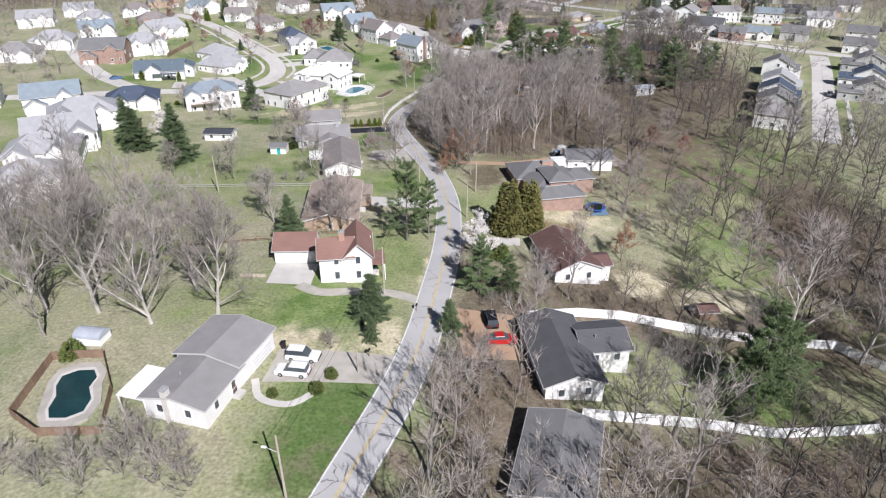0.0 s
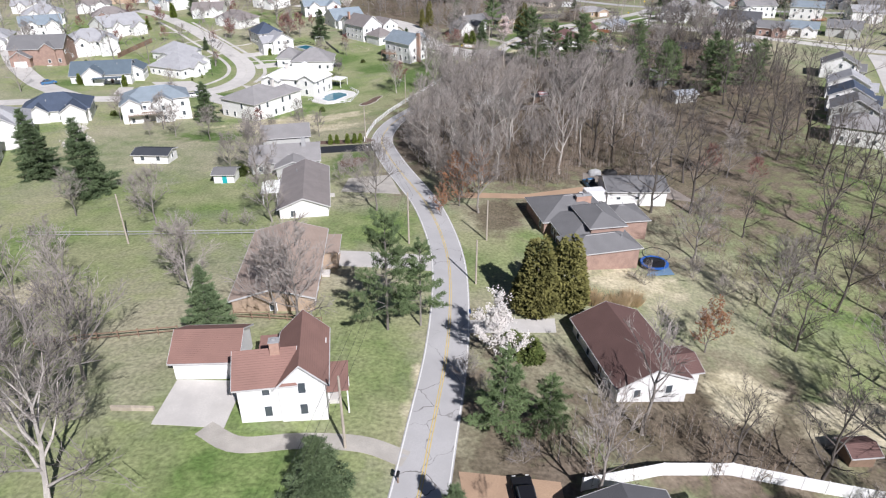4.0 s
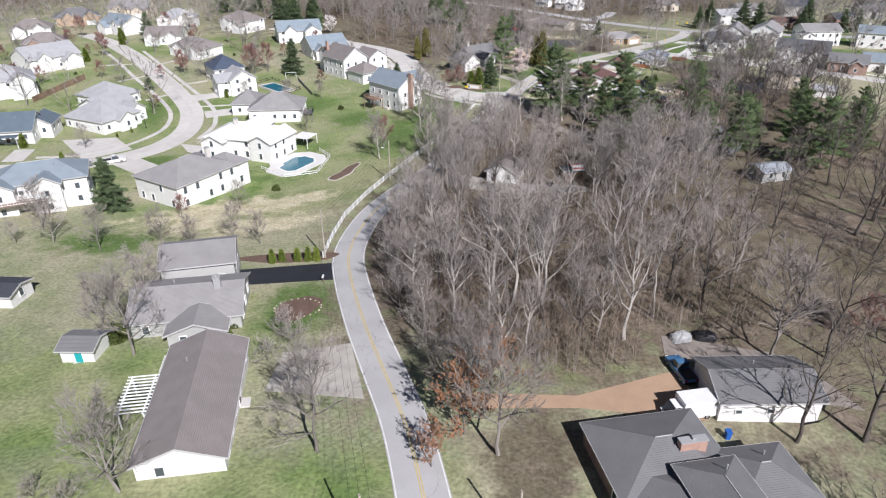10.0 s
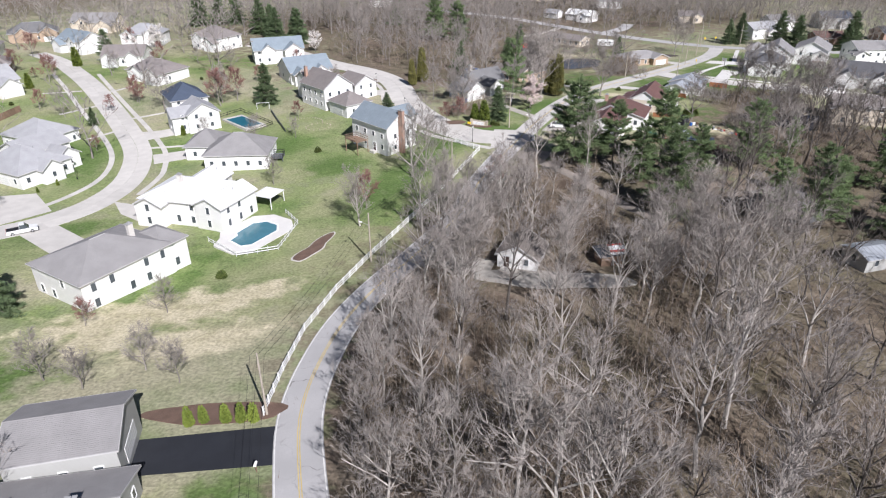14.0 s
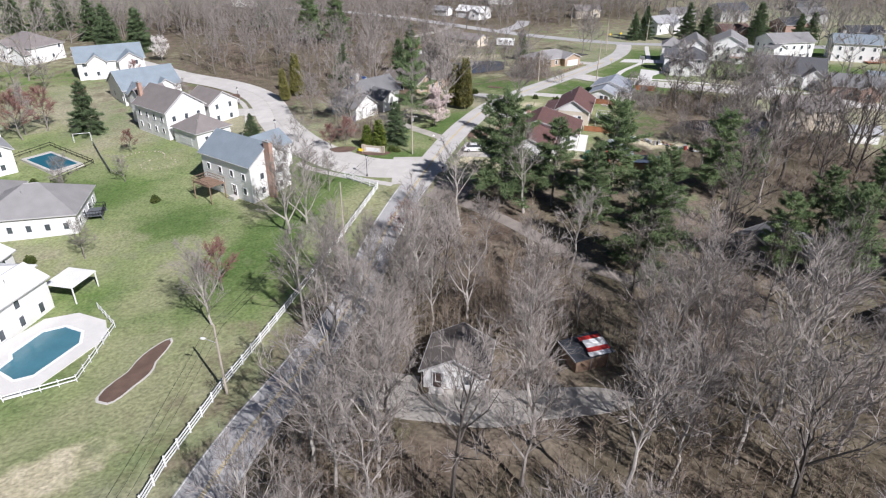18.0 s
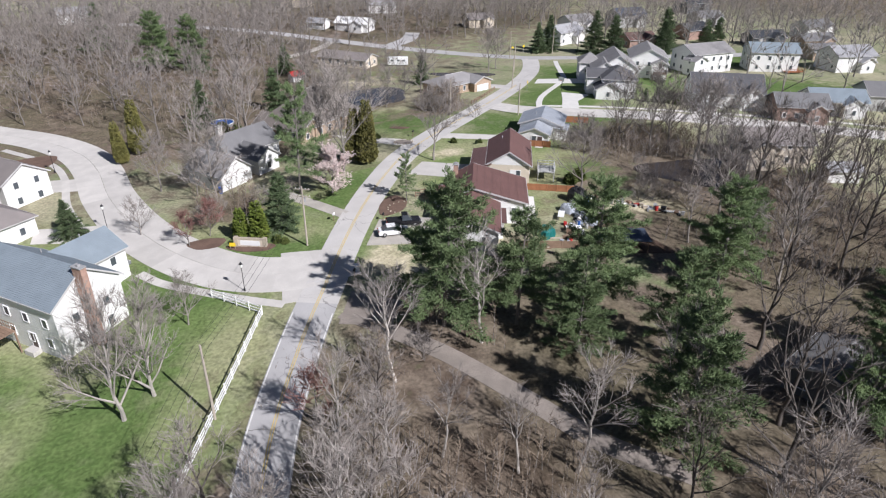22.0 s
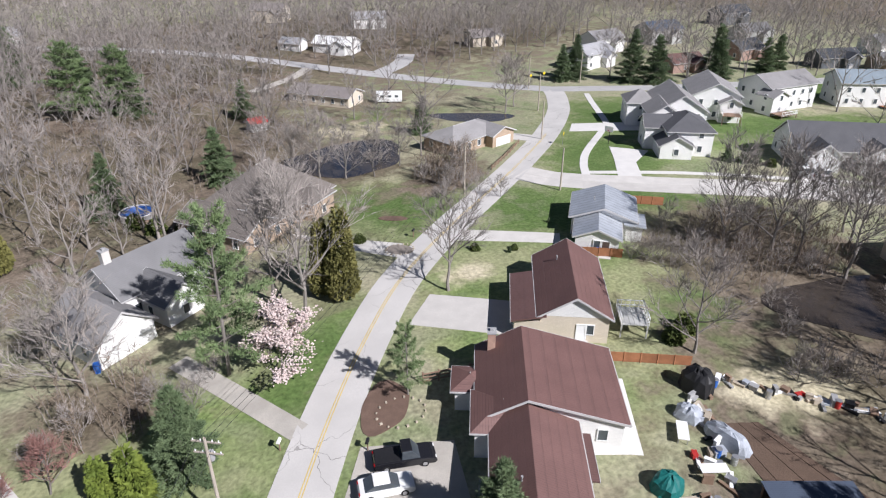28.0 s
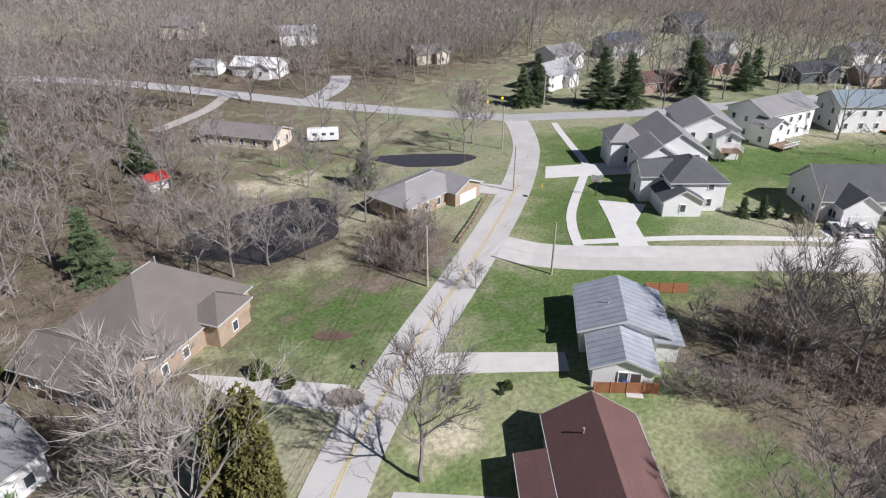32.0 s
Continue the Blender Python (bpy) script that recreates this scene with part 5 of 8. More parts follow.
def bare_tree(seed, H, clear, limbs, sub, twig=1.0, wide=1.0, steep=0.0):
    """Trunk and limbs, and a crown of branches and twigs that fan upward, of a leafless tree."""
    rnd = random.Random(seed)
    trunk, crown = Shape(), Shape()
    r0 = 0.016 * H
    pts, bend = [], Vector((0, 0, 0))
    for k in range(8):
        z = -0.4 + (0.86 * H + 0.4) * k / 7
        pts.append(Vector((bend.x, bend.y, z)))
        bend += Vector((rnd.uniform(-1, 1), rnd.uniform(-1, 1), 0)) * 0.02 * H
    rad = [r0 * (1.25 if k == 0 else 1 - 0.85 * k / 7) for k in range(8)]
    for k in range(7):
        trunk.rod(pts[k], pts[k + 1], rad[k], rad[k + 1], 6)
    for i in range(limbs):
        fr = clear + (0.97 - clear) * (i + rnd.random() * 0.6) / limbs
        k = min(int(fr * 7), 6)
        p = pts[k].lerp(pts[k + 1], fr * 7 - k)
        r = rad[k] * 0.62
        az = i * 2.4 + rnd.uniform(-0.5, 0.5)
        el = radians(min(82, rnd.uniform(20, 44) + 30 * fr + steep))
        length = H * wide * rnd.uniform(0.36, 0.58) * (1.15 - 0.62 * fr)
        d = way(az, el)
        stops = [p]
        for s in range(3):
            q = stops[-1] + d * length / 3
            trunk.rod(stops[-1], q, r * (1 - 0.28 * s), r * (0.72 - 0.28 * s) + 0.01, 5 if s == 0 else 4)
            stops.append(q)
            d = (d + Vector((rnd.uniform(-0.28, 0.28), rnd.uniform(-0.28, 0.28), rnd.uniform(0.0, 0.4)))).normalized()
        for j in range(sub[0]):
            t = 0.45 + 2.5 * (j + rnd.random()) / sub[0]
            s = min(int(t), 2)
            a = stops[s].lerp(stops[s + 1], t - s)
            axis = (stops[s + 1] - stops[s]).normalized()
            d2 = (axis + way(rnd.uniform(0, 6.3), rnd.uniform(-0.4, 0.9)) * 0.75).normalized()
            l2 = length * rnd.uniform(0.34, 0.62) * (1.2 - t / 4)
            mid = a + d2 * l2 * 0.5
            end = mid + (d2 + Vector((rnd.uniform(-0.2, 0.2), rnd.uniform(-0.2, 0.2), rnd.uniform(-0.05, 0.4)))).normalized() * l2 * 0.5
            rr = max(0.02, r * 0.32)
            crown.rod(a, mid, rr, rr * 0.6, 3)
            crown.rod(mid, end, rr * 0.6, 0, 3)
            for n in range(sub[1]):
                u = rnd.uniform(0.2, 1.0)
                b = a.lerp(mid, u * 2) if u < 0.5 else mid.lerp(end, u * 2 - 1)
                d3 = (d2 + way(rnd.uniform(0, 6.3), rnd.uniform(-0.6, 1.0)) * 0.75).normalized()
                l3 = rnd.uniform(0.4, 0.75) * l2 + 0.3
                blade(crown, b, d3, l3, 0.026 * twig, rnd)
                for w in range(sub[2]):
                    d4 = (d3 + way(rnd.uniform(0, 6.3), rnd.uniform(-0.5, 1.1)) * 0.62).normalized()
                    blade(crown, b + d3 * l3 * rnd.uniform(0.2, 0.95), d4, rnd.uniform(0.55, 1.4) * (0.4 + H / 24), 0.019 * twig, rnd)
    return trunk, crown


def sapling(seed, H):
    """A thin whip with a few upright twigs."""
    rnd = random.Random(seed)
    stem, crown = Shape(), Shape()
    top = Vector((rnd.uniform(-0.4, 0.4), rnd.uniform(-0.4, 0.4), H))
    stem.rod((0, 0, -0.2), top, 0.045, 0, 3)
    for k in range(22):
        f = rnd.uniform(0.1, 0.95)
        d = way(rnd.uniform(0, 6.3), rnd.uniform(0.5, 1.2))
        blade(crown, top * f, d, H * rnd.uniform(0.2, 0.45) * (1.15 - f * 0.6), 0.03, rnd)
    return stem, crown


def tuft(sh, p, out, length, width, n, rnd, flat=0.9):
    for _ in range(n):
        d = (out * 0.75 + Vector((rnd.gauss(0, 1), rnd.gauss(0, 1), rnd.gauss(0, 0.7))) * 0.55).normalized()
        s = d.cross(Vector((rnd.gauss(0, flat), rnd.gauss(0, flat), 1))).normalized() * width * rnd.uniform(0.35, 0.65)
        l = length * rnd.uniform(0.7, 1.25)
        sh.add([p - s * 0.35 - d * l * 0.25, p + d * l * 0.35 + s, p + d * l, p + d * l * 0.35 - s], [(0, 1, 2, 3)])


def needles(sh, p, out, length, width, n, rnd):
    """A plume of slender sprays that spread from one point of a branch."""
    for _ in range(n):
        d = (out * 0.7 + Vector((rnd.gauss(0, 1), rnd.gauss(0, 1), rnd.gauss(0, 0.6))) * 0.6).normalized()
        s = d.cross(Vector((rnd.gauss(0, 0.8), rnd.gauss(0, 0.8), 1))).normalized() * width * rnd.uniform(0.6, 1.2)
        l = length * rnd.uniform(0.5, 1.0)
        q = p + Vector((rnd.gauss(0, 1), rnd.gauss(0, 1), rnd.gauss(0, 0.5))) * 0.3 * length
        sh.add([q - s * 0.5, q + s * 0.5, q + d * l], [(0, 1, 2)])


def pine(seed, H, clear, wide, power=0.75, step=1.0, rise=0.0, plume=0.64, n_tuft=20, gap=0.16):
    """A conifer with open tiers: level branches that carry plumes of needles, with gaps between."""
    rnd = random.Random(seed)
    trunk, crown = Shape(), Shape()
    trunk.rod((0, 0, -0.4), (0, 0, H * 0.55), 0.017 * H, 0.010 * H, 7).rod((0, 0, H * 0.55), (0, 0, H * 0.97), 0.010 * H, 0.02, 6)
    z = clear * H
    while z < H * 0.98:
        f = (z / H - clear) / (1 - clear)
        reach = wide * H * (0.36 * (1 - f) ** power + 0.03) * rnd.uniform(0.72, 1.18)
        n = 6 if f < 0.7 else 4
        a0 = rnd.uniform(0, 6.3)
        for k in range(n):
            if rnd.random() < gap:
                continue
            az = a0 + 6.283 * k / n + rnd.uniform(-0.3, 0.3)
            l = reach * rnd.uniform(0.6, 1.2)
            el = radians(-4 + rise + 40 * f + rnd.uniform(-9, 9))
            d = way(az, el)
            zz = z + rnd.uniform(-0.3, 0.3)
            trunk.rod((0, 0, zz), Vector((0, 0, zz)) + d * l, 0.05, 0, 3)
            m = max(3, int(l * 3.4 / plume))
            for j in range(m):
                t = 0.28 + 0.74 * (j + rnd.random()) / m
                side = Vector((-d.y, d.x, 0)) * rnd.uniform(-0.34, 0.34) * l * (1.2 - t)
                p = Vector((0, 0, zz)) + d * l * t + side + Vector((0, 0, rnd.uniform(-0.05, 0.25)))
                needles(crown, p, (d + side * 0.4 + Vector((0, 0, 0.35))).normalized(), plume, plume * 0.17, n_tuft, rnd)
        z += rnd.uniform(0.75, 1.15) * (1 - 0.3 * f) * step
    return trunk, crown


def dense_conifer(seed, H, wide, power, n, size, skirt=0.06):
    """Spruce, cedar or arborvitae: sprays all over a cone with an uneven face."""
    rnd = random.Random(seed)
    trunk, crown = Shape(), Shape()
    trunk.rod((0, 0, -0.4), (0, 0, H * 0.9), 0.02 * H, 0.02, 6)
    lobes = [(rnd.uniform(0, 6.3), rnd.uniform(0, 1), rnd.uniform(0.82, 1.18)) for _ in range(26)]
    for k in range(n):
        f = 1 - math.sqrt(1 - (k + rnd.random()) / n * 0.995)
        az = rnd.uniform(0, 6.3)
        w = 1.0
        for la, lf, lw in lobes:
            da = abs((az - la + math.pi) % 6.283 - math.pi)
            g = math.exp(-(da / 0.5) ** 2 - ((f - lf) / 0.12) ** 2)
            w += (lw - 1) * g
        r = wide * H * (1 - f) ** power * w * (1 - 0.5 * rnd.random() ** 2.2) * (1 if f > 0.1 else 0.75 + 2.5 * f)
        z = H * (skirt + (1 - skirt) * f)
        out = Vector((math.cos(az), math.sin(az), rnd.uniform(-0.15, 0.5))).normalized()
        tuft(crown, Vector((math.cos(az) * r, math.sin(az) * r, z)), out, size, size * 0.55, 4, rnd)
    return trunk, crown


def clumps(crown_pts, sh, r, n, rnd):
    """Blossoms or dry leaves: small uneven eight-sided clumps near the twigs."""
    for _ in range(n):
        p = Vector(rnd.choice(crown_pts)) + Vector((rnd.gauss(0, 0.15), rnd.gauss(0, 0.15), rnd.gauss(0, 0.15)))
        s = r * rnd.uniform(0.5, 1.2)
        ax = [Vector((rnd.gauss(0, 1), rnd.gauss(0, 1), rnd.gauss(0, 1))).normalized() * s * rnd.uniform(0.6, 1.1) for _ in range(1)][0]
        u = ax.orthogonal().normalized() * s * 0.8
        w = ax.cross(u).normalized() * s * 0.7
        sh.add([p + ax, p + u, p + w, p - u, p - w, p - ax * 0.7], [(0, 1, 2), (0, 2, 3), (0, 3, 4), (0, 4, 1), (5, 2, 1), (5, 3, 2), (5, 4, 3), (5, 1, 4)])


def plant(kind, label, category, trunk, crown, bark, leaf, crown_name="crown"):
    """One tree as a thing with its parts, kept out of the way until it is copied to its places."""
    t = thing(kind, label, category, pose(0, 0, 0))
    part("trunk", trunk, bark, t)
    part(crown_name, crown, leaf, t)
    return t


PLACED = []


def set_tree(proto, x, y, height, proto_height, turn=None, label="", group="", squeeze=1.0):
    rnd = random.Random(int(x * 31 + y * 17))
    s = height / proto_height
    ob = copy_thing(proto, pose(x, y, gz(x, y), rnd.uniform(-2, 2), rnd.uniform(-2, 2), rnd.uniform(0, 360) if turn is None else turn))
    ob.scale = (s * squeeze, s * squeeze, s)
    tagged(ob, label, "", group)
    PLACED.append((x, y))
    return ob


YARD = [plant("bare_tree", "broad leafless tree with grey spreading limbs on grass", "tree", *bare_tree(200 + k, 12.0, 0.16 + 0.05 * k, 12, (6, 5, 7), 1.1, 1.05), BARK, TWIG) for k in range(4)]
FOREST = [plant("bare_tree", "tall slender leafless tree in the brown leaf litter of the wood", "tree", *bare_tree(220 + k, 14.0, 0.26 + 0.05 * k, 10, (5, 4, 5), 1.1, 0.88, 8), BARK_PALE if k % 3 else BARK_DARK, TWIG) for k in range(6)]
BIG = [plant("bare_tree", "big old leafless tree with pale limbs fanning from a short trunk", "tree", *bare_tree(230 + k, 14.0, 0.08 + 0.04 * k, 13, (6, 5, 7), 1.1, 1.0, 12), BARK_PALE, TWIG) for k in range(3)]
TALL = [plant("bare_tree", "tall leafless tree with a clear trunk and pale spreading limbs", "tree", *bare_tree(235 + k, 15.0, 0.24 + 0.05 * k, 13, (7, 5, 6), 1.0, 0.95, 10), BARK_PALE if k else BARK, TWIG) for k in range(3)]
RED_TREE = plant("budding_tree", "small tree with reddish budding twigs on the lawn", "tree", *bare_tree(240, 8.0, 0.22, 10, (6, 5, 6), 1.3, 0.9), BARK, TWIG_RED)
BUSH = [plant("bare_shrub", "leafless grey-brown shrub growing from the ground", "shrub", *bare_tree(250 + k, 3.0, 0.02, 12, (4, 4, 3), 0.9, 1.7), BARK, TWIG) for k in range(3)]
PINES = [plant("white_pine", "tall white pine with open tiers of green plumes", "pine", *pine(260 + k, 16.0, (0.10, 0.2, 0.26)[k], (1.2, 1.3, 1.1)[k]), BARK, PINE) for k in range(3)]
SPRUCES = [plant("spruce", "green conical spruce with layered branches", "spruce", *pine(270 + k, 10.0, 0.04, 1.0, 0.95, 0.48, -8.0, 0.5, 20, 0.03), BARK, SPRUCE) for k in range(2)]
CEDARS = [plant("cedar", "dense olive-green cedar with an uneven rounded outline", "cedar", *dense_conifer(280 + k, 12.0, 0.27, 0.5, 1900, 0.6), BARK, CEDAR) for k in range(2)]
ARBORS = [plant("arborvitae", "small yellow-green columnar arborvitae in a bed", "arborvitae", *dense_conifer(290, 5.0, 0.2, 0.55, 620, 0.42, 0.02), BARK, ARBOR)]
GREEN_BUSH = [plant("evergreen_shrub", "low rounded evergreen shrub beside a wall", "shrub", *dense_conifer(295, 2.0, 0.62, 0.5, 420, 0.34, 0.0), BARK, SHRUB)]


OPEN_PINE = plant("white_pine", "tall white pine with sparse yellow-green plumes over a bare lower trunk", "pine", *pine(265, 16.0, 0.24, 0.95, 0.5, 1.5, 6.0, 0.64, 20, 0.36), BARK, PINE)
for x, y, h in ((21.7, 322.1, 19.5), (37.6, 311.6, 8.5), (-7, 109.5, 17), (-2.8, 111, 13)):
    set_tree(OPEN_PINE, x, y, h, 16.0, squeeze=0.66)


def flowering(seed, H, mat, n, r, label, name):
    tr, cr = bare_tree(seed, H, 0.1, 10, (6, 4, 2), 1.0, 1.1)
    pts = cr.v[::3]
    fl = Shape()
    clumps([p for p in pts if p[2] > 0.15 * H], fl, r, n, random.Random(seed))
    t = plant(name, label, "tree", tr, cr, BARK, TWIG)
    part("blossom" if "blossom" in label else "dry_leaves", fl, mat, t)
    return t


WHITE_TREE = flowering(300, 7.0, BLOSSOM, 4600, 0.12, "pear tree covered in white blossom by the road", "flowering_tree")
PINK_TREE = flowering(301, 7.0, BLOSSOM_PINK, 4200, 0.13, "magnolia covered in pale pink blossom on grass", "flowering_tree")
OAK = flowering(302, 9.0, RUSSET, 900, 0.2, "young oak still holding russet dry leaves", "oak_tree")

# (80, 66) to (66, 52): unseen trees, added to throw shade across the yard
for k, (x, y, h) in enumerate([(-44, 79, 15), (-34.5, 80.5, 14), (-54, 83, 16.5), (-63, 84, 15.5), (-70, 91, 15), (-60, 97, 14), (-76, 80, 14), (-50, 95, 14), (-66, 106, 14), (-82, 96, 14), (-40, 88, 12), (-57, 90, 14), (-73, 104, 13), (58, 86, 18), (68, 82, 15), (80, 66, 18), (88, 80, 17), (74, 56, 17), (92, 96, 18), (66, 52, 16), (-5, 277, 15), (-2, 279.5, 13)]):
    set_tree(BIG[k % 3], x, y, h * (1.28 if y < 110 else 1.0), 14.0)
for k, (x, y, h) in enumerate([(-22, 112, 11), (50, 122, 13), (5, 65, 10),
                               (24, 60, 12), (59, 107, 15), (-40, 98, 13), (-51, 145, 10), (-38, 122, 9), (-18, 109, 14), (-30, 144.5, 11), (-12, 150, 12.5), (7, 150, 14), (43, 137, 12), (62, 171, 11), (44, 168, 15)]):
    set_tree(YARD[k % 4], x, y, h, 12.0)
for k, (x, y, h) in enumerate([(4, 158, 12), (-39, 168, 12), (-32, 204, 6), (-50, 205, 7), (-44, 203, 6), (-60, 202, 8), (-92, 261, 6), (-83, 332, 11), (-67, 338, 11), (46, 252, 13), (83, 289, 14), (101, 290, 15), (2, 291, 7),
                               (98, 312, 15), (103, 307, 15), (8, 325, 13), (31, 329, 18), (28, 333, 15), (48.5, 327.5, 13), (68.2, 306.3, 12), (88.3, 323.4, 15), (92.5, 319.2, 16), (95.5, 317.5, 13)]):
    set_tree(YARD[(k + 1) % 4], x, y, h, 12.0)
for k, (x, y, h) in enumerate([(64, 379, 11), (42, 371, 12), (47, 372, 10), (52, 371, 9), (38, 374, 10), (58, 375, 8), (47, 406, 13), (39, 413, 11), (95, 403, 13), (100, 408, 12), (61, 400, 10), (34, 386, 10), (65, 362, 7), (-1, 334, 10), (-4, 318, 6), (5, 329, 9), (88, 296, 12), (106, 318, 13), (110, 322, 12),
                               (-70, 205, 8), (-76, 212, 9), (-90, 218, 8), (-42, 180, 10), (-47, 176, 8), (-56, 150, 7), (-68, 150, 8), (-60, 128, 8), (-72, 120, 9)]):
    set_tree(YARD[(k + 2) % 4], x, y, h, 12.0)
for x, y, h in ((-133, 360, 9), (-94, 339, 8), (-66.6, 335, 11), (-63, 340, 10), (-128, 417, 8), (-160, 398, 9), (-152, 372, 8), (-106, 392, 7), (-14, 262, 8), (6, 313, 6), (3, 311, 5.5), (-40, 322, 5), (-93, 338, 6), (-98, 330, 5), (-120, 330, 6), (-150, 300, 6), (-135, 320, 6), (-104, 380, 6), (-165, 350, 6), (-70, 352, 6), (-40, 350, 5), (58, 172, 7), (66, 168, 6), (14, 268, 7)):
    set_tree(RED_TREE, x, y, h, 8.0)
for k, (x, y, h) in enumerate([(44.5, 70, 18), (-1.5, 434, 18), (8, 436, 17), (6, 92, 11), (11, 92.5, 8), (69, 242, 15), (82, 242, 15), (31.3, 278, 19.5), (39.7, 275, 15.5), (45.2, 251.2, 17.5), (50.4, 275, 17.5), (53.5, 263.5, 14), (44, 268, 13), (69.4, 273.6, 15), (74.5, 254, 13), (92, 262, 14), (100, 248, 13), (108, 262, 12),
                               (82, 281, 9), (86, 237, 16), (48.3, 70.9, 14), (75, 249, 12), (71, 276, 8), (63, 247, 13)]):
    set_tree(PINES[k % 3], x, y, h, 16.0, squeeze=0.75 if y > 88 and y < 115 else 0.85)
for k, (x, y, h) in enumerate([(-91, 178, 13), (-86, 172, 12), (-71, 162, 15), (-67.3, 222.4, 11), (-82.8, 450.5, 16), (-118.6, 474, 17), (-102, 480, 16), (-75, 441, 14), (-110, 478, 15), (-11, 81.4, 7.5), (-29, 108, 9), (-53, 337, 12), (-14, 322, 6), (17, 311, 9), (38.4, 293.5, 9), (-126, 390, 12), (-68, 420, 15), (-60, 427, 14), (-63, 433, 13), (-74, 436, 10), (166, 408, 11), (188, 412, 10),
                               (143, 418, 14), (149, 414, 13), (127, 429, 10), (173, 416, 14), (132, 430, 12), (7, 469, 8), (0, 447, 13)]):
    set_tree(SPRUCES[k % 2], x, y, h, 10.0, squeeze=1.0 if h > 8 else 1.2)
for k, (x, y, h) in enumerate([(10, 438, 14), (-21, 479, 15), (-10.5, 75.5, 4), (1, 79, 6), (70, 340, 0.9), (60, 333.5, 1.0), (70, 395, 8), (26, 380, 10), (8, 372, 10), (116, 352, 3.4), (118.5, 350.5, 3.6), (121, 349.5, 3.0), (-98, 318, 5), (196, 415, 10), (35, 425, 9)]):
    set_tree(SPRUCES[k % 2], x, y, h, 10.0)
for k, (x, y, h) in enumerate([(13.2, 117, 12.5), (17.6, 119.2, 12.5), (36, 331, 13), (34.2, 333, 11), (-5, 357, 12), (-8, 352, 9)]):
    set_tree(CEDARS[k % 2], x, y, h, 12.0, squeeze=0.58 if y > 300 else 0.95)
for x, y, h in ((10.6, 310, 5.5), (13.2, 309, 6.6), (-27.5, 195.5, 2.8), (-26, 196, 2.6), (-23.4, 196, 2.8), (-21.6, 196, 2.8), (-20.2, 196, 2.8), (-107, 259.6, 4), (-135, 383.6, 7.5), (-69.6, 310.2, 3), (-121.5, 258.6, 4), (-135.3, 352.3, 5.5), (-140.3, 349.5, 4), (-92, 250, 3), (-88.5, 271.6, 1.4), (-86.4, 276, 1.6)):
    set_tree(ARBORS[0], x, y, h, 5.0)
set_tree(WHITE_TREE, 6.5, 105.5, 7.5, 7.0)
set_tree(BIG[1], -34.5, 117, 11, 14.0)
set_tree(BIG[2], -14.5, 253.5, 11, 14.0)
for k, (x, y, h) in enumerate([(6.4, 228, 14), (7.5, 236.5, 13), (21.8, 228.4, 13), (17.7, 218.2, 14), (35.6, 226.8, 14), (43.3, 231.7, 15), (24.0, 238.5, 14), (49.7, 224.4, 16), (38.2, 216.8, 15), (48.6, 216.3, 16), (41.6, 213.4, 14), (30.6, 215.5, 15), (39, 224, 14), (55, 230, 15), (37, 233.5, 13), (44, 238, 14), (5.0, 222, 14), (3.6, 241, 14), (1.5, 246.5, 14), (6, 251, 13), (0.5, 255, 12), (9, 243.5, 14), (32.2, 71.3, 9), (41.3, 76.1, 10), (48.3, 81.0, 11), (39.5, 79.8, 9), (30.8, 76.4, 8)]):
    set_tree(TALL[k % 3], x, y, h, 15.0, group="trees of the wood")
set_tree(WHITE_TREE, -118, 418, 8, 7.0)
set_tree(WHITE_TREE, -50, 408, 7, 7.0)
set_tree(WHITE_TREE, -84, 186, 7, 7.0)
set_tree(PINK_TREE, 26.8, 320, 7.5, 7.0, squeeze=1.25)
for x, y, h in ((3.5, 153, 9), (6.5, 160, 8), (36, 112, 7), (0, 148, 5)):
    set_tree(OAK, x, y, h, 9.0)

# where trees may stand: off the roads, drives and houses
FOOT = []
for o in list(scene.objects):
    if o.type == "MESH" and o.parent and o.name.split(".")[0] in ("wall", "paving", "slab", "carriageway"):
        chain = o.matrix_basis.copy()
        p = o.parent
        while p:
            chain = p.matrix_basis @ chain
            p = p.parent
        if o.name.startswith("paving"):
            FOOT += [(chain @ v.co).to_2d().to_tuple() + (2.4,) for v in list(o.data.vertices)[:81:2]]
        elif o.name.startswith("carriageway"):
            FOOT += [(chain @ v.co).to_2d().to_tuple() + (4.6,) for v in list(o.data.vertices)[::7]]
        else:
            pts = [chain @ Vector(c) for c in o.bound_box]
            lo = Vector((min(q.x for q in pts), min(q.y for q in pts)))
            hi = Vector((max(q.x for q in pts), max(q.y for q in pts)))
            FOOT.append(((lo.x + hi.x) / 2, (lo.y + hi.y) / 2, (hi - lo).length / 2 * 0.85 + 1.0))
FOOT = np.array(FOOT)
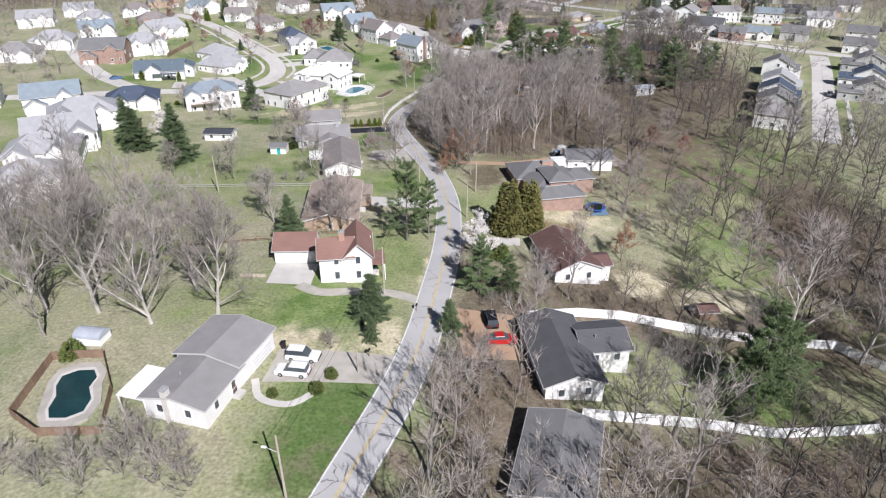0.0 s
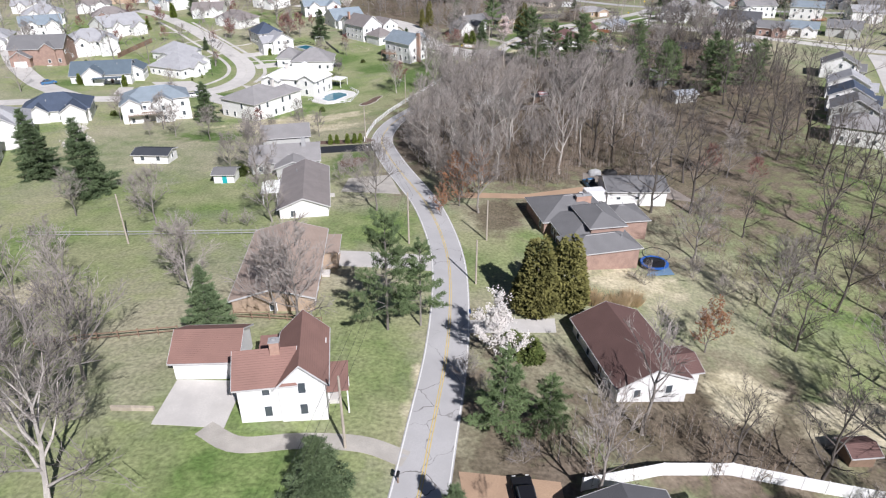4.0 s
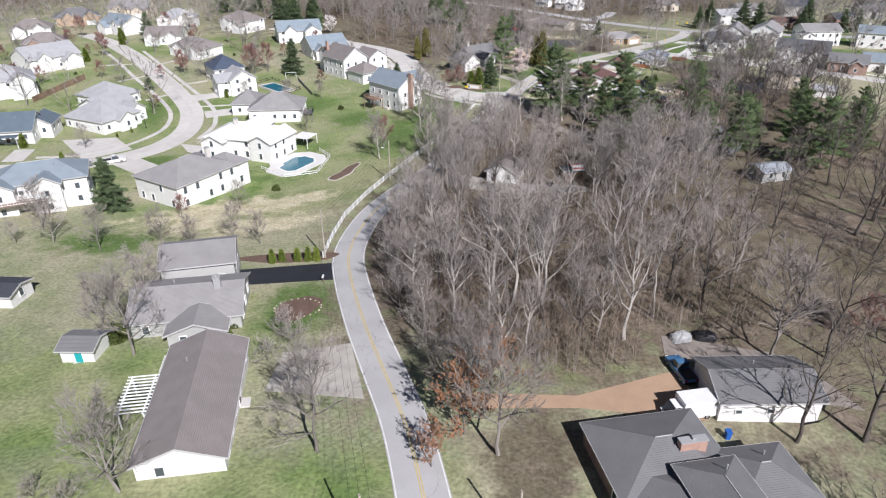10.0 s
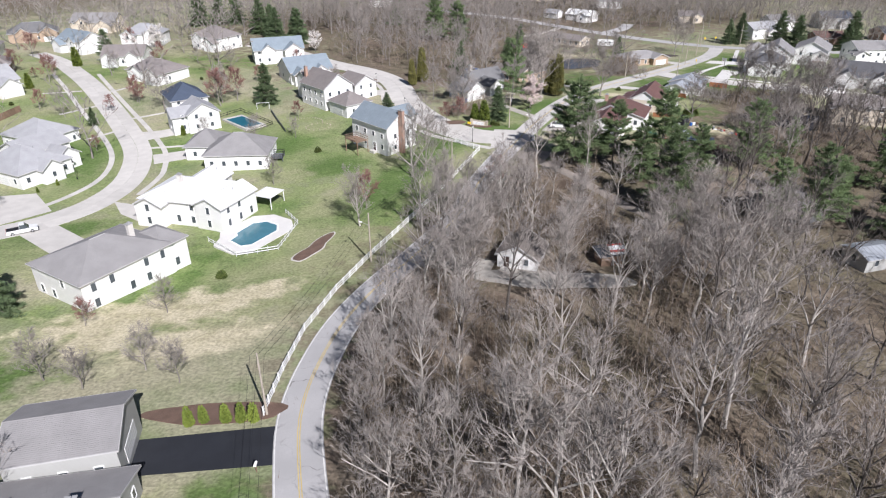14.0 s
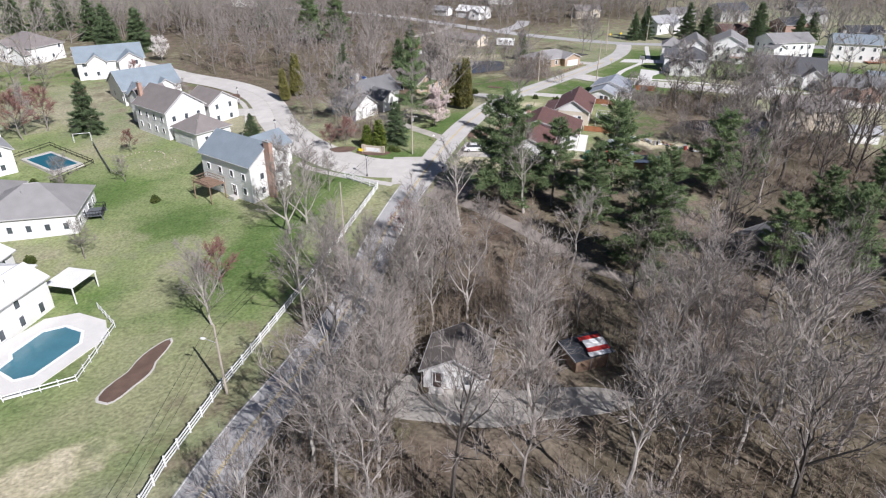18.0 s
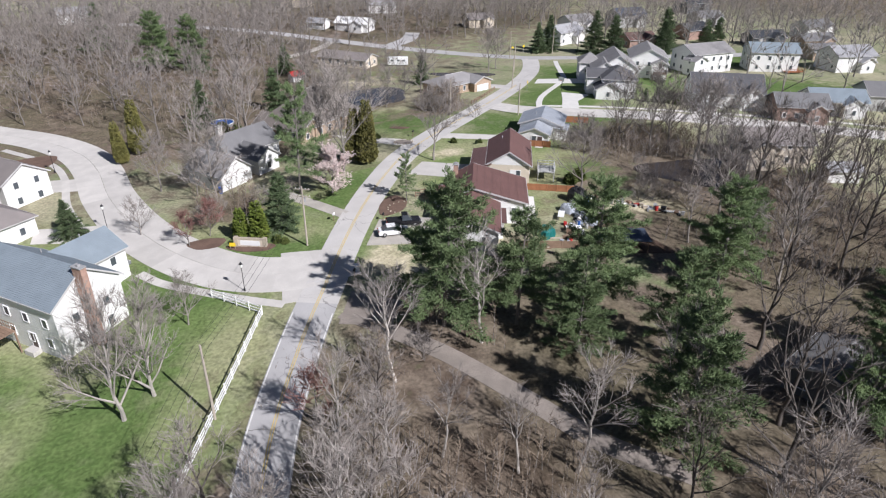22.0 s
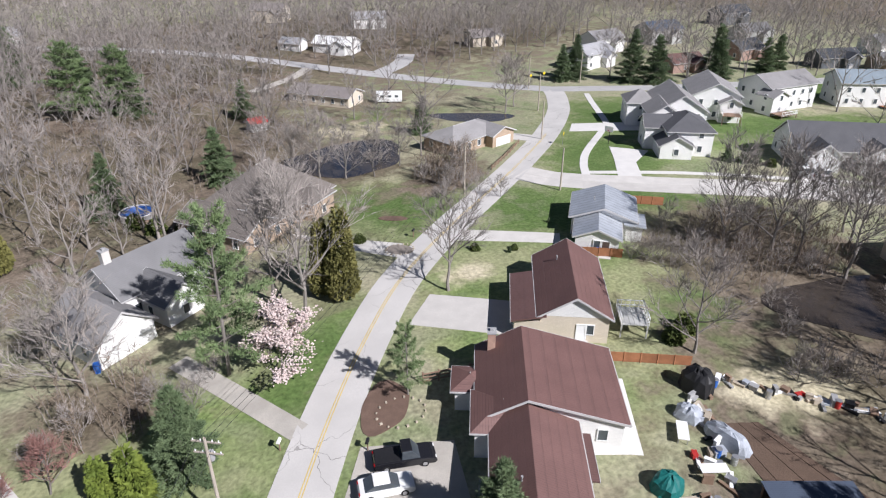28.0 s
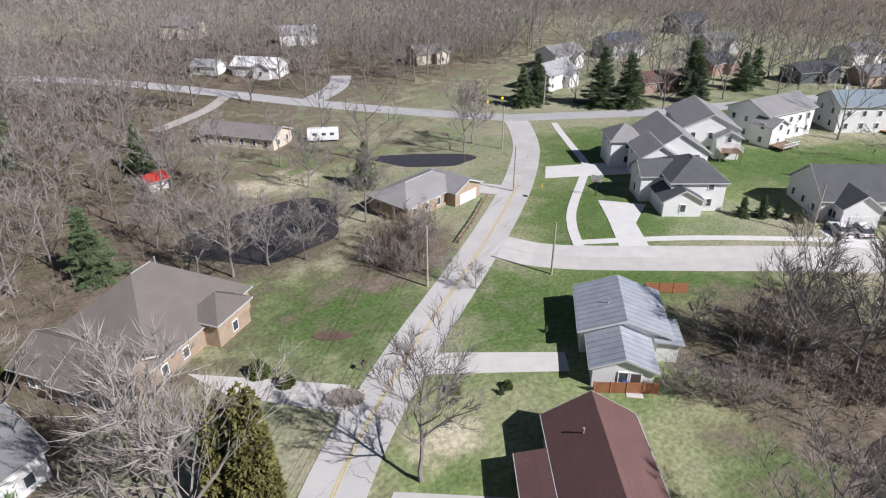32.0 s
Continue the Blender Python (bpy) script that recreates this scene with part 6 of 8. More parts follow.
CLEARINGS = [(-38, 249, 9), (17, 230, 6.5), (13, 227, 6), (26, 229, 6), (31, 230, 5), (22, 223, 5), (66, 190, 10), (72, 172, 11), (78, 158, 10), (24, 100, 5), (62, 148, 7), (66, 112, 9), (56, 116, 6), (47, 148, 5), (56, 140, 5)] + [(px, py - 6, 9) for px, py in ((108, 432), (97, 444), (86, 455), (76, 466), (60, 481), (48, 492), (37, 502), (24, 511), (130, 415), (147, 408))] + [(57, 432, 11), (64, 424, 9), (50, 425, 9), (72, 445, 9), (14, 230, 3.5), (12, 221, 3), (24, 230, 4.5), (48, 268, 12), (34, 290, 8), (40, 280, 8), (52, 286, 9), (55, 258, 7), (64, 282, 7),  (20.5, 233, 4), (29, 232, 5), (30, 128, 16), (36, 104, 9), (50, 100, 14), (62, 158, 14), (66, 178, 10), (30, 266, 8), (72, 300, 14), (90, 304, 11), (70, 320, 12), (50, 384, 12), (48, 356, 14), (96, 225, 10), (38, 76, 13), (56, 78, 12), (86, 403, 9), (38, 300, 14), (60, 302, 12), (-10, 330, 12)]


def free(x, y):
    if np.any((FOOT[:, 0] - x) ** 2 + (FOOT[:, 1] - y) ** 2 < FOOT[:, 2] ** 2):
        return False
    return not any((x - a) ** 2 + (y - b) ** 2 < r * r for a, b, r in CLEARINGS)


def scatter(cx, cy, rx, ry, turn, gap, seed, grown):
    rnd = random.Random(seed)
    out, tries = [], int(4 * math.pi * rx * ry / gap ** 2)
    c, s = math.cos(radians(turn)), math.sin(radians(turn))
    for _ in range(tries):
        a, r = rnd.uniform(0, 6.283), math.sqrt(rnd.random())
        u, v = rx * r * math.cos(a), ry * r * math.sin(a)
        x, y = cx + c * u - s * v, cy + s * u + c * v
        if all((x - p) ** 2 + (y - q) ** 2 > gap * gap for p, q in grown) and free(x, y):
            grown.append((x, y))
            out.append((x, y))
    return out


grown = list(PLACED)
near = scatter(22, 208, 27, 44, 12, 5.8, 1, grown) + scatter(-4, 203, 8, 40, -4, 3.4, 41, grown) + scatter(10, 176, 16, 11, 0, 3.8, 43, grown) + scatter(24, 254, 17, 34, -28, 5.4, 2, grown) + scatter(8, 250, 9, 22, -24, 3.8, 42, grown)
random.Random(9).shuffle(near)
rnd = random.Random(5)
for k, (x, y) in enumerate(near[:290]):
    edge = min((x - q.x) ** 2 + (y - q.y) ** 2 for q in MAIN) ** 0.5
    set_tree(FOREST[rnd.randrange(6)], x, y, rnd.uniform(10, 20) * (1 if y < 228 else 0.75) * min(1, 0.48 + 0.026 * edge + max(0, y - 215) * 0.02), 14.0, group="trees of the wood")
mid = near[290:] + scatter(55, 205, 30, 62, 0, 7.2, 3, grown) + scatter(78, 140, 28, 68, -8, 6.8, 4, grown) + scatter(66, 84, 30, 34, 0, 6.6, 6, grown) + scatter(46, 50, 40, 13, 0, 5.4, 28, grown) + scatter(20, 44, 20, 8, 0, 4.6, 29, grown) + scatter(92, 286, 24, 24, 0, 5.5, 7, grown) \
    + scatter(8, 60, 9, 34, -8, 4.6, 8, grown) + scatter(34, 97, 16, 10, 0, 7.5, 9, grown) + scatter(-66, 100, 24, 24, 0, 7.0, 10, grown) + scatter(38, 270, 16, 14, 0, 6.0, 11, grown) + scatter(100, 302, 15, 12, -20, 6.0, 16, grown) + scatter(14, 352, 10, 14, 0, 4.6, 17, grown) + scatter(98, 240, 14, 36, -20, 6.5, 71, grown)
far = scatter(5, 410, 44, 46, 0, 8.0, 12, grown) + scatter(45, 420, 34, 30, 0, 12.0, 26, grown) + scatter(-20, 475, 80, 30, 0, 5.6, 13, grown) + scatter(90, 500, 90, 34, 0, 6.0, 14, grown) + scatter(200, 425, 60, 34, 0, 8.0, 21, grown) + scatter(120, 130, 36, 60, 0, 7.0, 24, grown) + scatter(-110, 120, 30, 40, 0, 8, 25, grown)
farther = scatter(60, 575, 240, 60, 0, 7.2, 15, grown) + scatter(120, 650, 300, 60, 0, 11.0, 30, grown) + scatter(-110, 480, 90, 50, 0, 8.0, 18, grown) + scatter(-200, 470, 100, 60, 0, 10, 19, grown) + scatter(250, 470, 70, 90, 0, 9.0, 20, grown) + scatter(-160, 330, 90, 110, 0, 15, 22, grown) + scatter(200, 300, 60, 90, 0, 11, 23, grown) + scatter(170, 210, 60, 60, 0, 11, 27, grown)


def strewn(cx, cy, rx, ry, turn, n, seed):
    g = np.random.default_rng(seed)
    a, r = g.uniform(0, 6.283, n), np.sqrt(g.random(n))
    c, d = math.cos(radians(turn)), math.sin(radians(turn))
    u, v = rx * r * np.cos(a), ry * r * np.sin(a)
    x, y = cx + c * u - d * v, cy + d * u + c * v
    return [(float(p), float(q)) for p, q in zip(x, y) if free(p, q)]


brush = strewn(20, 206, 30, 46, 12, 2600, 51) + strewn(-4, 202, 7, 40, -4, 900, 52) + strewn(10, 176, 17, 11, 0, 1300, 63) + strewn(18, 252, 16, 34, -26, 1100, 53) + strewn(94, 321, 14, 10, 20, 320, 54) + strewn(72, 140, 26, 62, -8, 900, 55) + strewn(10, 60, 9, 36, -8, 500, 56) \
    + strewn(64, 366, 9, 5, 40, 260, 57) + strewn(34, 97, 15, 9, 0, 300, 58) + strewn(46, 50, 40, 12, 0, 250, 59) + strewn(5, 395, 40, 34, 0, 350, 61) + strewn(10, 322, 7, 6, 0, 70, 62) + strewn(90, 286, 24, 22, 0, 500, 64)


def joined(name, label, places, protos, lo, hi, base, mats, seed, category):
    """Uncounted growth as one mesh: copies of a few shapes, turned and scaled."""
    rnd = np.random.default_rng(seed)
    vs, fs, mi, n = [], [], [], 0
    arr = []
    for tr, cr in protos:
        v = np.array(tr.v + cr.v)
        f = [q for q in tr.f] + [tuple(i + len(tr.v) for i in q) for q in cr.f]
        tri = np.array([(q[0], q[a], q[a + 1]) for q in f for a in range(1, len(q) - 1)])
        cut = sum(len(q) - 2 for q in tr.f)
        arr.append((v, tri, np.r_[np.zeros(cut, int), np.ones(len(tri) - cut, int)]))
    for x, y in places:
        v, tri, m = arr[rnd.integers(len(arr))]
        s, a = rnd.uniform(lo, hi) / base, rnd.uniform(0, 6.283)
        c, d = math.cos(a) * s, math.sin(a) * s
        vs.append(np.stack([x + c * v[:, 0] - d * v[:, 1], y + d * v[:, 0] + c * v[:, 1], gz(x, y) + s * v[:, 2]], -1))
        fs.append(tri + n)
        mi.append(m)
        n += len(v)
    V, F, M = np.concatenate(vs), np.concatenate(fs), np.concatenate(mi)
    me = bpy.data.meshes.new(name)
    me.vertices.add(len(V))
    me.vertices.foreach_set("co", V.astype(np.float32).ravel())
    me.loops.add(3 * len(F))
    me.loops.foreach_set("vertex_index", F.astype(np.int32).ravel())
    me.polygons.add(len(F))
    me.polygons.foreach_set("loop_start", np.arange(0, 3 * len(F), 3, dtype=np.int32))
    me.polygons.foreach_set("material_index", M.astype(np.int32))
    for m in mats:
        me.materials.append(m)
    me.update(calc_edges=True)
    return tagged(new(name, me), label, category, kind="stuff")


# east-side trees, drawn with shade put into the bark and twig colour
shaded_wood = [q for q in mid if q[0] > 30 and q[1] < 262 or q[0] > 82 and q[1] < 335]
joined("woodland", "leafless grey-brown trees of the wood margin", [q for q in mid if q not in shaded_wood], [bare_tree(305 + k, 13.0, 0.12 + 0.06 * k, 9, (4, 3, 6), 1.2, 0.95, 6) for k in range(5)], 9, 18, 13.0, (BARK, TWIG), 12, "wood")
joined("woodland", "leafless trees of the eastern wood margin, its shade put into their dark colour", shaded_wood, [bare_tree(310 + k, 13.0, 0.12 + 0.06 * k, 9, (4, 3, 6), 1.2, 0.95, 6) for k in range(5)], 9, 18, 13.0, (BARK_DARK, TWIG_DARK), 1, "wood")
joined("woodland", "grey leafless woods beyond the houses", far, [bare_tree(320 + k, 13.0, 0.08 + 0.04 * k, 8, (4, 3, 5), 2.1, 1.3, 0) for k in range(5)], 10, 17, 13.0, (BARK, TWIG), 2, "wood")
joined("woodland", "distant leafless woods on the horizon", farther, [bare_tree(330 + k, 13.0, 0.08 + 0.04 * k, 6, (3, 2, 4), 4.2, 1.6, 0) for k in range(4)], 10, 17, 13.0, (BARK, TWIG), 3, "wood")
verge = [(q.x + o * dx, q.y - o * dy) for q, dx, dy, o in ((q, 0.95, 0.3, 6.6 + 3.4 * ((i * 7) % 5) / 4) for i, q in enumerate(MAIN) if 166 < q.y < 268)]
joined("woodland", "low bushy leafless trees along the road edge", verge, [bare_tree(350 + k, 8.0, 0.05 + 0.04 * k, 10, (5, 3, 5), 1.0, 1.25, 4) for k in range(4)], 3.5, 7.5, 8.0, (BARK, TWIG), 11, "wood")
joined("thicket", "thin brown saplings and brush between the trees", brush, [sapling(340 + k, 4.0) for k in range(6)], 1.8, 5.5, 4.0, (BARK, BRUSH), 6, "brush")


def undergrowth():
    g = np.random.default_rng(4)
    X, Y = g.uniform(-90, 130, 120000), g.uniform(30, 440, 120000)
    keep = cover(X, Y, LITTER) + g.uniform(-0.35, 0.35, len(X)) > 0.62
    X, Y = X[keep], Y[keep]
    ok = np.ones(len(X), bool)
    for a, b, r in FOOT:
        ok &= (X - a) ** 2 + (Y - b) ** 2 > (r - 1.0) ** 2
    for a, b, r in CLEARINGS:
        ok &= (X - a) ** 2 + (Y - b) ** 2 > r * r * 0.7
    X, Y = X[ok][:24000], Y[ok][:24000]
    n = len(X)
    base = np.stack([X, Y, land(X, Y) - 0.05], -1)
    h = g.uniform(0.3, 1.0, n)
    tip = base + np.stack([g.normal(0, 0.35, n) * h, g.normal(0, 0.35, n) * h, h], -1)
    r = 0.015 + 0.012 * h
    V = np.empty((n, 4, 3))
    for k in range(3):
        V[:, k] = base + np.stack([r * math.cos(2.094 * k), r * math.sin(2.094 * k), 0 * r], -1)
    V[:, 3] = tip
    F = np.array([(0, 1, 3), (1, 2, 3), (2, 0, 3)])[None] + 4 * np.arange(n)[:, None, None]
    me = bpy.data.meshes.new("undergrowth")
    me.from_pydata(V.reshape(-1, 3).tolist(), [], F.reshape(-1, 3).tolist())
    me.materials.append(BRUSH)
    tagged(new("undergrowth", me), "dry brown undergrowth and saplings over leaf litter", "undergrowth", kind="stuff")


undergrowth()
rnd = random.Random(77)
k = 0
while k < 44:
    x, y = rnd.uniform(-175, -30), rnd.uniform(200, 400)
    if free(x, y) and all((x - a) ** 2 + (y - b) ** 2 > 36 for a, b in PLACED):
        if k % 5 == 0:
            set_tree(RED_TREE, x, y, rnd.uniform(3.5, 6), 8.0)
        elif k % 5 == 1:
            set_tree(GREEN_BUSH[0], x, y, rnd.uniform(0.8, 1.6), 2.0)
        else:
            set_tree(YARD[k % 4], x, y, rnd.uniform(4, 9), 12.0)
        k += 1
for k, (x, y, h) in enumerate([(32, 128, 3), (41, 131, 3.4), (44, 126, 3), (38, 118, 2.6), (3, 100, 3), (5, 97, 2.6), (8, 88, 2.4), (-16, 73, 2.2), (-38, 55.5, 4), (-34, 53.5, 4.4), (-42, 52, 4), (-30, 52.5, 3.8), (-50, 51, 4), (-36, 50.5, 4.5), (-32, 49.5, 4), (-40, 49, 4), (-45, 49.5, 4), (-28, 49, 3.6), (2, 60, 3), (4, 54, 3), (87, 334, 3), (92, 331, 3.4), (97, 329, 3), (84, 331, 2.6), (66, 356, 3),
                               (62, 360, 3.4), (68, 352, 3), (59, 364, 3), (-20, 172, 3.6), (-18, 168, 3.4), (-21, 166, 3), (18, 318, 3), (15, 320, 2.8), (20, 322, 2.6), (5, 317, 2.6), (8, 319, 3), (-34, 143, 2.2), (-38, 144, 2), (-44, 143, 2.2), (27, 273, 3.4), (22, 276, 3), (20, 270, 3.2), (83, 310, 3), (80, 305, 2.6), (74.6, 326, 3.2), (76, 324.6, 3.4), (77.4, 323.4, 3.4), (79, 321.6, 3.4), (80.6, 320, 3.0), (75, 299, 3), (77, 298, 3.2), (79.5, 296.8, 3), (82, 295.5, 3.2), (78, 300.5, 2.8), (84, 324, 3.2), (88, 320, 3.4), (91, 317, 3), (94, 314, 3.2)]):
    set_tree(BUSH[k % 3], x, y, h, 3.0)
for x, y, h in ((-16.5, 64, 1.6), (-15, 67, 1.4), (-22, 63, 1.2), (-52.5, 72, 2.6), (-28, 175, 1.6), (-28, 172, 1.4), (-43, 172, 2.6), (-50.5, 236, 1.0), (-49, 238, 1.0), (-47, 240.5, 1.0), (-52, 233, 1.2), (40, 348, 1.8), (42, 345, 1.4), (15.5, 306.6, 1.2), (16.5, 305.8, 1.0), (56, 336, 1.1), (61, 334, 0.9), (11, 106, 3), (9, 108, 2.6), (12, 365, 2.4), (15, 362, 2.4), (19, 361, 2.2), (70, 310, 2.2), (67.5, 309, 2.0), (122, 347, 1.6)):
    set_tree(GREEN_BUSH[0], x, y, h, 2.0)
for proto in YARD + BIG + TALL + FOREST + BUSH + PINES + SPRUCES + CEDARS + ARBORS + GREEN_BUSH + [OPEN_PINE, RED_TREE, WHITE_TREE, PINK_TREE, OAK]:
    for o in list(proto.children_recursive) + [proto]:
        bpy.data.objects.remove(o)
# ---- fences ----
def along(pts, step):
    """Posts an even step apart along a broken line: x, y and the way on."""
    out = []
    for a, b in zip(pts, pts[1:]):
        a, b = Vector(a), Vector(b)
        n = max(1, round((b - a).length / step))
        for k in range(n):
            out.append((a.lerp(b, k / n), a.lerp(b, (k + 1) / n)))
    return out


def slab_between(a, b, z0, z1, thick):
    """An upright board from a to b that follows the ground, between two heights."""
    d = (b - a).normalized()
    n = Vector((-d.y, d.x)) * thick / 2
    za, zb = gz(a.x, a.y), gz(b.x, b.y)
    vs = [(p.x + s * n.x, p.y + s * n.y, z + h) for h in (z0, z1) for p, z in ((a, za), (b, zb)) for s in (1, -1)]
    return Shape().add(vs, [(0, 2, 3, 1), (4, 5, 7, 6), (0, 4, 6, 2), (1, 3, 7, 5), (0, 1, 5, 4), (2, 6, 7, 3)])


def rail_fence(label, pts, step, height, rails, mat, thick=0.07, post=0.13, kind="fence"):
    top = thing(kind, label, "fence", pose(0, 0, 0))
    seq = along(pts, step)
    for a, b in seq:
        part("post", Shape().box(a.x, a.y, gz(a.x, a.y) + height / 2 - 0.1, post, post, height + 0.35).box(a.x, a.y, gz(a.x, a.y) + height + 0.1, post + 0.05, post + 0.05, 0.06), mat, top)
        for k in range(rails):
            z = height * (k + 0.75) / rails
            part("rail", slab_between(a, b, z - 0.07, z + 0.07, thick), mat, top)
    a, b = seq[-1]
    part("post", Shape().box(b.x, b.y, gz(b.x, b.y) + height / 2 - 0.1, post, post, height + 0.35), mat, top)
    return top


def panel_fence(label, pts, step, height, mat, kind="fence", thick=0.06):
    top = thing(kind, label, "fence", pose(0, 0, 0))
    for a, b in along(pts, step):
        part("post", Shape().box(a.x, a.y, gz(a.x, a.y) + height / 2 - 0.1, 0.13, 0.13, height + 0.3), mat, top)
        part("panel", slab_between(a, b, 0.04, height, thick), mat, top)
    return top


rail_fence("white three-rail vinyl fence along the road and lawn", [(-19.2, 196.8), (-19.0, 206), (-18.2, 216), (-15.4, 228), (-11.4, 239.4), (-4.0, 256), (3.4, 272.4), (10.9, 289.2), (5.2, 295.8)], 2.4, 1.25, 3, VINYL)
panel_fence("white solid vinyl privacy fence round the back yard", [(13.4, 85.2), (22.5, 88.6), (30.4, 89.9), (45.4, 88.2), (55.9, 86.9), (66.1, 86.4), (72, 79)], 2.4, 1.8, VINYL)
panel_fence("white solid vinyl privacy fence below the lawn", [(18.4, 63.0), (35, 63.7), (45, 63.2), (61.4, 65.6), (72, 70)], 2.4, 1.8, VINYL)
panel_fence("weathered red-brown wooden fence round the pool", [(-55, 71.3), (-47.6, 71.2), (-43.2, 64), (-41.2, 56.6), (-49, 56.7), (-54.4, 60.2), (-55, 71.3)], 2.0, 1.4, WOOD)
rail_fence("thin wooden post and rail fence between yards", [(-50, 105.5), (-40, 106.5), (-33, 107.5)], 2.4, 1.1, 2, WOOD, 0.05, 0.1)
rail_fence("thin wooden post and rail fence beside the brick house", [(-27, 111), (-20, 110.5), (-15.5, 110)], 2.2, 1.1, 2, WOOD, 0.05, 0.1)
rail_fence("low wire and post fence across the grass", [(-72, 141), (-50, 139.5), (-34, 139), (-30, 139)], 4.0, 1.0, 2, PIPE, 0.03, 0.06)
rail_fence("dark post and rail fence between the two houses", [(39.5, 312.5), (46, 311.8), (53, 309.5), (58, 308.2)], 1.7, 1.3, 3, WOOD)
panel_fence("low orange-brown wooden fence behind the house", [(58.6, 308.6), (66.4, 304.8)], 1.6, 1.2, REDWOOD)
panel_fence("short orange-brown wooden screen on the grass", [(86, 341.5), (90.5, 339.0)], 1.5, 1.4, REDWOOD)
panel_fence("orange-brown wooden fence by the tin-roofed house", [(68, 329.5), (73.5, 326.5)], 1.6, 1.3, REDWOOD)
rail_fence("dark timber guard rail beside the road", [(72.5, 364.6), (79, 371), (85, 377.5)], 2.0, 0.9, 2, WOOD)
panel_fence("long low dark garden fence across the lawn", [(-49.5, 328), (-45.5, 319), (-41.5, 310.5)], 2.4, 1.1, DARK_SIDING)
rail_fence("black metal fence round the covered pool", [(-65, 322.5), (-59, 329.5), (-46.5, 317), (-52.5, 309)], 2.2, 1.1, 2, BLACK, 0.03, 0.06)
rail_fence("thin white rail round the pool terrace", [(-43.2, 249), (-36, 242.6), (-28.8, 244.8), (-27.4, 256), (-31, 261.4)], 1.8, 1.0, 2, VINYL, 0.04, 0.07)
panel_fence("low stone retaining wall beside the garage court", [(-34.5, 92.8), (-30, 92.6)], 2.2, 0.5, STONE, "retaining_wall", 0.35)
panel_fence("tall dark hedge-like board fence behind the houses", [(-126.4, 299), (-125.6, 314), (-124.3, 328)], 2.4, 1.9, WOOD)
panel_fence("board fence beside the junk yard", [(48, 291), (56, 288), (63, 285.5)], 2.0, 1.2, WOOD)


# ---- poles, lamps and cables ----
def utility_pole(x, y, h, turn, arms=1, lean=0.0, street_light=False):
    t = thing("utility_pole", "tall weathered wooden utility pole beside the road" if arms else "plain bare wooden pole standing on grass", "utility pole", pose(x, y, gz(x, y), lean, 0, turn))
    part("pole", Shape().rod((0, 0, -0.5), (0, 0, h), 0.16, 0.11, 8), POLE_WOOD, t)
    for k in range(arms):
        z = h - 0.5 - 1.1 * k
        arm = part("crossarm", Shape().box(0, 0.12, z, 2.3, 0.1, 0.12), POLE_WOOD, t)
        for u in (-1.0, -0.4, 0.5, 1.0):
            part("insulator", Shape().lathe([(0.03, z + 0.06), (0.06, z + 0.1), (0.03, z + 0.16), (0.06, z + 0.2), (0.02, z + 0.25)], 6, u, 0.12), TRIM, arm)
    if arms:
        tr = part("transformer", Shape().lathe([(0.2, h - 2.6), (0.24, h - 2.5), (0.24, h - 1.75), (0.16, h - 1.65)], 10, 0.0, 0.42), PIPE, t)
        part("bracket", Shape().box(0, 0.2, h - 2.1, 0.08, 0.35, 0.3), STEEL, tr)
    if street_light:
        part("lamp_arm", Shape().rod((0, 0, h - 2.4), (-1.3, -0.3, h - 1.9), 0.035, 0.035, 5), STEEL, t)
        part("lamp_head", Shape().box(-1.5, -0.35, h - 1.9, 0.55, 0.22, 0.14, 12), TRIM, t)
    return t


LINE_POLES = [(-17, 47.5, 9.5, 65), (-9.6, 88, 9, 75), (-5.4, 136, 9.2, 95), (-18.9, 197, 9, 85), (-10.8, 238.2, 9.5, 60), (3.9, 273.2, 9.5, 62), (19.4, 303.6, 9.5, 60)]
for k, (x, y, h, turn) in enumerate(LINE_POLES):
    utility_pole(x, y, h, turn - 90, 2 if k == 6 else 0, street_light=k in (0, 4))
for x, y, h, turn, arms in ((5.1, 123.5, 7.5, 0, 0), (7.7, 138.6, 7.5, 0, 0), (-52.2, 136.4, 9, 0, 0), (63, 355.6, 8.5, 45, 0), (78.5, 350.6, 7.5, 45, 0), (90.8, 378.2, 8, 45, 0), (36.0, 336.5, 7.5, 50, 0), (103, 401, 9, 50, 0), (113, 424, 9, 50, 0), (-11.5, 68, 4, 0, 0), (130, 424, 9, 0, 0), (120, 343, 8, 60, 0)):
    utility_pole(x, y, h, turn, arms)
for (x0, y0, h0, t0), (x1, y1, h1, t1) in list(zip(LINE_POLES, LINE_POLES[1:])) + [((19.4, 303.6, 9.5, 60), (63, 355.6, 8.5, 45))]:
    c = thing("overhead_cable", "sagging black overhead cables between utility poles", "cable", pose(0, 0, 0))
    for o in (-0.8, 0.0, 0.8):
        a, b = Vector((x0 + o, y0, gz(x0, y0) + h0 - 0.3)), Vector((x1 + o, y1, gz(x1, y1) + h1 - 0.3))
        part("wire", Shape().tube([a.lerp(b, k / 12) - Vector((0, 0, 1.1 * 4 * (k / 12) * (1 - k / 12))) for k in range(13)], 0.016), BLACK, c)
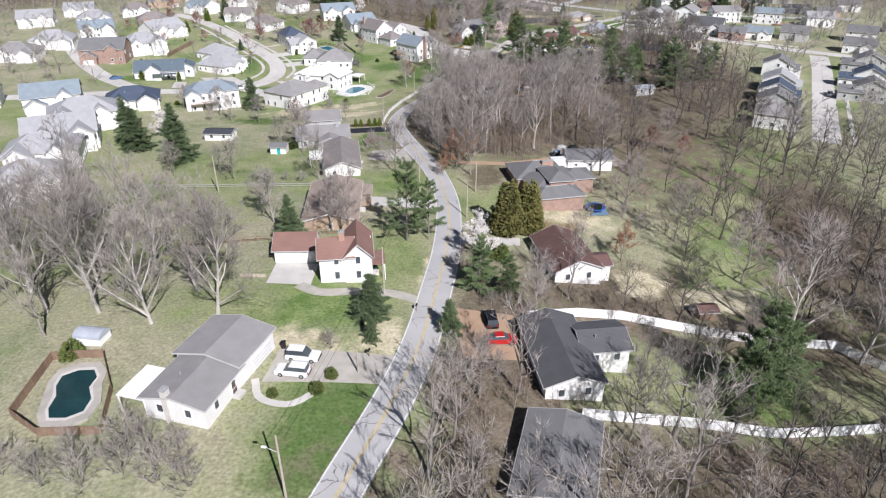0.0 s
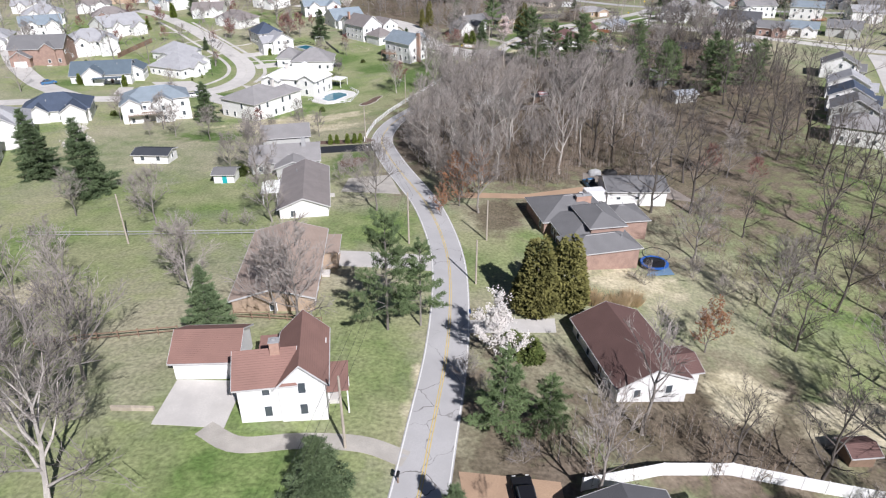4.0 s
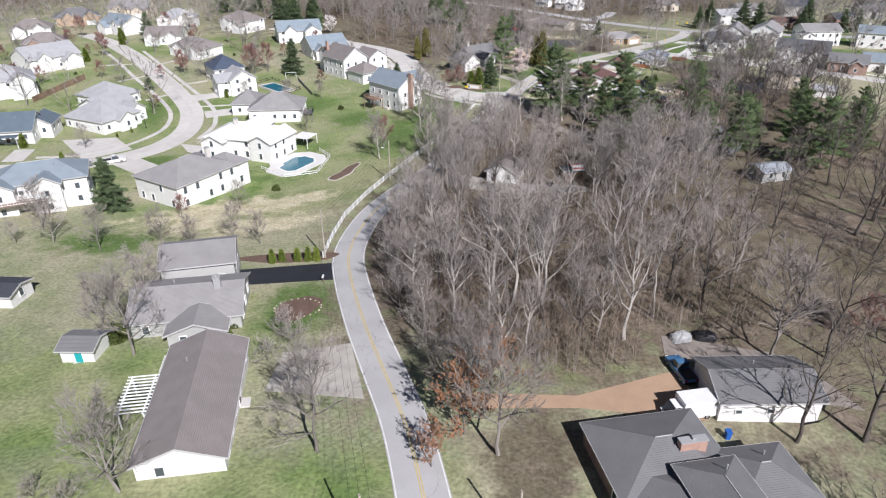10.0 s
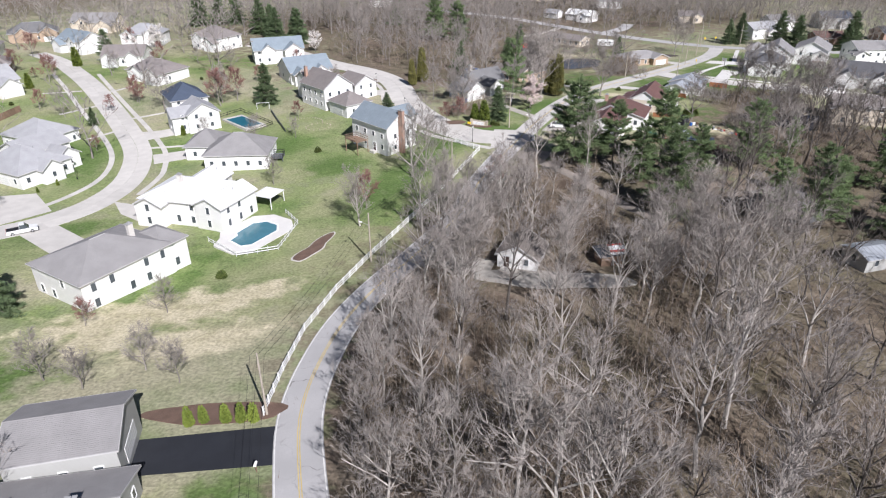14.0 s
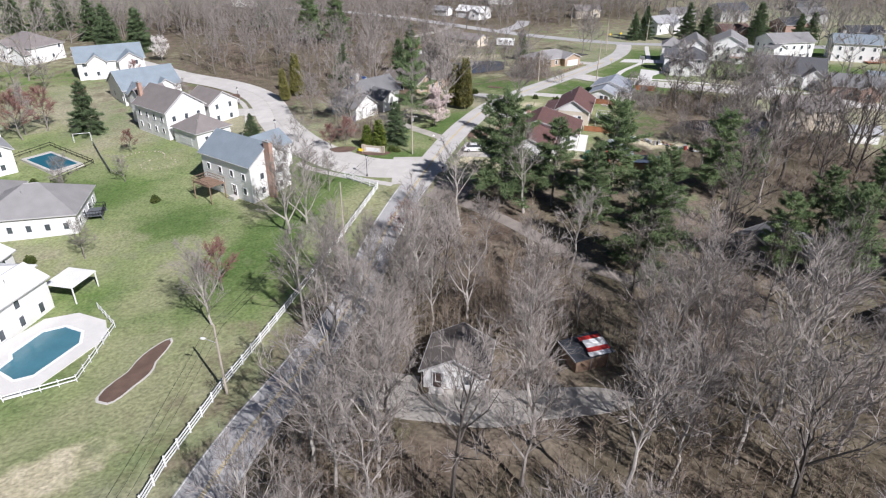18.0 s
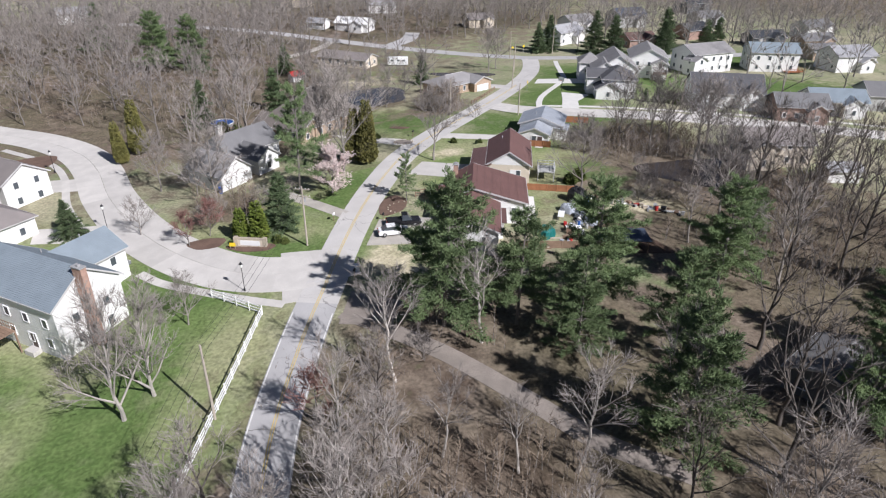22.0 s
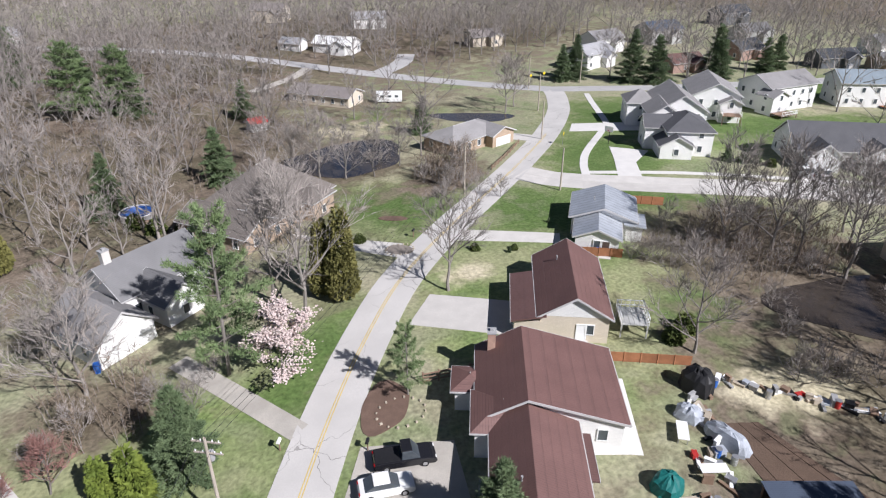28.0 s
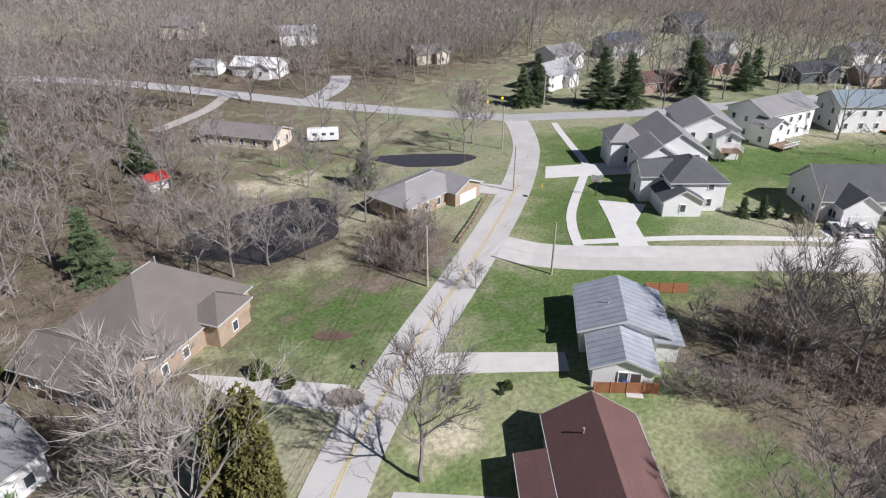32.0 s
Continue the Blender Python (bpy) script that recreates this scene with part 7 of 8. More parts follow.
for x, y in ((9.4, 295.4), (-20, 352), (-9, 322), (-84, 280)):
    t = thing("street_lamp", "black post street lamp with a lantern head", "street lamp", pose(x, y, gz(x, y)))
    part("pole", Shape().lathe([(0.14, -0.2), (0.12, 0.4), (0.05, 0.6), (0.045, 3.6)], 8), BLACK, t)
    part("lantern", Shape().lathe([(0.08, 3.6), (0.2, 3.75), (0.24, 4.15), (0.05, 4.35)], 8), LAMP_CLEAR, t)
    part("cap", Shape().lathe([(0.27, 4.15), (0.22, 4.25), (0.03, 4.5)], 8), BLACK, t)
for x, y, turn in ((92.5, 372.6, 45), (117, 430, 10), (122, 431, 0)):
    t = thing("road_sign", "yellow diamond warning sign on a steel post", "road sign", pose(x, y, gz(x, y), 0, 0, turn))
    part("post", Shape().box(0, 0, 1.2, 0.07, 0.07, 2.6), STEEL, t)
    part("sign_plate", Shape().add([(0, -0.06, 1.9), (0.5, -0.06, 2.4), (0, -0.06, 2.9), (-0.5, -0.06, 2.4), (0, -0.03, 1.9), (0.5, -0.03, 2.4), (0, -0.03, 2.9), (-0.5, -0.03, 2.4)], [(0, 1, 2, 3), (7, 6, 5, 4), (0, 4, 5, 1), (1, 5, 6, 2), (2, 6, 7, 3), (3, 7, 4, 0)]), SIGN_YELLOW, t)
for x, y, turn, mat in ((23.8, 292.6, 60, BLACK), (24.8, 309.6, 60, VINYL), (-4.2, 84, 80, BLACK), (3.8, 113.9, 90, BLUE_PLASTIC), (32.0, 306.4, 60, BLACK), (-10.4, 71.5, 70, BLACK), (49.5, 343.2, 45, BLACK), (-17.6, 187.6, 90, VINYL)):
    t = thing("mailbox", "roadside mailbox on a wooden post", "mailbox", pose(x, y, gz(x, y), 0, 0, turn))
    part("post", Shape().box(0, 0, 0.5, 0.1, 0.1, 1.2), WOOD, t)
    part("box", Shape().sweep([(-0.14, 1.05), (0.14, 1.05), (0.14, 1.22), (0.08, 1.32), (-0.08, 1.32), (-0.14, 1.22)], -0.3, 0.3), mat, t)


# ---- vehicles ----
def car(label, x, y, turn, mat, length=4.6, width=1.8, height=1.5, form="saloon"):
    t = thing("pickup_truck" if form == "pickup" else "van" if form == "van" else "car", label, "truck" if form in ("pickup", "van") else "car", pose(x, y, gz(x, y) + 0.05, 0, 0, turn))
    h, l = height, length / 2
    lower = [(-l, 0.35), (-l + 0.1, 0.25), (l - 0.1, 0.25), (l, 0.4), (l, 0.72), (l - 0.3, 0.86), (l * 0.42, 0.95), (-l * 0.75, 0.98), (-l + 0.1, 0.92), (-l, 0.75)]

    def prof(points, half, inset):
        sh, n = Shape(), len(points)
        vs = [(px, -half, pz) for px, pz in points] + [(px, half, pz) for px, pz in points]
        cx, cz = sum(q[0] for q in points) / n, sum(q[1] for q in points) / n
        side = [(cx + (px - cx) * (1 - inset), s * (half + 0.04), cz + (pz - cz) * (1 - inset)) for s in (-1, 1) for px, pz in points]
        vs += side
        fs = [(i, n + i, n + (i + 1) % n, (i + 1) % n) for i in range(n)]
        for o, s in ((0, 2 * n), (n, 3 * n)):
            fs += [(o + i, o + (i + 1) % n, s + (i + 1) % n, s + i) if o == 0 else (o + (i + 1) % n, o + i, s + i, s + (i + 1) % n) for i in range(n)]
        fs += [tuple(range(2 * n, 3 * n)), tuple(range(4 * n - 1, 3 * n - 1, -1))]
        return sh.add(vs, fs)
    body = part("body", prof(lower, width / 2 - 0.04, 0.06), mat, t)
    if form == "van":
        part("cargo_box", Shape().box(-0.7, 0, 1.65, length * 0.66, width + 0.25, 2.1), mat, t)
        cab = [(l * 0.42, 0.9), (l * 0.42, 2.0), (l * 0.72, 1.95), (l * 0.95, 0.9)]
    elif form == "pickup":
        cab = [(-l * 0.12, 0.92), (-l * 0.1, h), (l * 0.22, h), (l * 0.48, 0.92)]
        part("bed_liner", Shape().box(-l * 0.56, 0, 0.985, l * 0.78, width - 0.3, 0.05), BLACK, t)
    elif form == "wagon":
        cab = [(-l * 0.93, 0.95), (-l * 0.85, h - 0.08), (-l * 0.6, h), (l * 0.1, h), (l * 0.45, 0.93)]
    else:
        cab = [(-l * 0.8, 0.95), (-l * 0.45, h - 0.03), (-l * 0.2, h), (l * 0.12, h - 0.02), (l * 0.48, 0.93)]
    gl = part("cabin_glass", prof(cab, width / 2 - 0.2, 0.08), GLASS, t, "dark tinted glass")
    rx = [q for q in cab if q[1] > h - 0.2] or cab[1:3]
    x0, x1 = min(q[0] for q in rx) - 0.04, max(q[0] for q in rx) + 0.04
    part("roof_panel", Shape().box((x0 + x1) / 2, 0, max(q[1] for q in cab) + 0.012, x1 - x0, width - 0.42, 0.05, taper=0.94), mat, t)
    for px in (-l * 0.62, l * 0.62):
        for s in (-1, 1):
            ring = [(0.33 * math.cos(a), 0.33 * math.sin(a)) for a in [k * math.pi / 6 for k in range(12)]]
            y0 = s * (width / 2 - 0.1)
            tv = [(px + u, y0 + o, 0.31 + v) for o in (-0.12, 0.12) for u, v in ring]
            w = part("wheel", Shape().add(tv, [(k, (k + 1) % 12, 12 + (k + 1) % 12, 12 + k) for k in range(12)] + [tuple(range(11, -1, -1)), tuple(range(12, 24))]), TYRE, t)
            part("rim", Shape().add([(px + 0.6 * u, y0 + s * 0.126, 0.31 + 0.6 * v) for u, v in ring] + [(px, y0 + s * 0.14, 0.31)], [(k, (k + 1) % 12, 12) for k in range(12)]), STEEL, w)
    for s in (-1, 1):
        part("headlight", Shape().box(l - 0.06, s * (width / 2 - 0.3), 0.68, 0.14, 0.36, 0.16), LAMP_CLEAR, body)
        part("tail_light", Shape().box(-l + 0.04, s * (width / 2 - 0.25), 0.78, 0.12, 0.3, 0.18), LAMP_RED, body)
    for px in (l - 0.02, -l + 0.02):
        part("bumper", Shape().box(px, 0, 0.43, 0.14, width - 0.2, 0.18), BLACK if form != "saloon" else mat, body)
    return t


CAR_WHITE, CAR_BLACK, CAR_RED, CAR_BLUE, CAR_GREY = paint("car_white", (0.78, 0.78, 0.77)), paint("car_black", (0.015, 0.015, 0.018)), paint("car_red", (0.42, 0.02, 0.02)), paint("car_blue", (0.06, 0.16, 0.3)), paint("car_grey", (0.2, 0.21, 0.22))
car("white estate car with a dark roof on the gravel drive", -20.2, 67.2, 172, CAR_WHITE, 4.7, 1.85, 1.6, "wagon")
car("white sport utility car parked on the gravel drive", -19.4, 70.4, -8, CAR_WHITE, 4.7, 1.9, 1.75, "wagon")
car("red car parked beside the fenced house", 8.9, 78.0, 5, CAR_RED)
car("black sport utility car on the earth drive", 7.6, 83.2, 95, CAR_BLACK, 4.7, 1.9, 1.75, "wagon")
car("white box van between the house and the barn", 29.3, 157.0, 190, CAR_WHITE, 6.0, 2.0, 2.2, "van")
car("blue pickup truck parked beside the barn", 31.0, 164.6, 100, CAR_BLUE, 5.2, 1.9, 1.75, "pickup")
car("white saloon car with a black bonnet on gravel", 32.2, 301.7, -8, CAR_WHITE)
car("black pickup truck parked under the trees", 34.6, 304.0, -10, CAR_BLACK, 5.4, 1.95, 1.8, "pickup")
car("dark grey car on the concrete drive", -7.5, 308.5, 40, CAR_GREY, 4.7, 1.9, 1.7, "wagon")
car("white pickup truck at the kerb", -80.6, 252.0, 32, CAR_WHITE, 5.4, 1.95, 1.8, "pickup")
car("grey car at the kerb", -86.6, 248.0, 30, CAR_GREY)
car("white car before the dark-roofed house", 124.4, 341.6, 60, CAR_WHITE)
car("white sport utility car before the dark-roofed house", 127.0, 340.2, 60, CAR_WHITE, 4.7, 1.9, 1.7, "wagon")
car("dark blue car at the kerb", -131, 257, 42, CAR_BLUE)
car("white car on the gabled street", 139, 228, 63, CAR_WHITE)
t = thing("camper_trailer", "white camper trailer parked on grass", "trailer", pose(73, 428, gz(73, 428), 0, 0, -20))
part("body", Shape().sweep([(-1.15, 0.5), (1.15, 0.5), (1.2, 1.2), (1.15, 2.7), (0.9, 2.9), (-0.9, 2.9), (-1.15, 2.7), (-1.2, 1.2)], -3.4, 3.4), VINYL, t)
for u in (-1.8, 0.2, 2.0):
    part("window", Shape().box(u, -1.2, 1.9, 0.9, 0.06, 0.55), GLASS, t)
for s in (-1, 1):
    part("wheel", Shape().box(-0.4, s * 1.0, 0.33, 0.7, 0.22, 0.66), TYRE, t)
part("hitch", Shape().box(3.9, 0, 0.5, 1.2, 0.12, 0.12), BLACK, t)


PALE_BLUE = material("faded_blue_tarp", (0.16, 0.26, 0.38), 0.6, 0.2)


# ---- pools ----
def pool(label, x, y, turn, outline, water, coping, deck=None, deck_mat=CONCRETE):
    """outline: points round the water; the coping and the deck are the same shape, wider."""
    top = max(gz(x + 6 * math.cos(k), y + 6 * math.sin(k)) for k in range(7))
    t = thing("swimming_pool", label, "swimming pool", pose(x, y, top + 0.06, 0, 0, turn))

    def ring(k0, k1, z0, z1, name, mat):
        n = len(outline)
        grow = [(Vector(p) + Vector(p).normalized() * k) for k in (k0, k1) for p in outline]
        vs = [(p.x, p.y, z1) for p in grow] + [(p.x, p.y, z0) for p in grow]
        fs = []
        for i in range(n):
            j = (i + 1) % n
            fs += [(i, n + i, n + j, j), (2 * n + j, 3 * n + j, 3 * n + i, 2 * n + i), (i, j, 2 * n + j, 2 * n + i), (n + j, n + i, 3 * n + i, 3 * n + j)]
        part(name, Shape().add(vs, fs), mat, t)
    n = len(outline)
    part("water", Shape().add([(p[0], p[1], 0.0) for p in outline] + [(p[0], p[1], -0.6) for p in outline], [tuple(range(n))] + [(i, n + i, n + (i + 1) % n, (i + 1) % n) for i in range(n)]), water, t)
    ring(0.0, 0.45, -0.6, 0.08, "coping", coping)
    if deck:
        ring(0.45, deck, -1.8, 0.05, "deck", deck_mat)
    return t


def blob(rx, ry, pinch, n=22):
    out = []
    for k in range(n):
        a = 2 * math.pi * k / n
        w = 1 - pinch * math.exp(-((a - math.pi * 1.05) / 0.7) ** 2)
        out.append((rx * w * math.cos(a), ry * w * math.sin(a)))
    return out


pool("kidney-shaped pool of dark green water with pale coping", -48.2, 63.6, 108, [(-4.2, -1.9), (-2, -2.5), (0.5, -1.9), (2.4, -2.6), (4.3, -2.0), (4.8, 0), (4.2, 1.9), (2.2, 2.3), (0, 1.9), (-2.2, 2.4), (-4.2, 2.0), (-4.8, 0)], POOL_GREEN, CONCRETE, 1.6, GRAVEL)
pool("pale blue swimming pool in a white octagonal terrace", -35.3, 251.9, 62, [(-5.2, -1.6), (-3.8, -3.0), (3.0, -3.2), (5.0, -1.6), (5.3, 1.4), (3.4, 3.2), (-1.4, 3.0), (-2.2, 2.0), (-4.4, 1.8)], POOL_BLUE, TRIM, 3.4, PALE_PAVING)
pool("rectangular pool under a dark teal cover", -55.4, 319.2, -45, [(-5.6, -2.6), (5.6, -2.6), (5.6, 2.6), (-5.6, 2.6)], POOL_TEAL, CONCRETE, 1.3)
for x, y, r, lab in ((12.2, 369.0, 2.6, "round blue above-ground pool with a steel wall"), (35.2, 133.6, 2.3, "round trampoline with a blue padded rim")):
    t = thing("round_pool" if r > 2.5 else "trampoline", lab, "pool" if r > 2.5 else "trampoline", pose(x, y, gz(x, y)))
    if r > 2.5:
        part("wall", Shape().lathe([(r, -0.2), (r, 1.15), (r - 0.06, 1.15), (r - 0.06, -0.2)], 24, loop=True), STEEL, t)
        part("water", Shape().lathe([(r - 0.07, 0.2), (r - 0.07, 1.0)], 24), BLUE_PLASTIC, t)
        part("rim", Shape().lathe([(r - 0.1, 1.14), (r - 0.1, 1.22), (r + 0.1, 1.22), (r + 0.1, 1.14)], 24, loop=True), TRIM, t)
        for k in range(3):
            part("deck_board", Shape().box(0.6, -r - 0.7 - 0.42 * k, 0.75, 3.0, 0.4, 0.06), WOOD, t)
    else:
        part("mat", Shape().lathe([(r - 0.45, 0.86), (r - 0.45, 0.9)], 24), BLACK, t)
        part("pad", Shape().lathe([(r - 0.45, 0.84), (r - 0.45, 0.95), (r, 0.93), (r, 0.84)], 24, loop=True), BLUE_PLASTIC, t)
        for k in range(6):
            a = k * math.pi / 3
            part("leg", Shape().rod((r * 0.95 * math.cos(a), r * 0.95 * math.sin(a), -0.1), (r * 0.95 * math.cos(a), r * 0.95 * math.sin(a), 2.5), 0.035, 0.035, 5), STEEL, t)
        part("net_rail", Shape().lathe([(r * 0.93, 2.45), (r * 0.93, 2.52), (r * 0.97, 2.52), (r * 0.97, 2.45)], 24, loop=True), BLACK, t)
        part("tarp", Shape().box(0.2, -0.5, 0.03, 4.6, 4.4, 0.06, 6), PALE_BLUE, t)


# ---- decks, pergola, garden things ----
def deck(label, x, y, turn, L, W, h, mat, rail_mat, sides=(0, 1, 3)):
    t = thing("deck", label, "deck", pose(x, y, gz(x, y), 0, 0, turn))
    n = max(3, int(W / 0.45))
    for k in range(n):
        part("board", Shape().box(0, -W / 2 + (k + 0.5) * W / n, h, L, W / n - 0.03, 0.09), mat, t)
    for u in (-L / 2 + 0.1, L / 2 - 0.1):
        for v in (-W / 2 + 0.1, W / 2 - 0.1):
            part("post", Shape().box(u, v, h / 2 - 0.4, 0.16, 0.16, h + 0.8), mat, t)
    for s in sides:
        run = W if s in (0, 2) else L
        m = pose(*((L / 2, 0, h, 0, 0, 90), (0, W / 2, h, 0, 0, 0), (-L / 2, 0, h, 0, 0, 90), (0, -W / 2, h, 0, 0, 0))[s])
        for z in (0.35, 0.95):
            part("rail", Shape().box(0, 0, z, run, 0.07, 0.09), rail_mat, t, m=m)
        k = max(2, int(run / 0.5))
        for i in range(k + 1):
            part("baluster", Shape().box(-run / 2 + run * i / k, 0, 0.5, 0.05, 0.05, 0.98), rail_mat, t, m=m)
    return t


deck("raised brown timber deck on posts behind the blue-roofed house", -19.8, 294.4, 134, 5.0, 3.4, 3.2, WOOD, WOOD)
deck("raised white-railed deck behind the tall house", -82.5, 217.6, 25, 9.0, 3.0, 2.8, WOOD, VINYL)
deck("dark timber deck beside the hipped house", -40.0, 292.0, 6, 4.0, 4.0, 0.9, DARK_SIDING, BLACK)
deck("white-railed rear deck of the tiled house", 64.4, 312.4, 63, 3.6, 3.0, 1.7, GREY_SIDING, VINYL)
deck("white-railed deck behind the ranch house", -31.6, 163.6, 99, 3.2, 3.0, 0.8, WOOD, VINYL)
deck("white-railed rear deck with stairs", 135.6, 371.6, 55, 3.2, 4.0, 2.2, WOOD, VINYL)
deck("white-railed rear deck of the two-storey house", 152.4, 372.0, 2, 5.0, 3.2, 0.8, WOOD, VINYL)
deck("low red-brown deck under an awning", 185.0, 368.6, -8, 6.0, 3.4, 0.5, REDWOOD, REDWOOD)
t = thing("pergola", "white slatted garden pergola against the ranch house", "pergola", pose(-33.0, 156.6, gz(-33, 156.6), 0, 0, 99))
for u in (-3.0, 3.0):
    for v in (-1.3, 1.3):
        part("post", Shape().box(u, v, 1.1, 0.14, 0.14, 2.6), VINYL, t)
for v in (-1.3, 1.3):
    part("beam", Shape().box(0, v, 2.4, 6.6, 0.12, 0.2), VINYL, t)
for k in range(12):
    part("slat", Shape().box(-3.1 + 0.56 * k, 0, 2.55, 0.09, 3.4, 0.14), VINYL, t)
for x, y, turn, w, d, h, lab in ((-51.2, 75.4, -9, 4.1, 2.6, 2.0, "small white greenhouse shed with a milky curved roof"),):
    t = thing("greenhouse", lab, "greenhouse", pose(x, y, gz(x, y), 0, 0, turn))
    part("wall", Shape().sweep([(-d / 2, -0.5), (d / 2, -0.5), (d / 2, 1.2), (-d / 2, 1.2)], -w / 2, w / 2), VINYL, t)
    arch = [(d / 2 * 1.04 * math.cos(a), 1.2 + 0.85 * math.sin(a)) for a in [k * math.pi / 8 for k in range(9)]]
    part("roof", Shape().sweep(arch, -w / 2 - 0.08, w / 2 + 0.08), SILVER_TARP, t)
    part("door", Shape().box(-w / 2 - 0.03, 0, 0.9, 0.05, 0.8, 1.7), TRIM, t)
t = thing("sign_wall", "cream stone entrance wall with a plain panel in a planting bed", "wall sign", pose(11.6, 307.0, gz(11.6, 307.0), 0, 0, -26))
part("wall", Shape().box(0, 0, 0.5, 4.0, 0.5, 1.5), CREAM_SIDING, t)
part("panel", Shape().box(0, -0.27, 0.65, 3.0, 0.06, 0.8), TRIM, t)
part("coping", Shape().box(0, 0, 1.29, 4.2, 0.62, 0.1), STONE, t)
for u in (-2.2, 2.2):
    part("pillar", Shape().box(u, 0, 0.6, 0.6, 0.6, 1.8), STONE, t)
t = thing("yard_sign", "small yellow yard sign beside the entrance wall", "sign", pose(9.0, 307.3, gz(9.0, 307.3), 0, 0, -20))
part("board", Shape().box(0, 0, 0.75, 0.9, 0.04, 0.6), SIGN_YELLOW, t)
for u in (-0.35, 0.35):
    part("stake", Shape().box(u, 0, 0.2, 0.04, 0.04, 0.7), STEEL, t)
house("small white shed with a red roof at the wood edge", WHITE_SIDING, RED_PAINT, [(36.5, 413.5, 20, 3.6, 3.0, 2.0, "gable", 0.6)], windows=0, kind="shed", seed=200)
house("small brown wooden shed under the trees", WOOD, ROOF_MAROON, [(47.0, 94.5, 5, 3.0, 2.4, 1.9, "gable", 0.4)], windows=0, kind="shed", seed=201)
t = thing("tarpaulin_roof", "faded red and white tarpaulin stretched over a shed", "tarpaulin", pose(31.0, 234.4, gz(31.0, 234.4), 0, 5, -82))
for k in range(5):
    part("stripe", Shape().box(-1.3 + 0.66 * k, 0.2 * math.sin(k), 2.5 + 0.05 * (k % 2), 0.67, 2.7, 0.05), RED_PAINT if k in (0, 3) else TRIM, t)
for u in (-1.5, 1.5):
    for v in (-1.1, 1.1):
        part("pole", Shape().box(u, v, 1.1, 0.07, 0.07, 2.8), STEEL, t)


def mound(name, label, category, x, y, rx, ry, h, turn, mat, seed):
    """Something lumpy under a tarpaulin."""
    g = random.Random(seed)
    t = thing(name, label, category, pose(x, y, gz(x, y), 0, 0, turn))
    vs, fs = [], []
    for i, (k, z) in enumerate(((1.06, -0.2), (1.0, 0.15), (0.9, 0.65), (0.62, 0.95), (0.2, 1.05))):
        for j in range(18):
            a = 2 * math.pi * j / 18
            w = k * g.uniform(0.9, 1.1)
            sq = 1 / max(abs(math.cos(a)), abs(math.sin(a))) ** 0.55
            vs.append((rx * w * sq * math.cos(a), ry * w * sq * math.sin(a), h * z * g.uniform(0.9, 1.1)))
    for i in range(4):
        for j in range(18):
            fs.append((i * 18 + j, i * 18 + (j + 1) % 18, (i + 1) * 18 + (j + 1) % 18, (i + 1) * 18 + j))
    fs.append(tuple(range(72, 90)))
    part("cover", Shape().add(vs, fs), mat, t)
    return t


mound("covered_stack", "bulky stack under a teal tarpaulin in the yard", "tarpaulin", 53.8, 293.0, 1.3, 1.2, 1.5, 20, TARP, 1)
mound("covered_stack", "long machine under a silver-blue tarpaulin", "tarpaulin", 62.2, 295.2, 0.9, 2.2, 1.4, 12, SILVER_TARP, 2)
mound("covered_stack", "lumpy pile under a grey tarpaulin", "tarpaulin", 61.0, 299.0, 0.9, 1.2, 1.3, 30, SILVER_TARP, 3)
# black cover paints in the shaded side of the tall stack
mound("covered_stack", "tall tarpaulin-covered stack, blackened for its shaded side", "tarpaulin", 64.4, 301.8, 1.2, 1.6, 2.4, 30, BLACK, 4)
t = thing("lean_to_shed", "low shed with a flat dark blue sheet roof", "shed", pose(62.6, 286.2, gz(62.6, 286.2), 0, 0, -22))
part("roof", Shape().box(0, 0, 2.05, 7.4, 4.4, 0.1), ROOF_NAVY, t)
for u in (-3.4, 3.4):
    for v in (-1.9, 1.9):
        part("post", Shape().box(u, v, 0.9, 0.12, 0.12, 2.3), WOOD, t)
part("back_wall", Shape().box(0, 2.0, 0.85, 7.0, 0.08, 2.2), WOOD, t)
for x, y, turn in ((58.4, 292.8, -20), (58.8, 297.2, 55)):
    t = thing("trestle_table", "white trestle table in the cluttered yard", "table", pose(x, y, gz(x, y), 0, 0, turn))
    part("tabletop", Shape().box(0, 0, 0.74, 2.4, 1.0, 0.06), TRIM, t)
    for u in (-0.95, 0.95):
        for v in (-0.4, 0.4):
            part("leg", Shape().box(u, v, 0.34, 0.06, 0.06, 0.78), STEEL, t)
for k, (x, y) in enumerate(((60.2, 294.2), (60.9, 293.0), (56.4, 290.2), (66.4, 301.4), (70.2, 298.2), (75.5, 294.8))):
    t = thing("barrel", "old steel barrel standing in the yard", "barrel", pose(x, y, gz(x, y)))
    m = (BLUE_PLASTIC, STEEL, RED_PAINT)[k % 3]
    part("drum", Shape().lathe([(0.29, -0.05), (0.29, 0.28), (0.305, 0.3), (0.29, 0.32), (0.29, 0.58), (0.305, 0.6), (0.29, 0.62), (0.29, 0.88)], 12), m, t)
    part("lid", Shape().lathe([(0.3, 0.88), (0.3, 0.92)], 12), STEEL, t)
mound("scrap_heap", "heap of scrap beside the gravel yard", "scrap", 33.4, 171.8, 1.5, 1.0, 1.0, 15, PIPE, 5)
mound("scrap_heap", "dark scrap heap beside the gravel yard", "scrap", 36.8, 172.2, 1.6, 1.0, 0.9, -10, BLACK, 6)
g = random.Random(8)
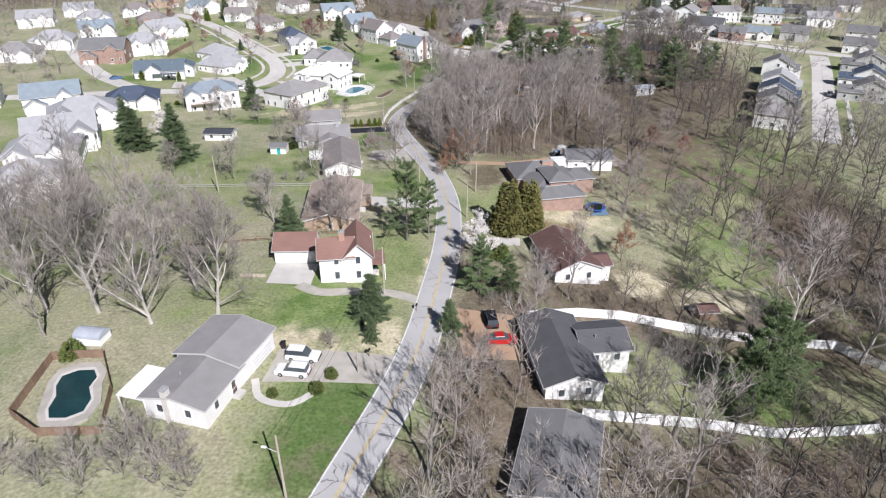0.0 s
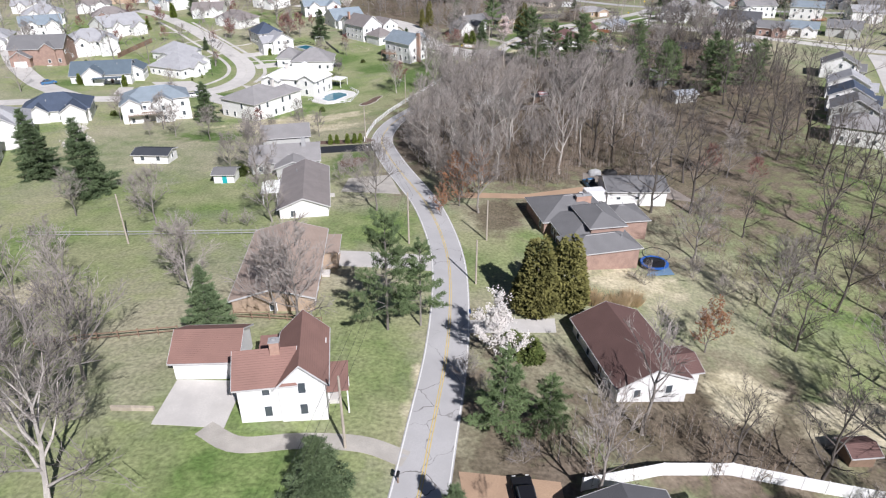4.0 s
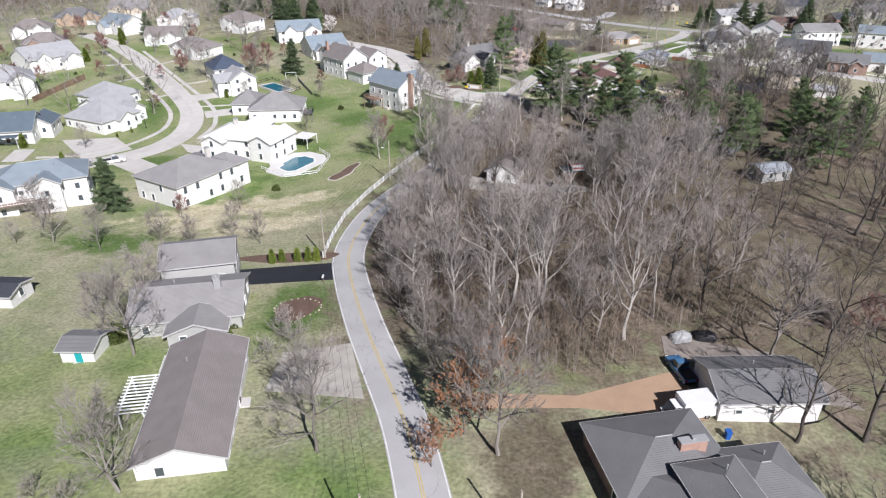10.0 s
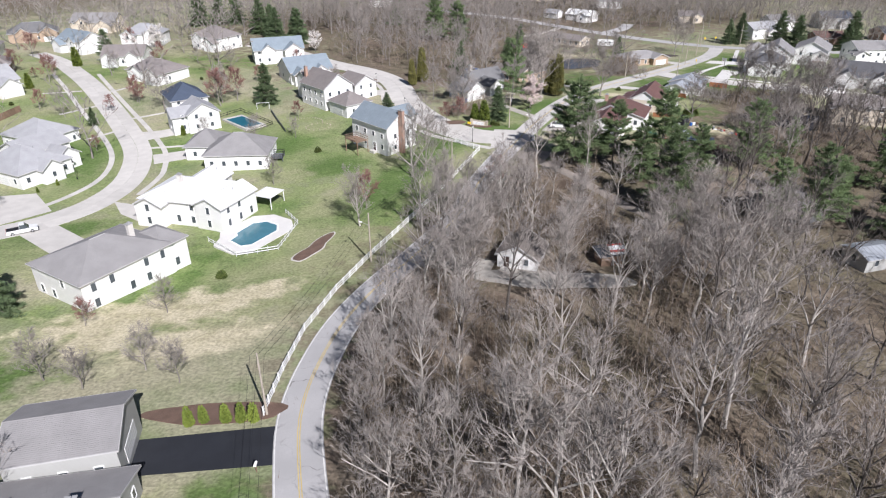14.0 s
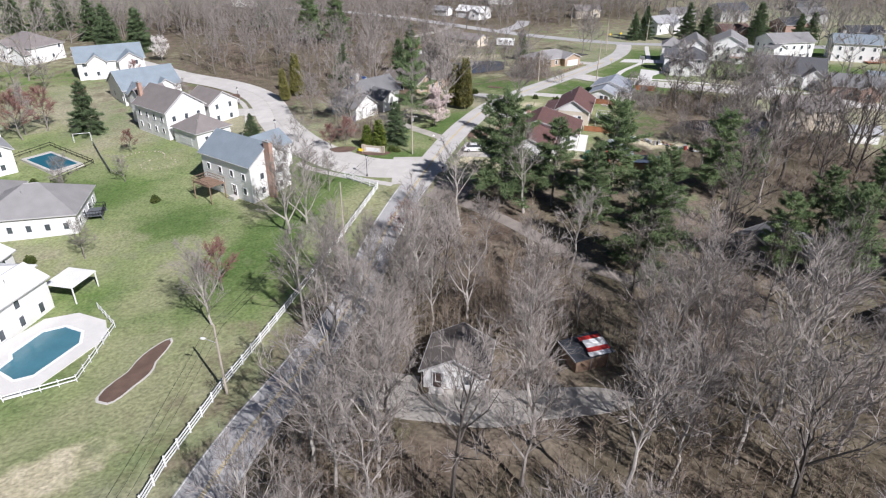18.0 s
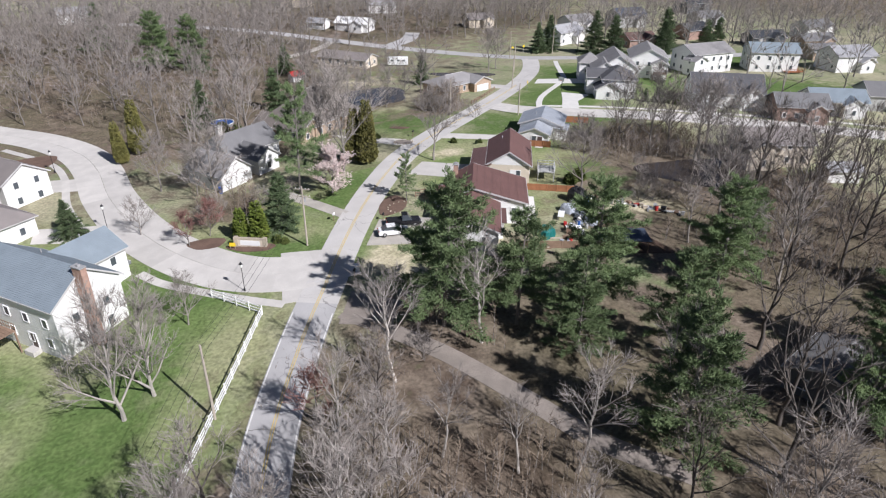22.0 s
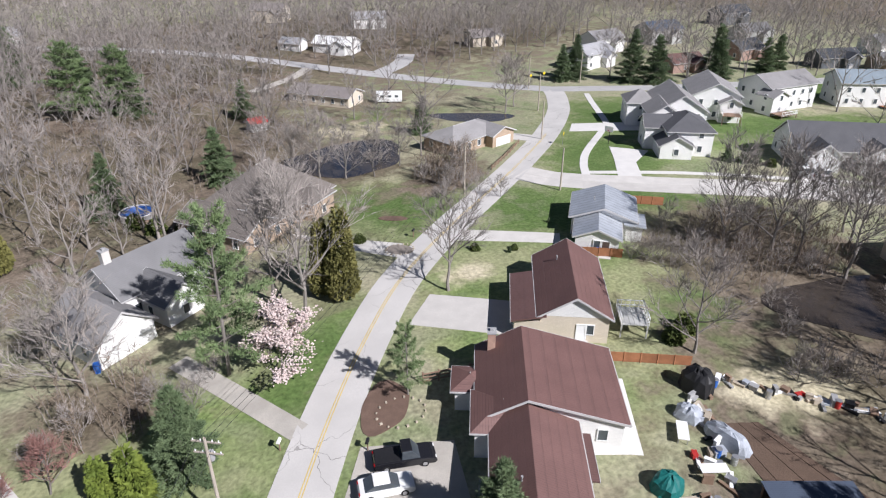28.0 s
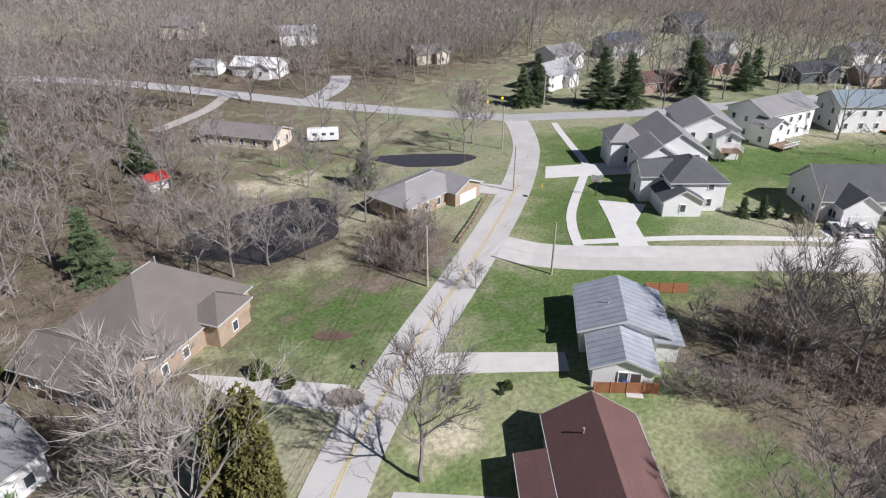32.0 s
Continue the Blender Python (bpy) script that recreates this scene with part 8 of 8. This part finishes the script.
for k in range(84):
    if k < 40:
        u = k / 39
        x, y = 67.0 + 11.8 * u + g.uniform(-0.5, 0.5), 302.3 - 10 * u + g.uniform(-0.5, 0.5)
    elif k < 70:
        u = g.random()
        x, y = 57.6 + 6 * u + g.uniform(-1.6, 1.4), 291.0 + 10 * u + g.uniform(-1, 1)
    else:
        x, y = g.uniform(48.5, 58), g.uniform(287.5, 291.5)
    m = g.choice((TRIM, STONE, WOOD, PIPE, SILVER_TARP, WOOD, PIPE, STEEL, BLACK, STONE, RED_PAINT if k % 7 == 0 else TRIM))
    a, b, c = g.uniform(0.4, 2.4), g.uniform(0.25, 0.8), g.uniform(0.2, 0.9)
    t = thing("salvaged_plank" if a > 1.4 else "crate", "salvaged board lying in the cluttered yard" if a > 1.4 else "worn crate standing in the cluttered yard", "board" if a > 1.4 else "crate", pose(x, y, gz(x, y), 0, 0, g.uniform(0, 180)), "yard clutter")
    if a > 1.4:
        part("board", Shape().box(0, 0, 0.14, a, 0.3, 0.2), m, t)
    else:
        part("box", Shape().box(0, 0, c / 2 - 0.05, a * 0.8, b, c + 0.1, taper=0.92), m, t)
        part("lid", Shape().box(0, 0, c + 0.03, a * 0.84, b * 1.06, 0.07), m, t)
for x, y, m in ((57.2, 315.6, BLUE_PLASTIC), (58.0, 315.2, BLUE_PLASTIC), (8.9, 328.5, BLUE_PLASTIC), (-22.6, 72.6, BLACK), (32.6, 153.6, BLUE_PLASTIC), (24.5, 293.8, VINYL), (71.0, 328.6, BLUE_PLASTIC), (-32.9, 186.0, BLUE_PLASTIC)):
    t = thing("wheeled_bin", "upright plastic wheeled bin beside a wall" if m is not VINYL else "white plastic bin beside the road", "bin", pose(x, y, gz(x, y)))
    part("body", Shape().box(0, 0, 0.5, 0.5, 0.55, 1.0, taper=1.15), m, t)
    part("lid", Shape().box(0, 0.03, 1.04, 0.66, 0.72, 0.08), m, t)
    for s in (-1, 1):
        part("wheel", Shape().box(s * 0.26, 0.26, 0.1, 0.06, 0.2, 0.2), TYRE, t)
for cx, cy, r, n in ((36.2, 309.6, 2.4, 16), (-20, 179.5, 3.4, 22), (46.4, 340.2, 2.0, 18), (-37, 318, 4.5, 20), (-33, 314, 3.5, 14)):
    t = thing("stone_edging", "ring of rough tan stones round a bed", "stones", pose(cx, cy, gz(cx, cy)))
    for k in range(n):
        a = 2 * math.pi * k / n * (1.0 if r < 4 else 0.6)
        s = g.uniform(0.3, 0.55)
        px, py = cx + r * math.cos(a), cy + r * 0.8 * math.sin(a)
        part("stone", Shape().box(px - cx, py - cy, 0.05 + gz(px, py) - gz(cx, cy), s * 0.6, s * 0.45, 0.3, g.uniform(0, 90), 0.75), STONE, t)
for x, y, turn in ((-52.6, 331, 10), (101.5, 369.5, -60)):
    t = thing("goal_frame" if x < 0 else "basketball_hoop", "white net goal frame standing on the lawn" if x < 0 else "basketball hoop on a black post by the drive", "goal", pose(x, y, gz(x, y), 0, 0, turn))
    if x < 0:
        part("bar", Shape().rod((-1.8, 0, 2), (1.8, 0, 2), 0.06, 0.06, 5), VINYL, t)
        for s in (-1.8, 1.8):
            part("post", Shape().rod((s, 0, -0.2), (s, 0, 2), 0.06, 0.06, 5), VINYL, t)
            part("stay", Shape().rod((s, 1.2, 0), (s, 0, 2), 0.04, 0.04, 5), VINYL, t)
    else:
        part("post", Shape().rod((0, 0, -0.3), (0, 0, 3.0), 0.08, 0.08, 6), BLACK, t)
        part("backboard", Shape().box(0, -0.5, 3.2, 1.8, 0.06, 1.1), TRIM, t)
        part("hoop", Shape().lathe([(0.23, 2.9), (0.23, 2.94), (0.2, 2.94), (0.2, 2.9)], 12, 0, -0.8, loop=True), RED_PAINT, t)
for cx, cy in ((22.6, 121.6), (26.2, 121.4), (28.6, 122.6)):
    t = thing("grass_clump", "tall clump of dry straw-coloured ornamental grass", "grass clump", pose(cx, cy, gz(cx, cy)))
    sh = Shape()
    for _ in range(420):
        a, r = g.uniform(0, 6.3), 1.5 * math.sqrt(g.random())
        p = Vector((r * math.cos(a), r * math.sin(a), -0.1))
        sh.rod(p, p + Vector((p.x * 0.45 + g.gauss(0, 0.2), p.y * 0.45 + g.gauss(0, 0.2), g.uniform(1.3, 2.3))), 0.05, 0, 3)
    part("tussock", sh, REED, t)
